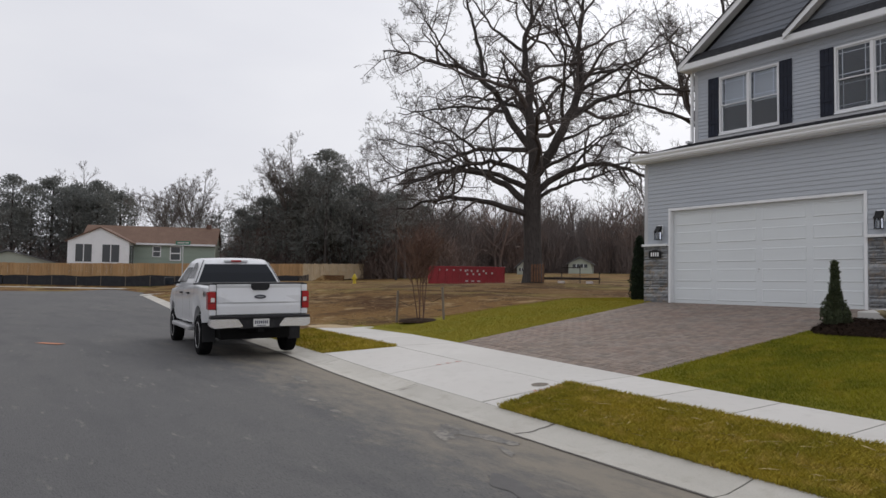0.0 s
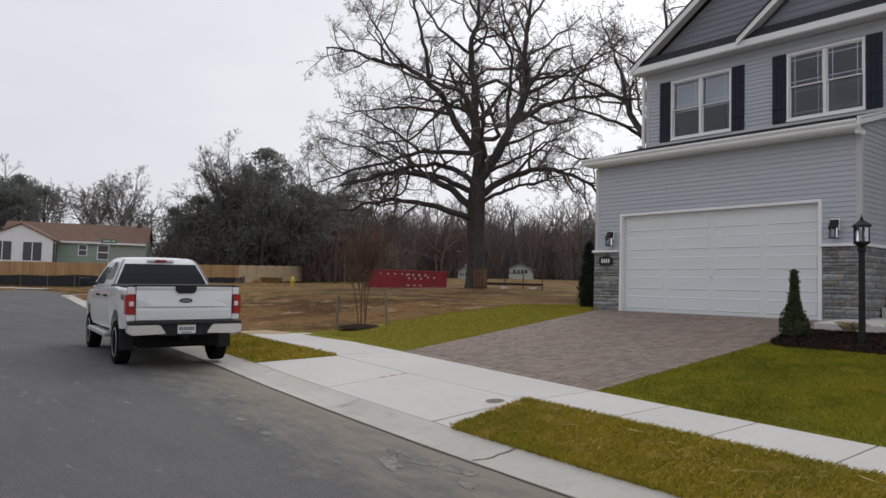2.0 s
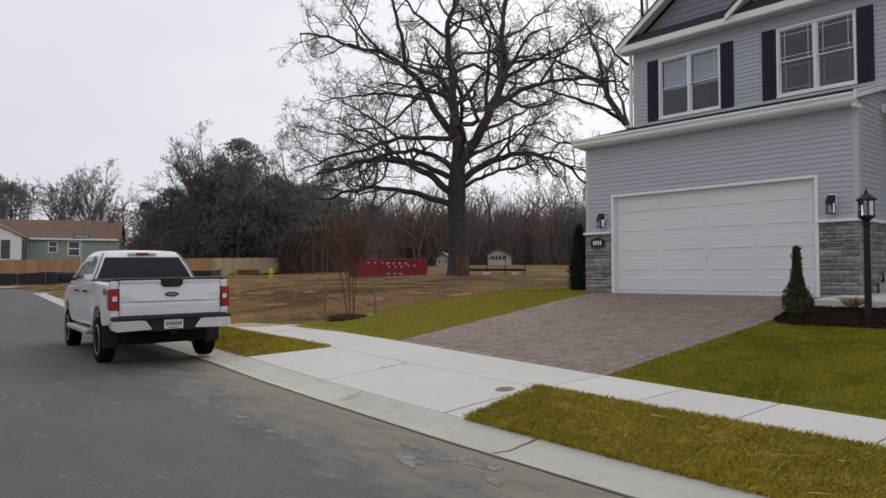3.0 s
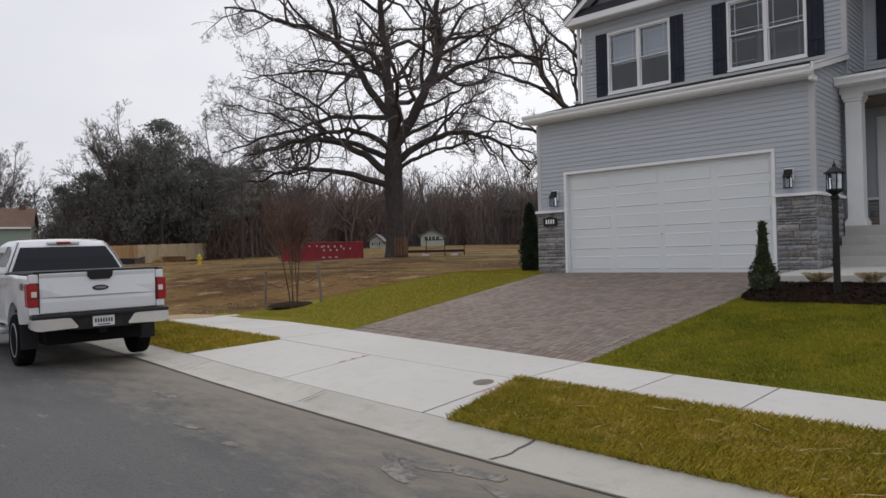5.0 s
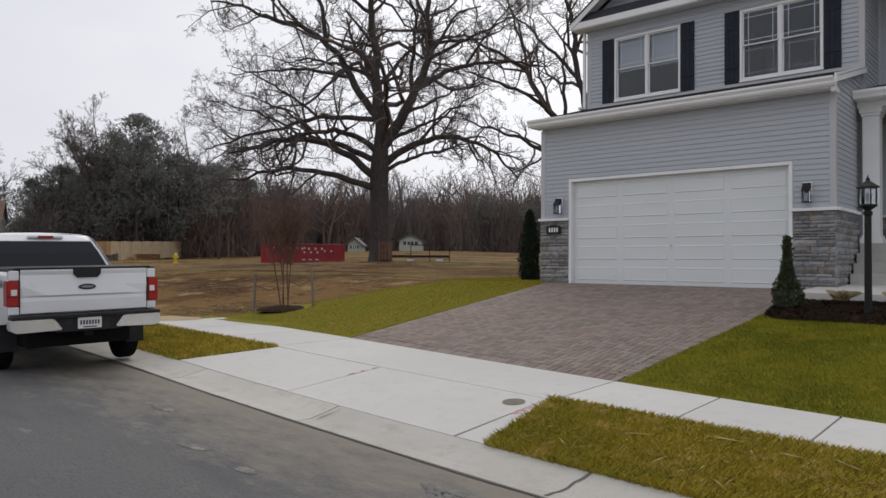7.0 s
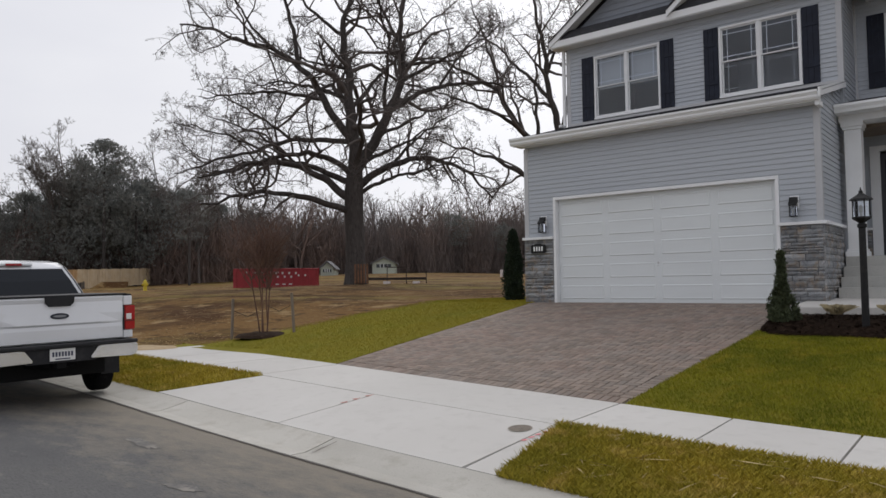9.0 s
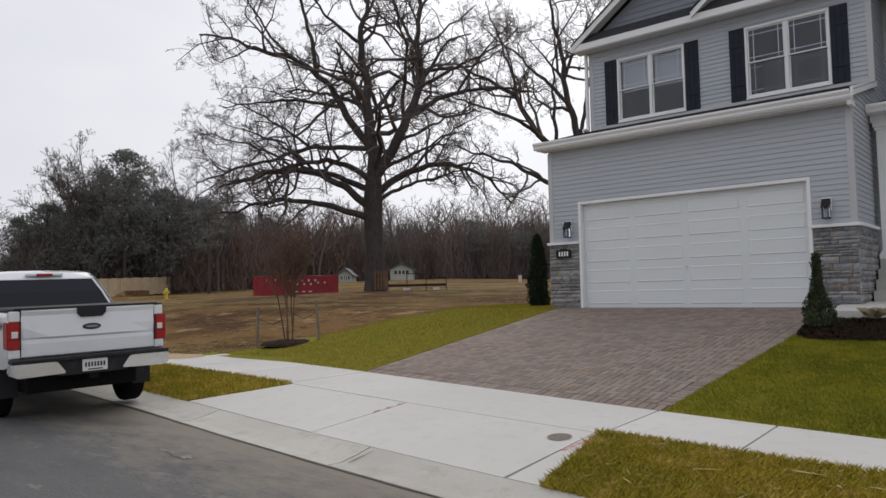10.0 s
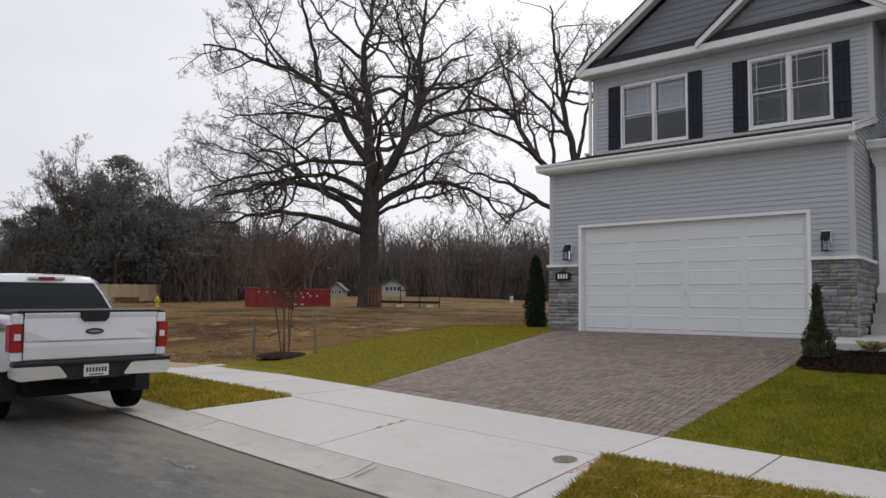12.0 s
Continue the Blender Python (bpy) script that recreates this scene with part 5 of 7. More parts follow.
def sprays(centres, normals, size, k, rng, droop=0.0):
    """Small pointed leaf sprays about the given spots: arrays of vertices and triangles."""
    n = len(centres) * k
    c = np.repeat(np.asarray(centres), k, 0) + rng.normal(0, size * 0.35, (n, 3))
    d = np.repeat(np.asarray(normals), k, 0) + rng.normal(0, 0.55, (n, 3))
    d[:, 2] -= droop
    d /= np.linalg.norm(d, axis=1)[:, None]
    s = np.cross(d, rng.normal(0, 1, (n, 3)))
    s /= np.linalg.norm(s, axis=1)[:, None]
    l = size * rng.uniform(0.6, 1.5, (n, 1))
    v = np.stack([c - s * l * 0.22, c + d * l * 0.5 - s * l * 0.05 + s * l * 0.25, c + d * l, c + d * l * 0.4 - s * l * 0.35], 1).reshape(-1, 3)
    i = np.arange(n)[:, None] * 4
    return v, np.concatenate([i, i + 1, i + 2, i + 3], 1)


def conifer_bush(name, at, height, width, seed, mat, label, profile, n=1500, size=0.06):
    rng = np.random.default_rng(seed)
    t = thing(name, label, "shrub", at=at)
    part("stem", lathe(bmesh.new(), [(0.03, -0.05), (0.02, height * 0.6), (0.006, height * 0.95)], sides=8), BARK, t)
    h = rng.uniform(0, 1, n)
    a = rng.uniform(0, 2 * math.pi, n)
    lump = 1 + 0.16 * np.sin(a * 3 + h * 9) + 0.12 * np.sin(a * 5 - h * 17 + 1)
    r = width / 2 * np.interp(h, *profile) * lump * rng.uniform(0.55, 1.0, n) ** 0.5
    c = np.stack([r * np.cos(a), r * np.sin(a), h * height], 1)
    nrm = np.stack([np.cos(a) * 0.7, np.sin(a) * 0.7, np.full(n, 0.9)], 1)
    v, f = sprays(c, nrm, size, 4, rng)
    raw("foliage", v.tolist(), f.tolist(), mat, t)
    core = lathe(bmesh.new(), [(max(0.01, width / 2 * 0.62 * float(np.interp(q, *profile))), q * height) for q in (0.02, 0.15, 0.3, 0.5, 0.7, 0.85, 0.95)], sides=10)
    part("inner_foliage", core, mat, t)
    return t


conifer_bush("dwarf_spruce", pose(5.53, -2.55, land(5.53, -2.55) + 0.08), 1.1, 0.42, 3, NEEDLE, "small green cone-shaped spruce in mulch bed", ((0, 0.06, 0.2, 0.42, 0.55, 0.7, 0.85, 1.0), (0.75, 0.95, 1.0, 0.5, 0.23, 0.13, 0.08, 0.02)), 1500, 0.046)
conifer_bush("arborvitae", pose(-1.8, 1.0, land(-1.8, 1.0)), 1.8, 0.44, 4, ARBOR, "dark slim arborvitae at the garage corner", ((0, 0.1, 0.35, 0.6, 0.8, 0.92, 1.0), (0.8, 1.0, 0.95, 0.75, 0.45, 0.22, 0.04)), 2200, 0.06)


def tuft(at, seed):
    rng = np.random.default_rng(seed)
    v, f = [], []
    for _ in range(160):
        a, lean, l = rng.uniform(0, 6.28), rng.uniform(0.2, 1.1), rng.uniform(0.14, 0.26)
        x, y = rng.normal(0, 0.035, 2)
        d = (math.cos(a) * lean * l, math.sin(a) * lean * l)
        k = len(v)
        s = (-math.sin(a) * 0.004, math.cos(a) * 0.004)
        v += [(x - s[0], y - s[1], 0), (x + s[0], y + s[1], 0), (x + d[0] * 0.6, y + d[1] * 0.6, l * 0.6), (x + d[0] * 1.2, y + d[1] * 1.2, l * 0.62)]
        f += [(k, k + 1, k + 2), (k + 1, k + 3, k + 2)]
    ob = raw("grass_tuft", v, f, STRAW_TUFT, None, "dry straw-coloured ornamental grass in mulch")
    ob.matrix_world = at
    return tagged(ob, category="grass tuft", group="tufts along the walk")


for i, x in enumerate((6.15, 6.95, 7.75, 8.6)):
    tuft(pose(x, -1.85, land(x, -1.85) + 0.11), 20 + i)

# ---- sapling with stakes ----
sap = thing("sapling", "bare multi-stem sapling in a mulch ring", "tree", at=pose(-5.2, -4.3, land(-5.2, -4.3)))
TWIG = material("reddish_twig", (0.115, 0.062, 0.045), 0.9, var=[(3, (0.16, 0.09, 0.06), 0.45, 0.65)], island=0.3)
ring = bmesh.new()
lathe(ring, [(0.66, -0.02), (0.58, 0.04), (0.4, 0.08), (0.05, 0.1)], sides=26)
for v in ring.verts:
    v.co.x *= 1 + 0.1 * noise.noise(v.co * 3)
    v.co.z += 0.02 * noise.noise(v.co * 7)
tagged(part("mulch_ring", ring, MULCH, None, "low ring of dark mulch round the sapling"), category="mulch").matrix_world = pose(-5.2, -4.3, land(-5.2, -4.3) + 0.0)


def tube(path, r0, r1, sides, V, F):
    """Adds a tapered tube along a path to vertex and face lists."""
    n = len(path)
    d = np.gradient(path, axis=0)
    d /= np.linalg.norm(d, axis=1)[:, None] + 1e-9
    ref = np.array((0.31, 0.17, 0.93)) if abs(d[0, 2]) < 0.9 else np.array((1.0, 0.1, 0.0))
    s = np.cross(d, ref)
    s /= np.linalg.norm(s, axis=1)[:, None] + 1e-9
    u = np.cross(s, d)
    rad = np.linspace(r0, r1, n)[:, None, None]
    ang = np.arange(sides) * 2 * math.pi / sides
    ringv = path[:, None] + rad * (np.cos(ang)[None, :, None] * s[:, None] + np.sin(ang)[None, :, None] * u[:, None])
    base = V[0] if V else 0
    if not V:
        V.append(0)
    V[0] = base + n * sides
    V.append(ringv.reshape(-1, 3))
    i, j = np.meshgrid(np.arange(n - 1), np.arange(sides), indexing="ij")
    k = base + i * sides + j
    k2 = base + i * sides + (j + 1) % sides
    F.append(np.stack([k, k2, k2 + sides, k + sides], -1).reshape(-1, 4))


def tube_mesh(name, V, F, mat, parent=None, label="", smooth=False):
    v, f = np.concatenate(V[1:]), np.concatenate(F)
    me = bpy.data.meshes.new(name)
    me.vertices.add(len(v))
    me.vertices.foreach_set("co", v.astype(np.float32).ravel())
    me.loops.add(f.size)
    me.loops.foreach_set("vertex_index", f.astype(np.int32).ravel())
    me.polygons.add(len(f))
    me.polygons.foreach_set("loop_start", np.arange(0, f.size, f.shape[1], dtype=np.int32))
    me.update(calc_edges=True)
    me.materials.append(mat)
    if smooth:
        me.polygons.foreach_set("use_smooth", [True] * len(me.polygons))
    ob = new(name, me)
    if parent is not None:
        ob.parent = parent
    return tagged(ob, label)


def grow_branch(p, d, length, r, rng, wander, up, steps):
    """A wandering path from p along d; up bends it skyward (or down)."""
    pts, q = [np.array(p, float)], np.array(d, float)
    for _ in range(steps):
        q = q + rng.normal(0, wander, 3) + np.array((0, 0, up / steps))
        q /= np.linalg.norm(q)
        pts.append(pts[-1] + q * length / steps)
    return np.array(pts)


rng = np.random.default_rng(8)
V, F, TV, TF = [], [], [], []
for k in range(5):
    a = 2 * math.pi * k / 5 + 0.4
    stem = grow_branch((0.09 * math.cos(a), 0.09 * math.sin(a), 0.05), (0.1 * math.cos(a), 0.1 * math.sin(a), 1), 2.0, 0.02, rng, 0.035, 0.1, 8)
    tube(stem, 0.019, 0.009, 6, V, F)
    for q in range(20):
        f = rng.uniform(0.55, 1.0)
        p = stem[min(8, int(f * 8))]
        az = rng.uniform(0, 6.28)
        br = grow_branch(p, (0.6 * math.cos(az), 0.6 * math.sin(az), 0.9), rng.uniform(0.5, 1.2), 0.005, rng, 0.12, 0.3, 5)
        tube(br, 0.008, 0.003, 4, TV, TF)
        for _ in range(12):
            p2 = br[rng.integers(1, 6)]
            az = rng.uniform(0, 6.28)
            tw = grow_branch(p2, (0.6 * math.cos(az), 0.6 * math.sin(az), rng.uniform(0.3, 0.9)), rng.uniform(0.2, 0.5), 0.002, rng, 0.2, 0.1, 3)
            tube(tw, 0.004, 0.0018, 3, TV, TF)
tube_mesh("stem", V, F, TWIG, sap)
tube_mesh("crown", TV, TF, TWIG, sap, "fine reddish-brown twigs")
STAKE = material("weathered_stake", (0.2, 0.165, 0.13), 0.9, var=[(9, (0.13, 0.11, 0.09), 0.45, 0.65)], bump=0.4, stretch=(1, 1, 0.2))
for dx, dy, lean in ((-0.75, -0.35, 2), (0.62, 0.38, -4)):
    x, y = -5.2 + dx, -4.3 + dy
    st = thing("tree_stake", "weathered wooden stake tied to the sapling", "stake", "stakes beside the sapling", pose(x, y, land(x, y) - 0.1, 0, lean, 20))
    part("post", bm_box(-0.025, 0.025, -0.025, 0.025, 0, 1.02, 0.006), STAKE, st)
    Vt, Ft = [], []
    tube(np.array([(0, 0, 0.75), (-dx * 0.5, -dy * 0.2, 0.62), (-dx * 0.85, -dy * 0.6, 0.78)]), 0.006, 0.006, 5, Vt, Ft)
    tube_mesh("tie", Vt, Ft, BLACK, st)

# ---- across the field ----
REDPAINT = material("red_steel", (0.33, 0.02, 0.03), 0.5, var=[(1.2, (0.27, 0.016, 0.022), 0.45, 0.65), (9, (0.2, 0.03, 0.03), 0.58, 0.75)], bump=0.15, bump_scale=20)
dump = thing("roll_off_dumpster", "red steel roll-off dumpster with worn white markings", "dumpster", at=pose(-36.17, 16.42, land(-34, 19) - 0.05, 0, 0, 52))
shell = bmesh.new()
L, Wd, Ht = 6.1, 2.3, 1.36
for a in ((0, L, 0, 0.06, 0.12, Ht), (0, L, Wd - 0.06, Wd, 0.12, Ht), (0, 0.06, 0.06, Wd - 0.06, 0.12, Ht), (L - 0.06, L, 0.06, Wd - 0.06, 0.12, Ht), (0, L, 0, Wd, 0.08, 0.14)):
    box(shell, *a)
part("shell", shell, REDPAINT, dump)
for i in range(11):
    part("rib", bm_box(0.1 + i * 0.58, 0.19 + i * 0.58, -0.07, 0.0, 0.1, Ht - 0.06, 0.015), REDPAINT, dump)
for y in (-0.06, Wd - 0.05):
    part("top_rail", bm_box(-0.03, L + 0.03, y, y + 0.12, Ht - 0.06, Ht + 0.05, 0.02), REDPAINT, dump)
part("bottom_rail", bm_box(-0.02, L + 0.02, -0.05, 0.06, 0.0, 0.12, 0.015), REDPAINT, dump)
part("door_post", bm_box(-0.05, 0.12, -0.09, 0.08, 0.0, Ht, 0.02), REDPAINT, dump)
OFFWHITE = material("worn_white_paint", (0.6, 0.55, 0.53), 0.7, var=[(9, (0.45, 0.25, 0.24), 0.55, 0.7)])
for x0, z0, n, w, h in ((0.85, 1.05, 1, 0.08, 0.13), (1.42, 1.05, 4, 0.12, 0.12), (2.9, 0.98, 4, 0.13, 0.16), (3.05, 0.72, 3, 0.13, 0.14), (4.55, 0.82, 2, 0.12, 0.13), (2.95, 0.2, 3, 0.24, 0.09)):
    for i in range(n):
        x = x0 + i * (0.55 if n == 4 and z0 > 1 else 0.48)
        part("marking_bar", bm_box(x, x + w, -0.078, -0.07, z0, z0 + h), OFFWHITE, dump)

YELLOW = material("hydrant_yellow", (0.62, 0.48, 0.03), 0.5, var=[(9, (0.5, 0.38, 0.03), 0.5, 0.7)])
hyd = thing("fire_hydrant", "yellow fire hydrant standing in grass", "hydrant", at=pose(-41.8, 12.7, land(-41.8, 12.7) - 0.04))
part("barrel", lathe(bmesh.new(), [(0.17, 0), (0.17, 0.05), (0.13, 0.07), (0.125, 0.5), (0.16, 0.52), (0.16, 0.57), (0.14, 0.6)], sides=16), YELLOW, hyd)
part("bonnet", lathe(bmesh.new(), [(0.14, 0.6), (0.12, 0.7), (0.07, 0.76), (0.035, 0.78), (0.035, 0.84), (0.01, 0.85)], sides=16), YELLOW, hyd)
for r in (0, 90, 180):
    part("outlet", lathe(bmesh.new(), [(0.06, 0.1), (0.06, 0.19), (0.075, 0.19), (0.075, 0.23), (0.03, 0.24)], (0, 0, 0.44), 12, pose(0, 0, 0, 90, 0, r)), YELLOW, hyd)

# timber fence, black silt fence, street sign
CEDAR = material("new_cedar_fence", (0.4, 0.23, 0.1), 0.8, var=[(1.5, (0.46, 0.29, 0.14), 0.4, 0.65), (6, (0.3, 0.17, 0.075), 0.52, 0.72)], island=0.16, stretch=(1, 1, 0.15))
CEDAR_PALE = material("pale_fence_back", (0.45, 0.34, 0.21), 0.8, var=[(1.5, (0.5, 0.4, 0.27), 0.4, 0.65)], island=0.1)
SILT = material("silt_fabric", (0.014, 0.015, 0.02), 0.8, var=[(2, (0.025, 0.026, 0.03), 0.45, 0.65)])
FENCE_Z = (1.75, 2.15, 2.6)


def fence_run(a, b, za, zb, height, mat, label):
    a, b = Vector(a), Vector(b)
    n = round((b - a).length / 2.4)
    d = (b - a) / n
    yaw = math.degrees(math.atan2(d.y, d.x))
    for i in range(n):
        p = a + d * i
        z = za + (zb - za) * (i + 0.5) / n
        f = thing("fence_panel", label, "fence", "timber fence panels", pose(p.x, p.y, z, 0, 0, yaw))
        bm = bmesh.new()
        k = 16
        rr = random.Random(i)
        for j in range(k):
            w = d.length / k
            off = rr.uniform(-0.012, 0.012)
            box(bm, j * w + 0.006, (j + 1) * w - 0.006, off - 0.03, off - 0.01, -0.5, height + rr.uniform(-0.015, 0.015))
        tagged(part("board_face", bm, mat, f), kind="stuff")
        part("post", bm_box(-0.05, 0.05, 0.0, 0.1, -0.5, height - 0.05), mat, f)
        for zz in (0.2, height - 0.3):
            part("rail", bm_box(0.05, d.length - 0.05, -0.008, 0.03, zz, zz + 0.09), mat, f)


fence_run((-108.0, -42.0), FENCE[0], 1.6, 1.75, 1.5, CEDAR, "new orange-brown cedar board fence panel")
fence_run(FENCE[0], FENCE[1], 1.75, 2.15, 1.46, CEDAR, "new orange-brown cedar board fence panel")
fence_run(FENCE[1], FENCE[2], 2.15, 2.65, 1.46, CEDAR_PALE, "pale weathered board fence panel")


def silt_run(a, b, za, zb):
    a, b = Vector(a), Vector(b)
    n = 24
    v = []
    for i in range(n + 1):
        p = a + (b - a) * i / n
        z = za + (zb - za) * i / n
        sag = 0.06 * math.sin(i * 1.7) + 0.05 * math.sin(i * 0.6)
        for dz, off in ((-0.6, 0.0), (0.35, 0.03 * math.sin(i * 2.1)), (0.78 + sag, 0.05 * math.sin(i * 1.3))):
            v.append((p.x + off, p.y + off, z + dz))
    f = [(3 * i + j, 3 * i + 3 + j, 3 * i + 4 + j, 3 * i + 1 + j) for i in range(n) for j in range(2)]
    t = thing("silt_fence", "black fabric silt fence below the timber fence", "silt fence", "silt fences")
    ob = raw("fabric", v, f, SILT, t)
    so = ob.modifiers.new("thick", "SOLIDIFY")
    so.thickness = 0.01
    for i in range(0, n + 1, 2):
        p = a + (b - a) * i / n
        part("stake", bm_box(p.x - 0.03, p.x + 0.03, p.y - 0.03, p.y + 0.03, za + (zb - za) * i / n - 0.6, za + (zb - za) * i / n + 0.8), STAKE, t)


silt_run((-100, -45), (-83.5, -10.2), 0.9, 0.95)
silt_run((-83.5, -10.2), (-63.9, 17.2), 0.95, 1.35)
silt_run((-63.9, 17.2), (-64.8, 18.8), 1.35, 1.55)
# the bank between road and fence
tagged(sheet("grass_bank", [i / 30 for i in range(31)], [0, 0.2, 0.4, 0.7, 1.0], lambda u, w: (lambda a, b: (a.x + (b.x - a.x) * w, a.y + (b.y - a.y) * w, a.z + (b.z - a.z) * w ** 4 + 0.06 * noise.noise((u * 30, w * 4, 1))))(Vector((-96, -38, 0.4)).lerp(Vector((-55.5, 17.0, 0.5)), u), Vector((-107, -40, 1.9)).lerp(Vector((-67, 24.5, 2.4)), u)), FIELD, 0.3, "dormant grass bank below the fence"), category="bank")

sign = thing("street_sign", "green street-name sign on a thin steel post", "street sign", at=pose(-32.1, -3.9, land(-32.1, -3.9) - 0.05, 0, 0, 40))
part("post", lathe(bmesh.new(), [(0.03, 0), (0.03, 3.3), (0.02, 3.31)], sides=10), STEEL, sign)
SIGN = material("sign_green", (0.01, 0.13, 0.075), 0.4, var=[(5, (0.015, 0.15, 0.085), 0.45, 0.65)])
bl = part("blade", bm_box(-0.5, 0.5, -0.012, 0.012, 3.28, 3.5, 0.004), SIGN, sign)
part("bar", bm_box(-0.38, 0.1, -0.016, -0.012, 3.36, 3.43), OFFWHITE, bl)
part("bar", bm_box(0.16, 0.4, -0.016, -0.012, 3.36, 3.43), OFFWHITE, bl)

# far green house with a white sunroom
BROWNROOF = material("brown_shingle", (0.17, 0.105, 0.075), 0.9, var=[(0.8, (0.2, 0.125, 0.09), 0.45, 0.65), (7, (0.13, 0.08, 0.06), 0.5, 0.7)], bump=0.3)
SAGE = material("sage_siding", (0.3, 0.36, 0.3), 0.7, var=[(0.6, (0.27, 0.33, 0.275), 0.45, 0.65)], bump=0.2, bump_scale=12, stretch=(0.1, 0.1, 3))
SAGE_PALE = material("pale_sage", (0.42, 0.45, 0.38), 0.7, var=[(0.6, (0.38, 0.41, 0.35), 0.45, 0.65)])
fh = thing("bungalow", "sage-green bungalow with brown roof and white sunroom", "house", at=pose(-85.4, -3.2, 1.45, 0, 0, 67))
part("wall", bm_box(6.9, 16.6, 1.6, 7.5, 0, 4.75), SAGE, fh)
gw = bmesh.new()
prism(gw, [(1.6, 4.7), (7.5, 4.7), (4.55, 6.75)], "x", 16.3, 16.6)
part("wall", gw, SAGE_PALE, fh)
part("wall", bm_box(16.6, 16.65, 1.6, 7.5, 0, 4.72), SAGE_PALE, fh)
rf = bmesh.new()
prism(rf, [(1.2, 4.6), (4.55, 6.95), (7.9, 4.6), (7.9, 4.5), (4.55, 6.82), (1.2, 4.5)], "x", 0.6, 16.9)
part("roof", rf, BROWNROOF, fh, "brown shingle roof")
part("chimney", bm_box(15.2, 15.8, 4.3, 4.9, 6.2, 7.35), material("chimney_brick", (0.12, 0.07, 0.055), 0.9, var=[(6, (0.16, 0.09, 0.07), 0.45, 0.65)]), fh)
part("wall", bm_box(0, 6.9, -1.2, 1.6, 0, 4.6), WHITE, fh, "white sunroom walls")
sg2 = bmesh.new()
prism(sg2, [(0, 4.6), (6.9, 4.6), (3.6, 6.2)], "y", -1.2, -1.0)
part("wall", sg2, WHITE, fh)
for x0, xa in ((-0.3, 3.6), (7.2, 3.6)):
    r2 = bmesh.new()
    ends = [(x0, 4.45), (x0, 4.58), (xa, 6.36), (xa, 6.22)]
    prism(r2, ends, "y", -1.4, 4.0)
    part("roof", r2, BROWNROOF, fh)
PANE_DARK = material("far_window", (0.05, 0.055, 0.06), 0.15)
for x0, x1 in ((0.9, 2.7), (3.9, 5.8)):
    wn = part("window", bm_box(x0, x1, -1.24, -1.2, 2.1, 4.2), PANE_DARK, fh)
    part("window_frame", bm_box((x0 + x1) / 2 - 0.05, (x0 + x1) / 2 + 0.05, -1.27, -1.24, 2.1, 4.2), WHITE, wn)
for y0 in (-0.9, 0.35):
    part("window", bm_box(6.9, 6.94, y0, y0 + 0.95, 2.0, 4.2), PANE_DARK, fh)
for x0, w, z0, h in ((9.2, 0.8, 3.0, 1.2), (11.3, 1.1, 2.6, 1.6)):
    wn = part("window", bm_box(x0, x0 + w, 1.55, 1.6, z0, z0 + h), PANE_DARK, fh)
    fr = bmesh.new()
    for q in ((x0 - 0.12, x0, z0 - 0.1, z0 + h + 0.1), (x0 + w, x0 + w + 0.12, z0 - 0.1, z0 + h + 0.1), (x0, x0 + w, z0 + h, z0 + h + 0.1), (x0, x0 + w, z0 - 0.1, z0), (x0, x0 + w, z0 + h * 0.47, z0 + h * 0.55)):
        box(fr, q[0], q[1], 1.52, 1.56, q[2], q[3])
    part("window_frame", fr, WHITE, wn)
part("trim", bm_box(6.9, 16.7, 1.15, 1.25, 4.4, 4.62), WHITE, fh)


def small_house(at, w, d, h, peak, wall_mat, roof_mat, label):
    t = thing("cottage", label, "house", "small far houses", at)
    part("wall", bm_box(0, w, 0, d, -0.5, h), wall_mat, t)
    g = bmesh.new()
    prism(g, [(0, h), (w, h), (w / 2, peak - 0.1)], "y", 0.0, 0.15)
    part("wall", g, wall_mat, t)
    r = bmesh.new()
    prism(r, [(-0.35, h - 0.25), (w / 2, peak), (w + 0.35, h - 0.25), (w + 0.35, h - 0.1), (w / 2, peak + 0.2), (-0.35, h - 0.1)], "y", -0.4, d)
    part("roof", r, roof_mat, t)
    wn = part("window", bm_box(w * 0.18, w * 0.82, -0.05, 0.0, h * 0.45, h - 0.2), PANE_DARK, t)
    for k in range(1, 4):
        part("window_frame", bm_box(w * (0.18 + 0.16 * k) - 0.05, w * (0.18 + 0.16 * k) + 0.05, -0.09, -0.05, h * 0.45, h - 0.2), WHITE, wn)
    return t


GREYROOF = material("grey_shingle", (0.13, 0.13, 0.135), 0.9, var=[(3, (0.17, 0.17, 0.175), 0.45, 0.65)])
small_house(pose(-75.7, 70.8, 4.0, 0, 0, 40), 3.8, 6, 1.4, 2.3, SAGE_PALE, GREYROOF, "small pale cottage beyond the field")
small_house(pose(-74.0, 58.0, 3.2, 0, 0, 40), 2.0, 5, 1.2, 2.1, SAGE_PALE, GREYROOF, "pale gabled shed beyond the field")
small_house(pose(-112, -16, 1.2, 0, 0, 80), 16, 8, 2.2, 4.2, SAGE_PALE, GREYROOF, "low house with a grey roof far off")

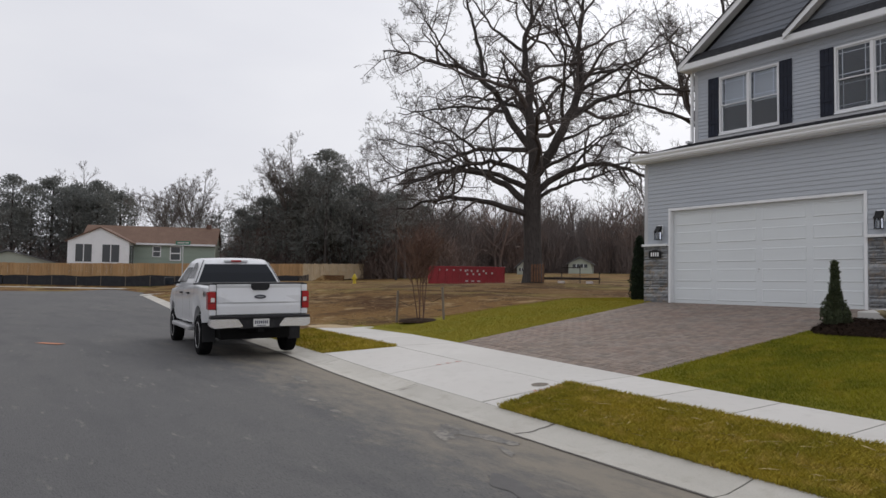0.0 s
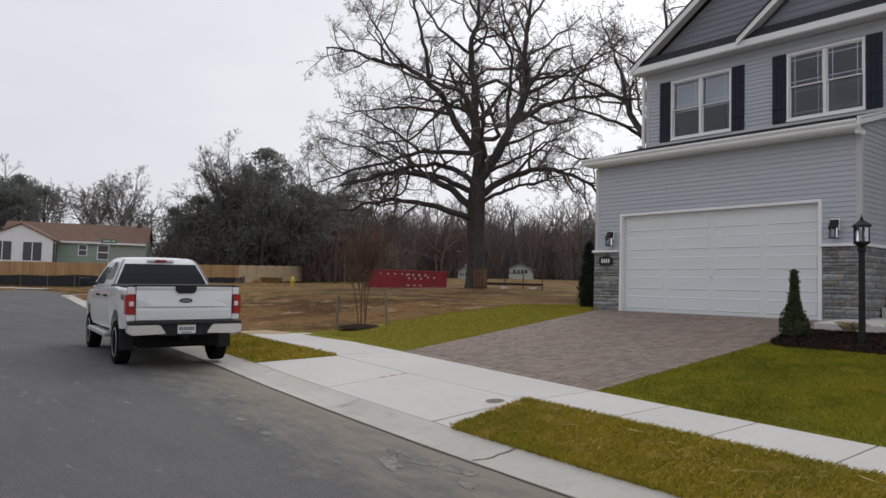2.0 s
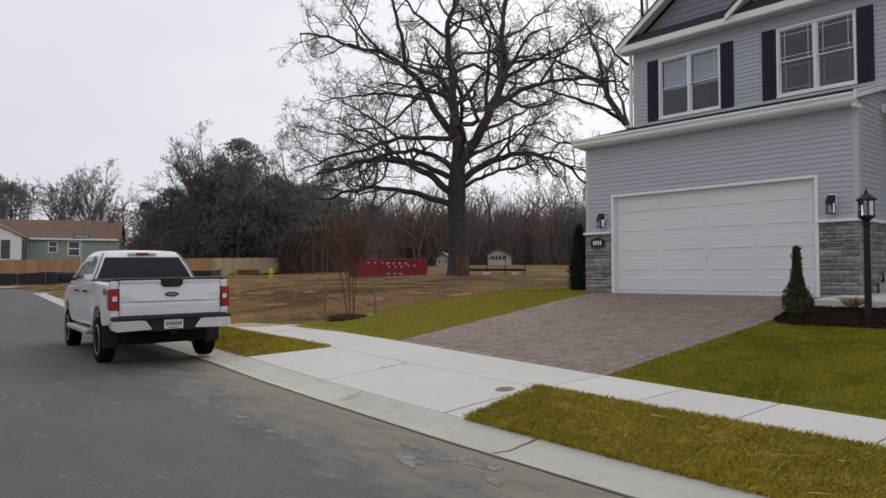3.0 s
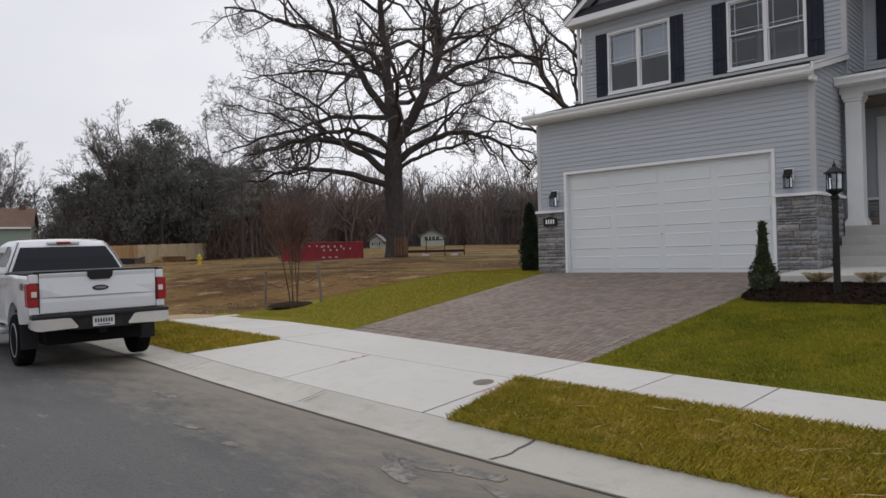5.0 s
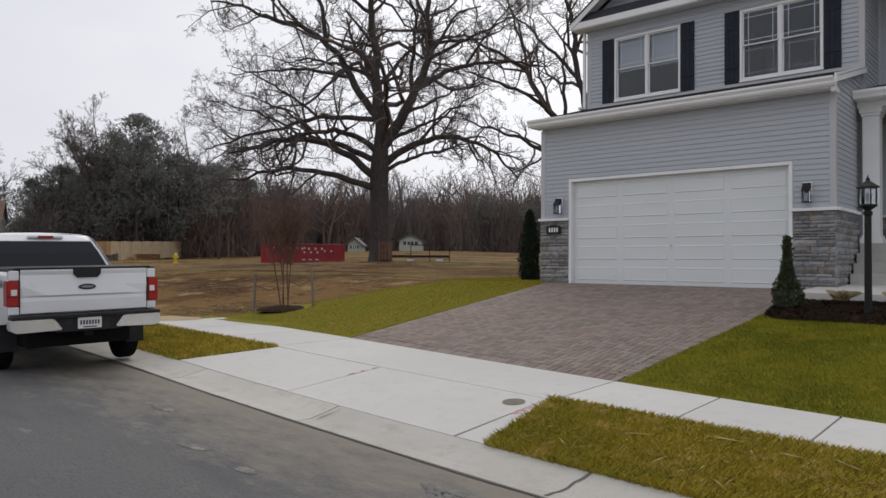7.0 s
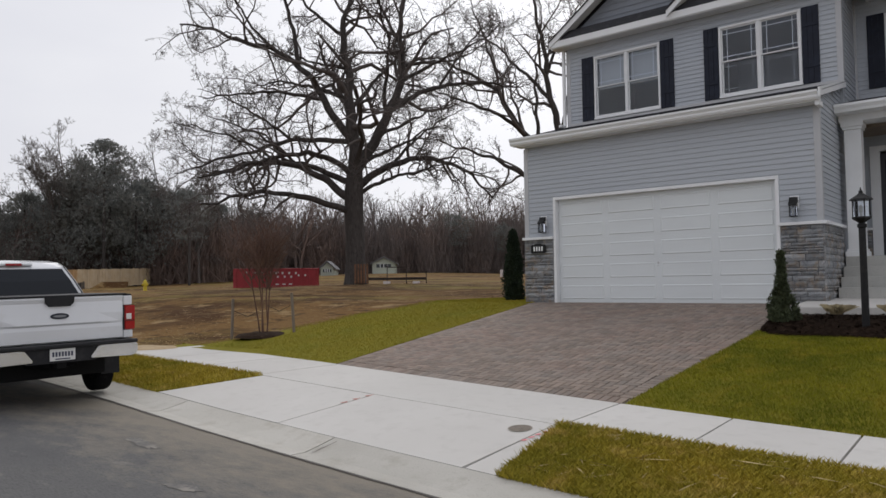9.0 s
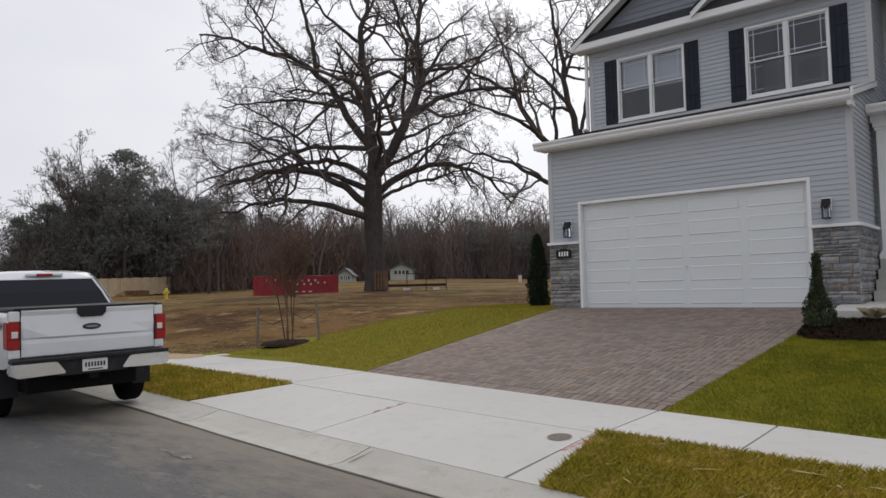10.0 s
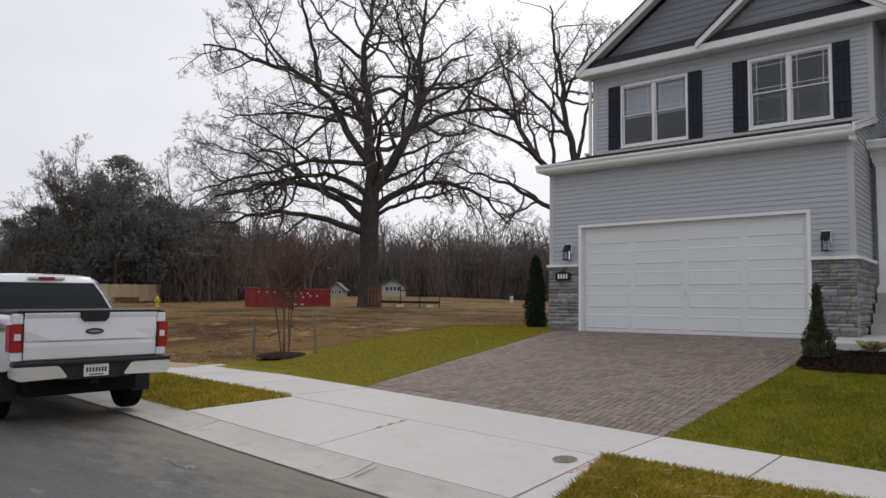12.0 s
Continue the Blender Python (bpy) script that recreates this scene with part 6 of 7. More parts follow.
# trailer frame by the oak
RUST = material("dark_rust_steel", (0.03, 0.024, 0.022), 0.7, 0.3, var=[(8, (0.06, 0.035, 0.025), 0.5, 0.7)])
PLANK = material("orange_plank", (0.17, 0.085, 0.045), 0.85, var=[(6, (0.1, 0.055, 0.035), 0.45, 0.65)])
tr = thing("utility_trailer", "dark steel utility trailer frame with plank gate", "trailer", at=pose(-20.9, 14.8, land(-20.2, 15.8) - 0.04, 0, 0, 40))
part("bed", bm_box(0, 3.4, 0, 1.4, 0.22, 0.3), RUST, tr)
for x in (0.0, 1.1, 2.2, 3.35):
    part("upright", bm_box(x, x + 0.05, -0.02, 0.03, 0.0, 1.15 if x in (1.1, 2.2) else 0.72), RUST, tr)
part("top_rail", bm_box(1.1, 2.25, -0.02, 0.03, 0.92, 0.98), RUST, tr)
part("side_rail", bm_box(0, 3.4, -0.03, 0.03, 0.3, 0.36), RUST, tr)
for i in range(5):
    part("gate_plank", bm_box(-0.75 + i * 0.17, -0.64 + i * 0.17, -0.1, -0.06, 0.05, 1.15), PLANK, tr)
for x in (0.9, 2.6):
    part("block", bm_box(x, x + 0.4, -0.15, 0.15, 0.0, 0.14), OFFWHITE, tr)
tagged(part("white_marker", bm_box(-42.5, -42.1, 59.7, 59.9, 2.2, 3.4, 0.05), OFFWHITE, None, "small white utility marker far across the field"), category="marker")

# ---- trees ----


def twigs(V, F, path, r, level, rng, counts, lens, spread, sides, thin=0.007, wander=0.24):
    """Side branches along a path, then theirs, down to fine twigs."""
    if level >= len(counts):
        return
    total = float(np.linalg.norm(np.diff(path, axis=0), axis=1).sum())
    n = len(path)
    for _ in range(max(2, int(counts[level] * (0.7 + 0.6 * rng.random())))):
        f = 0.26 + 0.74 * rng.random() ** 0.68
        i = min(n - 2, int(f * (n - 1)))
        p = path[i] + (path[i + 1] - path[i]) * (f * (n - 1) - i if i < n - 2 else 0.5)
        d = path[i + 1] - path[i]
        d = d / (np.linalg.norm(d) + 1e-9)
        q = rng.normal(0, 1, 3)
        q -= d * (q @ d)
        q /= np.linalg.norm(q) + 1e-9
        a = radians(rng.uniform(*spread))
        way = d * math.cos(a) + q * math.sin(a) + np.array((0, 0, 0.06))
        ln = total * rng.uniform(*lens) * (1.15 - 0.6 * f)
        rr = max(thin, r * (1 - 0.78 * f) * (0.68 if level == 0 else 0.6))
        steps = (7, 5, 3, 2)[level] if wander > 0.28 else 3
        b = grow_branch(p, way, ln, rr, rng, wander, 0.1, steps)
        tube(b, rr, max(thin * 0.64, rr * 0.3), sides[level], V, F)
        twigs(V, F, b, rr, level + 1, rng, counts, lens, spread, sides, thin, wander)


def crooked(p, face, bends, length, rng, crook, steps=26):
    """A sinuous bough in an upright plane that faces the bearing; bends are its angles from that bearing upward, at even steps."""
    ph, fr = rng.uniform(0, 6.28, 4), rng.uniform(1.2, 2.4, 4)
    pts = [np.array(p, float)]
    at = np.linspace(0, 1, len(bends))
    for i in range(steps):
        f = (i + 0.5) / steps
        amp = crook * min(1.0, 0.3 + f * 1.5)
        e = radians(float(np.interp(f, at, bends)) + amp * (0.45 * math.sin(2.1 * fr[2] * 6.28 * f + ph[2]) + 0.65 * math.sin(4.3 * fr[3] * 6.28 * f + ph[3])))
        a = radians(face + 1.6 * amp * (0.6 * math.sin(fr[0] * 6.28 * f + ph[0]) + 0.5 * math.sin(2.3 * fr[1] * 6.28 * f + ph[1])))
        pts.append(pts[-1] + np.array((math.cos(a) * math.cos(e), math.sin(a) * math.cos(e), math.sin(e))) * length / steps)
    return np.array(pts)


def big_oak(at, boughs, turn, seed, label, counts):
    rng = np.random.default_rng(seed)
    t = thing("oak_tree", label, "tree", at=at)
    V, F, TV, TF = [], [], [], []
    trunk = np.array([(0.03 * math.sin(z), 0.04 * math.cos(z * 0.7), z) for z in (-0.3, 0.15, 0.6, 1.3, 2.5, 4, 5.5, 6.6, 7.3, 7.7)])
    rad = (0.74, 0.63, 0.57, 0.55, 0.52, 0.53, 0.54, 0.46, 0.3, 0.12)
    bm = bmesh.new()
    rows = []
    for p, r in zip(trunk, rad):
        row = []
        for k in range(40):
            a = 2 * math.pi * k / 40
            rr = r * (1 + (0.09 if p[2] < 1 else 0.05) * math.sin(5 * a + 1) + 0.05 * math.sin(13 * a + 0.6 * p[2]))
            row.append((p[0] + rr * math.cos(a), p[1] + rr * math.sin(a), p[2]))
        rows.append(row)
    loft(bm, rows, True)
    part("trunk", bm, BARK, t, "thick furrowed trunk", True)
    paths = []
    for parent, f, lean, bends, ln, r in boughs:
        if parent < 0:
            p0 = (0, 0, f)
        else:
            q = paths[parent]
            p0 = q[int(f * (len(q) - 1))]
        path = crooked(p0, turn + lean, bends, ln * (1.0 if parent < 0 else 1.1), rng, 17)
        paths.append(path)
        LV, LF = [], []
        tube(path, r * 1.15, r * 0.22, 9, LV, LF)
        tube_mesh("bough", LV, LF, BARK, t, "", True)
        twigs(TV, TF, path, r, 0, rng, counts, (0.26, 0.56), (34, 80), (5, 4, 3, 3), 0.008, 0.3)
    tagged(tube_mesh("crown", TV, TF, bpy.data.materials["oak_twig"], t, "dense bare winter twigs"), kind="stuff")
    return t


material("oak_twig", (0.1, 0.084, 0.077), 0.95, var=[(2, (0.13, 0.11, 0.1), 0.45, 0.65)])
# rows: parent bough (-1: the trunk), height or share along it, lean out of the tree's broad plane, bends along it, length, radius
BOUGHS = [(-1, 5.9, 0, (91, 92, 97, 95, 82, 85), 13.0, 0.36), (-1, 6.7, 8, (58, 58, 72, 92, 88, 78), 13.5, 0.31),
          (0, 0.21, -8, (130, 121, 122, 150, 170, 160, 165), 12.4, 0.22), (2, 0.43, 20, (95, 105, 110, 100), 8.0, 0.13),
          (0, 0.56, -20, (172, 160, 150), 4.5, 0.09), (0, 0.35, 30, (50, 49, 40, 60), 6.5, 0.13), (0, 0.39, -25, (152, 160, 172, 192), 6.5, 0.12),
          (0, 0.7, 15, (155, 140, 125, 110), 5.5, 0.1), (1, 0.31, 5, (36, 30, 16, 5, -12, 10), 8.5, 0.16), (1, 0.49, -20, (32, 16, 28, 35), 6.5, 0.11),
          (1, 0.57, 20, (16, 10, 28, 45), 6.5, 0.1), (1, 0.66, -15, (122, 110, 95), 5.5, 0.1), (0, 0.82, -10, (58, 66, 80), 4.5, 0.09)]
BOUGHS += [(-1, 4.2, 8, (163, 163, 170, 188, 198, 186), 9.8, 0.19), (-1, 4.8, -10, (140, 142, 163, 184, 194, 194), 10.4, 0.22),
           (-1, 6.2, 18, (126, 158, 192, 194, 204, 190), 9.4, 0.17), (-1, 5.9, -20, (152, 160, 178, 190, 176), 10.6, 0.18),
           (0, 0.2, 5, (172, 180, 192, 202, 198, 186), 9.8, 0.15), (-1, 4.9, -12, (56, 22, 8, 18, 12), 6.8, 0.12), (-1, 5.6, 6, (42, 35, 16, 0, -24, -40, -34), 10.2, 0.21),
           (1, 0.07, -25, (26, 16, 28, 10), 5.0, 0.12), (2, 0.26, -15, (165, 172, 186, 176), 7.5, 0.11), (19, 0.3, 15, (52, 38, 24), 5.5, 0.09), (1, 0.2, 30, (22, 30, 12), 6.5, 0.1)]
BOUGHS += [(-1, 6.4, 82, (42, 30, 12, 0), 9.0, 0.16), (-1, 6.6, -84, (44, 30, 10, -6), 9.0, 0.16), (0, 0.3, 95, (55, 40, 30), 8.0, 0.12), (1, 0.3, -95, (55, 42, 30), 8.0, 0.12),
           (2, 0.6, 10, (140, 120, 130), 5.5, 0.08), (0, 0.9, -30, (125, 110, 100), 4.5, 0.08), (1, 0.85, 20, (50, 60, 70), 4.5, 0.08), (17, 0.35, -10, (140, 150, 165), 6.0, 0.08),
           (16, 0.4, 20, (140, 155, 175), 5.5, 0.08), (8, 0.4, -10, (60, 50, 40), 5.5, 0.08), (14, 0.5, 25, (150, 165, 180), 6.0, 0.08)]
big_oak(pose(-21.9, 14.8, land(-21.9, 14.8) - 0.1), BOUGHS, 46.5, 11, "huge bare spreading oak standing in the field", (13, 10, 7, 2))
SECOND_BOUGHS = [(-1, 6.5, -10, (125, 130, 118, 150, 165), 15, 0.26), (-1, 7.5, 0, (106, 98, 100), 15, 0.27), (-1, 7.2, 10, (66, 70, 74), 14, 0.27), (-1, 5.5, 15, (146, 158, 170), 11, 0.2), (-1, 6.8, 0, (45, 32, 20), 11, 0.22),
                 (0, 0.4, 20, (150, 165, 175), 8, 0.13), (1, 0.4, -30, (130, 135, 140), 9, 0.13), (1, 0.5, 40, (60, 55, 50), 8, 0.12), (2, 0.4, -40, (50, 45, 40), 9, 0.13), (0, 0.6, 10, (100, 110, 115), 7, 0.11),
                 (0, 0.25, -20, (95, 90, 80), 9, 0.14), (1, 0.2, 10, (80, 75, 85), 9, 0.14)]
big_oak(pose(-16.3, 30.6, land(-16.3, 30.6) - 0.1), SECOND_BOUGHS, 40, 23, "tall bare oak rising behind the house", (13, 9, 6, 2))


def bare_tree_mesh(seed, height, counts, thin, leaders=8, spread=(20, 48), fork=0.34):
    """A stem that forks into ascending leaders, which spread as a fan of fine twigs."""
    rng = np.random.default_rng(seed)
    V, F, TV, TF = [], [], [], []
    stem = grow_branch((0, 0, -0.5), (0.02, 0, 1), height * 0.6, 0.2, rng, 0.05, 0.05, 8)
    tube(stem, height * 0.015, height * 0.007, 6, V, F)
    for k in range(leaders):
        f = rng.uniform(fork / 0.6, 1.0)
        a = 6.28 * k / leaders * 2.4 + rng.uniform(-0.5, 0.5)
        e = radians(rng.uniform(38, 72))
        p = stem[min(8, int(f * 8))]
        r = height * 0.0085 * (1.3 - 0.6 * f)
        b = grow_branch(p, (math.cos(a) * math.cos(e), math.sin(a) * math.cos(e), math.sin(e)), height * rng.uniform(0.36, 0.5), r, rng, 0.14, 0.12, 7)
        tube(b, r, r * 0.3, 4, TV, TF)
        twigs(TV, TF, b, r, 0, rng, counts, (0.34, 0.6), spread, (3, 3, 3, 3), thin)
    return (V, F), (TV, TF)


GREYTWIG = material("grey_twig", (0.15, 0.132, 0.122), 0.95, var=[(0.5, (0.19, 0.17, 0.155), 0.45, 0.65)])
# Twig tones lifted above bare bark to stand in for distance haze.
HAZED_TWIG = material("hazed_woodland_twig", (0.155, 0.13, 0.12), 0.95, var=[(0.06, (0.19, 0.132, 0.108), 0.45, 0.62), (0.5, (0.12, 0.106, 0.1), 0.5, 0.7)], island=0.25)
# Needles painted pale grey; the colour carries the haze of the far wood.
HAZED_PINE = material("hazed_pine_needles", (0.19, 0.2, 0.19), 0.9, specular=0.2, var=[(0.25, (0.22, 0.22, 0.2), 0.45, 0.65)], island=0.2)
# light passes through the needles
_pn, _pl = HAZED_PINE.node_tree.nodes, HAZED_PINE.node_tree.links
_tr, _ms = _pn.new("ShaderNodeBsdfTranslucent"), _pn.new("ShaderNodeMixShader")
_ms.inputs["Fac"].default_value = 0.4
_pl.new(_pn["Principled BSDF"].inputs["Base Color"].links[0].from_socket, _tr.inputs["Color"])
_pl.new(_pn["Principled BSDF"].outputs[0], _ms.inputs[1])
_pl.new(_tr.outputs[0], _ms.inputs[2])
_pl.new(_ms.outputs[0], _pn["Material Output"].inputs["Surface"])
protos = []
for seed, h in ((31, 17.0), (32, 15.0), (33, 13.0)):
    (v1, f1), (v2, f2) = bare_tree_mesh(seed, h, (13, 8, 5), 0.014, 9)
    protos.append((v1, f1, v2, f2, h))
first = {}
for x, y, h, which in ((-126.8, 2.3, 20, 0), (-94.4, 12.4, 16, 1), (-91.5, 9.0, 15, 2), (-99.3, 16.0, 13.5, 2), (-80.3, 22.7, 19.8, 0), (-79.9, 23.6, 17.5, 1), (-80.4, 34.5, 20.5, 0), (-71.5, 36.0, 16, 2), (-90.0, 33.0, 18, 1), (-119, 10, 16, 1), (-140, -9, 18, 2)):
    v1, f1, v2, f2, h0 = protos[which]
    m = pose(x, y, 1.6, 0, 0, 37 * x % 360) @ Matrix.Diagonal((h / h0, h / h0, h / h0, 1))
    if which not in first:
        t = thing("bare_tree", "tall bare winter tree at the wood's edge", "tree", "bare trees at the wood's edge")
        tube_mesh("trunk", v1, f1, GREYTWIG, t)
        tagged(tube_mesh("crown", v2, f2, GREYTWIG, t), kind="stuff")
        t.matrix_world = m
        first[which] = t
    else:
        c = copy_thing(first[which], pose(x, y, 1.6, 0, 0, 37 * x % 360))
        c.scale = (h / h0,) * 3


def pine_arrays(seed, h, boughs, tufts, wide, low, profile):
    """Needle tufts gathered at the ends of boughs, from a bare lower trunk upward."""
    rng = np.random.default_rng(seed)
    C, N = [], []
    for _ in range(boughs):
        f = low + (1 - low) * rng.random() ** 0.9
        a = rng.uniform(0, 6.28)
        reach = wide * float(np.interp((f - low) / (1 - low), *profile)) * rng.uniform(0.45, 1.1)
        pad = 0.35 + 0.22 * reach
        for _ in range(tufts):
            q = rng.normal(0, 1, 3) * (pad, pad, pad * 0.42)
            C.append((reach * math.cos(a) + q[0], reach * math.sin(a) + q[1], f * h + 0.08 * reach + q[2]))
            N.append((math.cos(a) * 0.6, math.sin(a) * 0.6, 0.9))
    return sprays(np.array(C), np.array(N), 0.25, 4, rng)


ROUND = ((0, 0.15, 0.5, 0.8, 1.0), (0.5, 0.9, 1.0, 0.75, 0.15))
pine_proto = []
for seed, h, boughs, tufts, wide, low in ((51, 17, 120, 18, 3.4, 0.3), (52, 14, 44, 16, 2.6, 0.45), (53, 11, 60, 16, 2.5, 0.22)):
    pine_proto.append((*pine_arrays(seed, h, boughs, tufts, wide, low, ROUND), h))


def pine(x, y, h, which):
    v, f, h0 = pine_proto[which]
    key = ("pine", which)
    if key not in first:
        t = thing("pine_tree", "dark green pine at the wood's edge", "tree", "pines at the wood's edge")
        part("trunk", lathe(bmesh.new(), [(0.2, -0.5), (0.17, h0 * 0.5), (0.05, h0 * 0.97)], sides=9), BARK, t)
        tagged(raw("crown", v.tolist(), f.tolist(), HAZED_PINE, t), kind="stuff")
        t.matrix_world = pose(x, y, 1.6)
        t.scale = (h / h0,) * 3
        first[key] = t
    else:
        copy_thing(first[key], pose(x, y, 1.6, 0, 0, (61 * x) % 360)).scale = (h / h0,) * 3


for x, y, h, which in ((-112.7, -7.8, 15, 0), (-117.2, -2, 15.5, 2), (-111.5, 3.7, 15, 0), (-107.5, 6.3, 13, 2), (-120, -14, 15, 0), (-115, -5, 14, 0), (-119, 2, 15, 2), (-114, 0.5, 13.5, 2), (-73.9, 25.1, 17, 0), (-77.5, 27.5, 14.5, 0), (-76.5, 31.8, 13.5, 0), (-75.7, 36.5, 12, 2), (-74.5, 40.5, 11, 2), (-79.5, 22.0, 12.5, 0), (-81.0, 19.3, 11, 2), (-76.0, 23.5, 12.5, 2), (-83.0, 17.2, 9.5, 2), (-74.5, 29.3, 12.5, 2), (-79.0, 25.0, 15, 0), (-65.7, 31, 11.5, 1), (-101.5, 23.4, 11, 1), (-112, 23, 11.5, 1), (-97, 22.0, 10.5, 1), (-94, 25.5, 11.5, 1), (-116, 6, 14, 2), (-122, 1, 15, 0), (-106, 18, 10.5, 1), (-103, 12.0, 11, 1)):
    pine(x, y, h, which)

# the wood behind: joined small trees, pines and brush
rngw = np.random.default_rng(77)
small = []
for seed in (61, 62, 63, 64):
    (v1, f1), (v2, f2) = bare_tree_mesh(seed, 10.0, (5, 4), 0.016, 8, (18, 42), 0.25)
    a, b = np.concatenate(v1[1:]), np.concatenate(v2[1:])
    small.append((np.concatenate([a, b]), np.concatenate([np.concatenate(f1), np.concatenate(f2) + len(a)])))


def merged(name, items, mat, label, category):
    Vs, Fs, base = [], [], 0
    for v, f, x, y, s, sz, rot in items:
        c, sn = math.cos(rot), math.sin(rot)
        w = np.stack([(v[:, 0] * c - v[:, 1] * sn) * s + x, (v[:, 0] * sn + v[:, 1] * c) * s + y, v[:, 2] * sz + land(x, y) - 0.3], 1)
        Vs.append(w)
        Fs.append(f + base)
        base += len(w)
    ob = tube_mesh(name, [0] + Vs, Fs, mat, None, label)
    return tagged(ob, category=category, kind="stuff")


def thicket(seed, n):
    """Thin upright stems and twigs, dense at the foot and loose at the top."""
    rng = np.random.default_rng(seed)
    a, r = rng.uniform(0, 6.28, n), 2.4 * np.sqrt(rng.random(n))
    p = np.stack([r * np.cos(a), r * np.sin(a), (2.9 - 0.35 * r) * rng.random(n) ** 1.15 - 0.2], 1)
    d = rng.normal(0, 0.55, (n, 3)) + (0, 0, 0.8)
    l = rng.uniform(0.3, 0.9, (n, 1))
    s = np.cross(d, rng.normal(0, 1, (n, 3)))
    s /= np.linalg.norm(s, axis=1)[:, None]
    w = rng.uniform(0.01, 0.032, (n, 1))
    v = np.stack([p - s * w, p + s * w, p + d * l + s * w * 0.5, p + d * l - s * w * 0.5], 1).reshape(-1, 3)
    i = np.arange(n)[:, None] * 4
    return v, np.concatenate([i, i + 1, i + 2, i + 3], 1)


def spread_wood(count, ranges, near, far):
    for i in range(count):
        lo, hi = ranges[i % len(ranges)]
        yaw = rngw.uniform(lo, hi)
        dist = rngw.uniform(near(yaw), far(yaw))
        a = radians(yaw)
        yield i, yaw, dist, 10 - math.sin(a) * dist, -15 + math.cos(a) * dist


def wood_near(yaw):
    return 130 if yaw < 54 else 98 if yaw < 71 else 122


def wood_far(yaw):
    return 165 if yaw < 54 else 128 if yaw < 71 else 150


trees, pines, brush = [], [], []
for i, yaw, dist, x, y in spread_wood(300, ((18, 42), (22, 57), (38, 57), (56, 71), (57, 70), (70, 101), (77, 101)), wood_near, wood_far):
    tall = float(np.interp(yaw, (18, 52, 57, 60, 70, 72, 78, 100), (15.0, 15.5, 13, 12.5, 11.5, 9, 9.5, 14))) * rngw.uniform(0.6, 1.1) * dist / 118
    v, f = small[i % 4]
    trees.append((v, f, x, y, tall / 10 * 1.15, tall / 10, rngw.uniform(0, 6.28)))
for i, yaw, dist, x, y in spread_wood(72, ((57, 71), (77, 101), (18, 57), (58, 69)), wood_near, wood_far):
    tall = float(np.interp(yaw, (18, 52, 55, 71, 78, 100), (9.5, 9.5, 12.5, 12.5, 12.5, 13))) * rngw.uniform(0.6, 1.1) * dist / 118
    v, f, h0 = pine_proto[1 + i % 2]
    pines.append((v, f, x, y, tall / h0 * 1.1, tall / h0, rngw.uniform(0, 6.28)))
thickets = [thicket(s, 1000) for s in (5, 6, 7)]
for i, yaw, dist, x, y in spread_wood(420, ((18, 57), (18, 57), (20, 57), (55, 71), (57, 71), (57, 70), (70, 101)), wood_near, wood_far):
    k = float(np.interp(yaw, (18, 52, 55, 70, 72, 77, 100), (3.2, 3.2, 3.6, 3.5, 1.3, 1.6, 2.2))) * rngw.uniform(0.6, 1.2) * dist / 118
    brush.append((*thickets[i % 3], x, y, 1.4, k, rngw.uniform(0, 6.28)))
merged("far_wood_trees", trees, HAZED_TWIG, "mass of bare trees along the far wood", "woods")
merged("far_wood_pines", pines, HAZED_PINE, "dark pines mixed into the far wood", "woods")
merged("far_wood_brush", brush, HAZED_TWIG, "dark tangled brush at the wood's foot", "woods")

# ---- grass ----
GRASS_A = material("verge_grass", (0.4, 0.31, 0.04), 0.8, specular=0.15, var=[(0.9, (0.29, 0.25, 0.03), 0.42, 0.6), (3.5, (0.5, 0.37, 0.09), 0.52, 0.66)], island=0.28)
GRASS_B = material("lawn_grass", (0.235, 0.225, 0.016), 0.8, specular=0.15, var=[(0.9, (0.14, 0.155, 0.011), 0.44, 0.58), (2.5, (0.3, 0.25, 0.025), 0.54, 0.66)], island=0.22)
DRY = material("dry_field_grass", (0.3, 0.2, 0.1), 0.95, var=[(0.15, (0.24, 0.15, 0.07), 0.42, 0.62), (1.2, (0.25, 0.2, 0.075), 0.5, 0.7)], island=0.3)


def blades(name, n, spot, height, width, mat, label, seed, lean=0.5):
    rng = np.random.default_rng(seed)
    P = np.array([p for p in (spot(rng) for _ in range(n)) if p is not None])
    k = len(P)
    a = rng.uniform(0, 2 * math.pi, k)
    h = height * rng.uniform(0.45, 1.25, k)
    l = lean * h * rng.uniform(0.2, 1.3, k)
    d = np.stack([np.cos(a), np.sin(a), np.zeros(k)], 1)
    s = np.stack([-np.sin(a), np.cos(a), np.zeros(k)], 1) * (width * rng.uniform(0.6, 1.3, k))[:, None]
    up = np.zeros((k, 3))
    up[:, 2] = h
    v = np.stack([P - s, P + s, P + d * l[:, None] * 0.4 + up * 0.6 + s * 0.7, P + d * l[:, None] + up], 1).reshape(-1, 3)
    i = np.arange(k)[:, None] * 4
    ob = tube_mesh(name, [0, v], [np.concatenate([i, i + 1, i + 2, i + 3], 1)], mat, None, label)
    return tagged(ob, category="grass", kind="stuff")


def verge_spot(x0, x1, s0=S_KERB, s1=S_WALK):
    def spot(rng):
        x = x0 + (x1 - x0) * rng.random()
        s = s0 - 0.02 + (s1 - s0 + 0.04) * rng.random()
        w = (s - S_KERB) / (S_WALK - S_KERB)
        if 4 < x < 5.14 - 0.23 * w + 0.03 * noise.noise((s * 5, 0, 0)):
            return None
        if -1.0 < x < 0 and x > -0.92 + 0.6 * w:
            return None
        y = bend(x) + s
        return (x, y, land(x, y) + 0.01)
    return spot


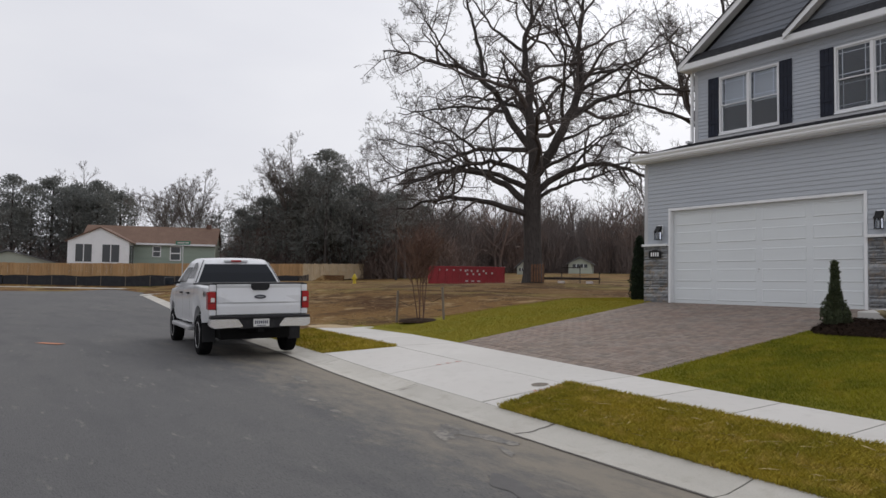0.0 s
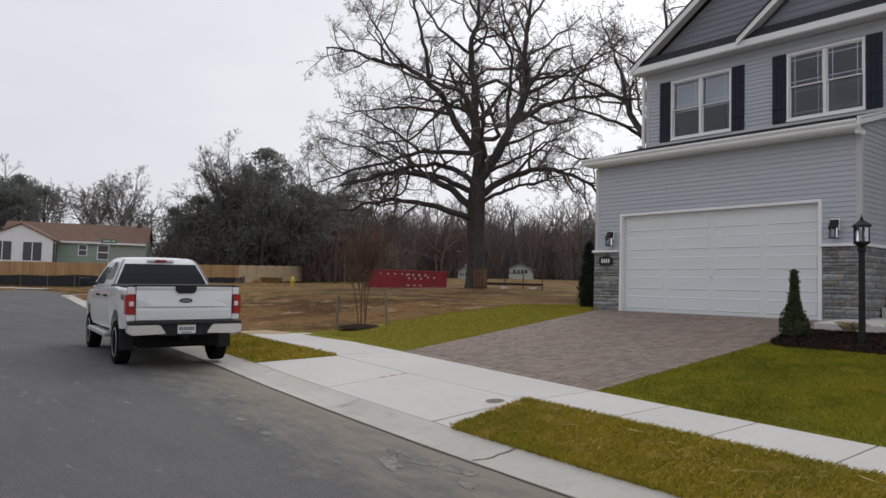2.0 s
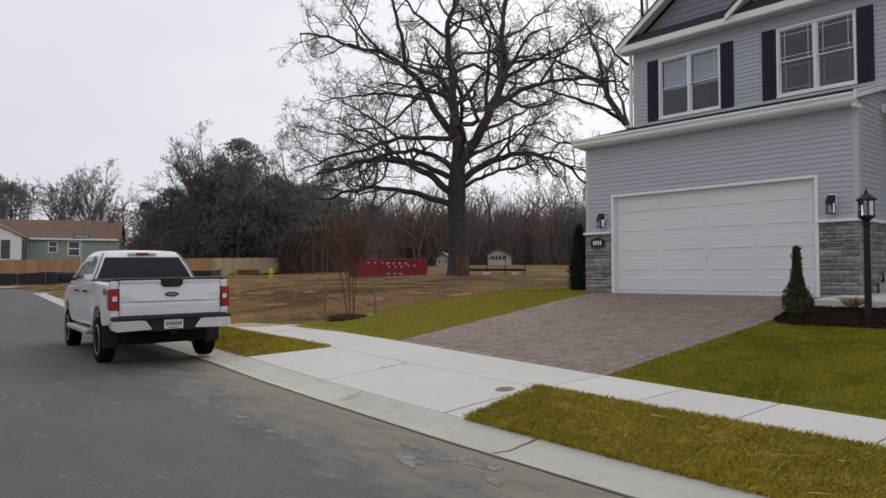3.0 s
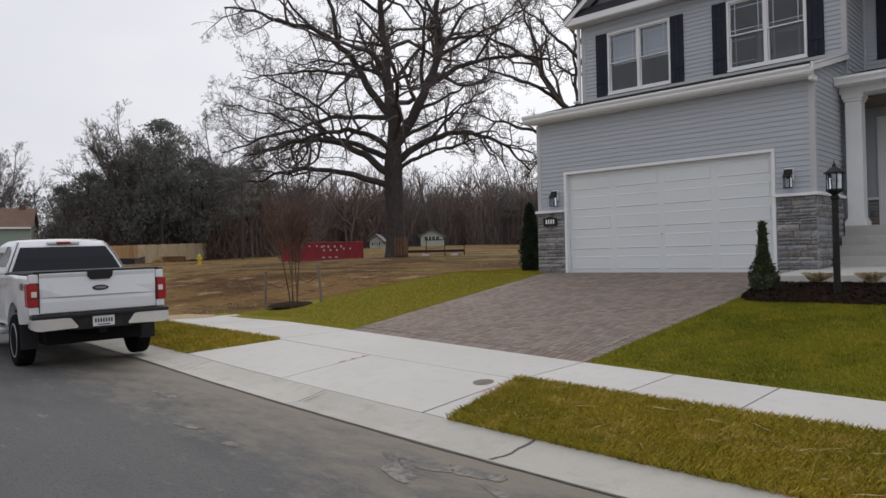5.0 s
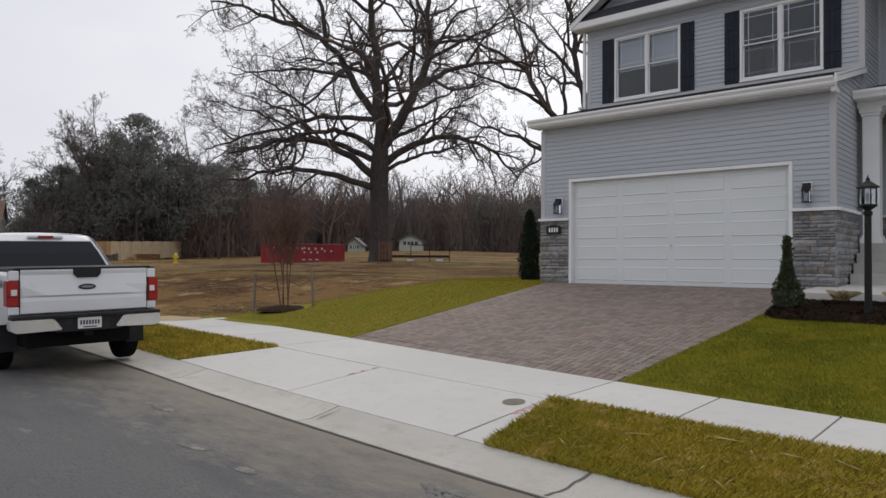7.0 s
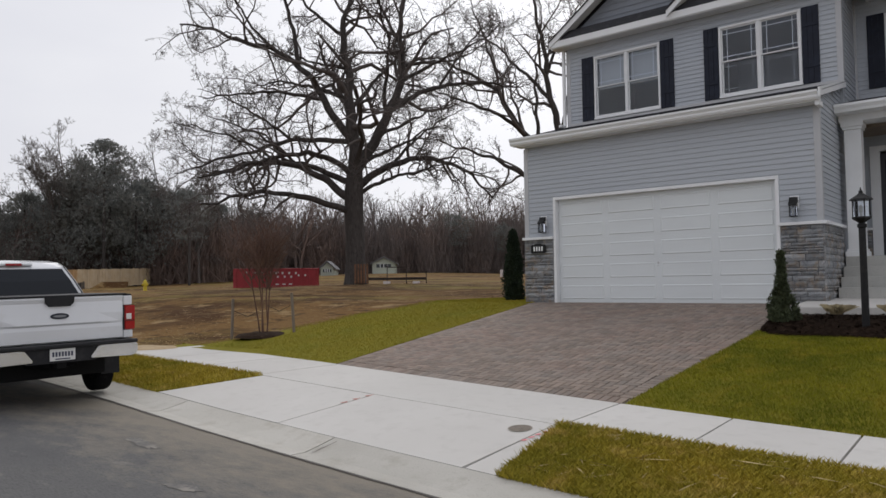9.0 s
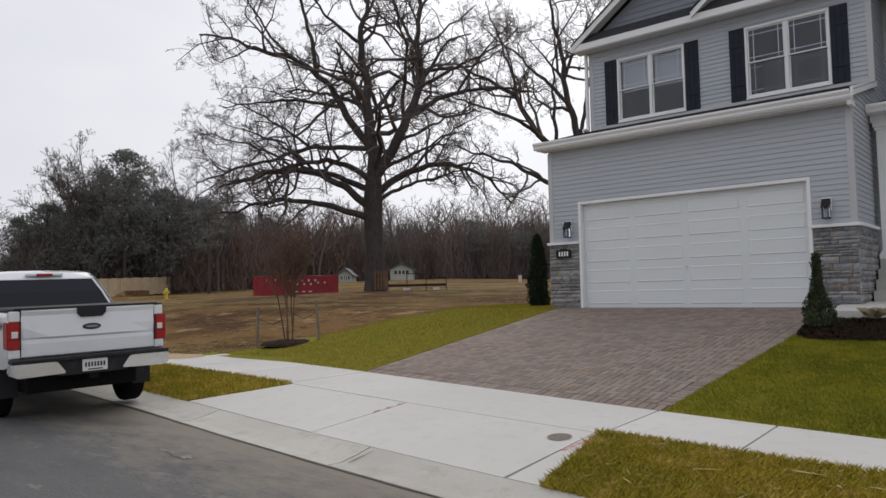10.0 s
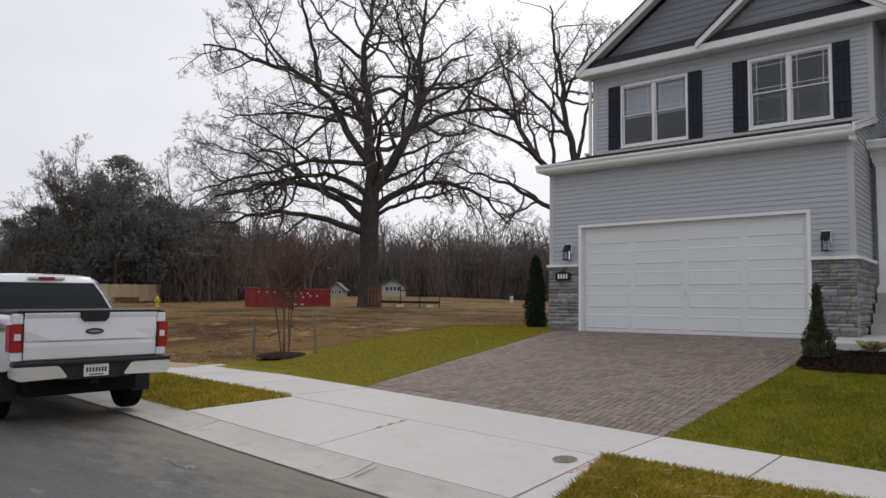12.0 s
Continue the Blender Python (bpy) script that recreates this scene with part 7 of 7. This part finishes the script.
def lawn_spot(x0, x1):
    def spot(rng):
        x = x0 + (x1 - x0) * rng.random()
        lo = bend(x) + s_back(x)
        y = lo - 0.01 + (bed_front(x) - lo) * rng.random()
        if x < drive_r(y) - 0.01:
            return None
        return (x, y, land(x, y) + 0.01)
    return spot


def side_lawn(rng):
    y = -6.6 + 9.6 * rng.random()
    lo, hi = lawn_edge(y) - 0.4, (DRIVE_L + 0.01 if y < 0 else -0.85)
    x = lo + (hi - lo) * rng.random() ** 0.8
    if y < bend(x) + s_back(x) or (x + 5.2) ** 2 + (y + 4.3) ** 2 < 0.4:
        return None
    return (x, y, land(x, y) + 0.01)


blades("grass", 120000, verge_spot(4.88, 11.8), 0.062, 0.0032, GRASS_A, "yellow-green verge grass with dry blades", 1, 0.9)
blades("grass", 22000, verge_spot(-5.7, -0.32), 0.055, 0.005, GRASS_A, "yellow-green verge grass beside the apron", 2, 0.8)
blades("grass", 170000, lawn_spot(4.97, 12.5), 0.034, 0.0026, GRASS_B, "deep green lawn grass before the house", 3, 0.8)
GRASS_C = material("side_lawn_grass", (0.28, 0.23, 0.024), 0.8, specular=0.15, var=[(0.5, (0.24, 0.235, 0.022), 0.42, 0.62), (3, (0.35, 0.285, 0.045), 0.52, 0.7)], island=0.22)
blades("grass", 110000, side_lawn, 0.026, 0.003, GRASS_C, "green lawn grass beside the driveway", 4, 0.8)


def straw_spot(rng):
    x = 5.3 + 6 * rng.random()
    s = S_KERB + 0.1 + (S_WALK - S_KERB - 0.2) * rng.random()
    return (x, bend(x) + s, land(x, bend(x) + s) + 0.05)


STRAW = material("loose_straw", (0.42, 0.33, 0.16), 0.9, island=0.25)
blades("straw", 260, straw_spot, 0.03, 0.004, STRAW, "loose dry straw lying on the verge", 6, 9.0)


def field_spot(rng):
    x = -4 - 60 * rng.random() ** 1.6
    y = -7 + 42 * rng.random() ** 1.2
    if y < bend(x) + S_KERB + 0.3 or (x > lawn_edge(min(y, 4.0)) - 0.3) or (x > -6 and y < bend(x) + s_back(x)):
        return None
    if noise.noise((x * 0.35, y * 0.35, 7)) < -0.05 + 0.25 * noise.noise((x * 0.08, y * 0.08, 2)):
        return None
    return (x, y, land(x, y) + 0.002)


blades("field_grass", 48000, field_spot, 0.014, 0.012, DRY, "dry straw-coloured field grass in patches", 9, 9.0)

# ---- driveway pavers, in a herringbone with a border course ----
def drive_bed(u, w):
    lo = bend(u) + s_back(u) + 0.006
    y = lo + (0.1 - lo) * w
    x = u + (drive_r(y) - DRIVE_R) * (u - DRIVE_L) / (DRIVE_R - DRIVE_L)
    return (x, y, land(x, y) - 0.004)


drive = tagged(sheet("driveway", lerp_list((DRIVE_L, 0.4), (DRIVE_R, 1)), [i / 12 for i in range(13)], drive_bed, PAVER_BED, 0.1, "brown-grey paver driveway in herringbone pattern"), category="driveway")
U = 0.105
pv_small = {}


def paver_mesh(w, d):
    key = (w, d)
    if key not in pv_small:
        bm = bmesh.new()
        g, c = 0.005, 0.006
        lo = [(-w / 2 + g, -d / 2 + g), (w / 2 - g, -d / 2 + g), (w / 2 - g, d / 2 - g), (-w / 2 + g, d / 2 - g)]
        r0 = [bm.verts.new((x, y, -0.03)) for x, y in lo]
        r1 = [bm.verts.new((x, y, 0.012 - 0.004)) for x, y in lo]
        r2 = [bm.verts.new((x - math.copysign(c, x), y - math.copysign(c, y), 0.012)) for x, y in lo]
        for a, b in ((r0, r1), (r1, r2)):
            for i in range(4):
                bm.faces.new((a[i], a[(i + 1) % 4], b[(i + 1) % 4], b[i]))
        bm.faces.new(r2)
        pv_small[key] = finish("paver", bm, PAVER)
    return pv_small[key]


spots = []
nx, ny = int((DRIVE_R - DRIVE_L - 4 * U) / U) + 3, 74
for i in range(-2, nx + 2):
    for j in range(-2, ny):
        k = (i - j) % 4
        if k == 0:
            spots.append((DRIVE_L + 2 * U + (i + 1) * U, -7.55 + (j + 0.5) * U, 2 * U, U))
        elif k == 3:
            spots.append((DRIVE_L + 2 * U + (i + 0.5) * U, -7.55 + (j + 1) * U, U, 2 * U))
keep = []
for x, y, w, d in spots:
    lo = bend(x) + s_back(x)
    x0, x1 = max(x - w / 2, DRIVE_L + 2 * U), min(x + w / 2, drive_r(y) - 2 * U)
    y0, y1 = max(y - d / 2, lo + 2 * U + 0.018), min(y + d / 2, 0.1)
    if x1 - x0 > 0.025 and y1 - y0 > 0.025:
        keep.append(((x0 + x1) / 2, (y0 + y1) / 2, round(x1 - x0, 2) if x1 - x0 < w - 0.004 else w, round(y1 - y0, 2) if y1 - y0 < d - 0.004 else d))
n_edge = int((drive_r(-7.1) - DRIVE_L) / U)
for i in range(n_edge):
    x = DRIVE_L + (i + 0.5) * U
    keep.append((x, bend(x) + s_back(x) + U + 0.012, U, 2 * U))
for side in (DRIVE_L + U, DRIVE_R - U):
    y = bend(side) + s_back(side) + 2.5 * U + 0.02
    while y < 0.05:
        keep.append((side if side < 0 else drive_r(y) - U, y, 2 * U, U))
        y += U
keep.sort(key=lambda q: q[1] - 0.12 * q[0])
rp = random.Random(5)
Vs, Fs, base = [], [], 0
for n, (x, y, w, d) in enumerate(keep):
    e = 0.05
    sx, sy = (land(x + e, y) - land(x - e, y)) / (2 * e), (land(x, y + e) - land(x, y - e)) / (2 * e)
    z = land(x, y) + rp.uniform(-0.0015, 0.0015)
    me = paver_mesh(w, d)
    m = Matrix(((1, 0, 0, x), (0, 1, 0, y), (sx, sy, 1, z), (0, 0, 0, 1)))
    if n < 300:
        ob = new("paver", me)
        ob.parent = drive
        ob.matrix_local = Matrix.Translation((x, y, z)) @ pose(0, 0, 0, math.degrees(math.atan(sy)), -math.degrees(math.atan(sx)), 0)
    else:
        co = np.array([tuple(m @ v.co) for v in me.vertices])
        Vs.append(co)
        Fs.append(np.array([tuple(p.vertices) for p in me.polygons]) + base)
        base += len(co)
rest = tagged(tube_mesh("pavers", [0] + Vs, Fs, PAVER_REST, drive), kind="stuff")
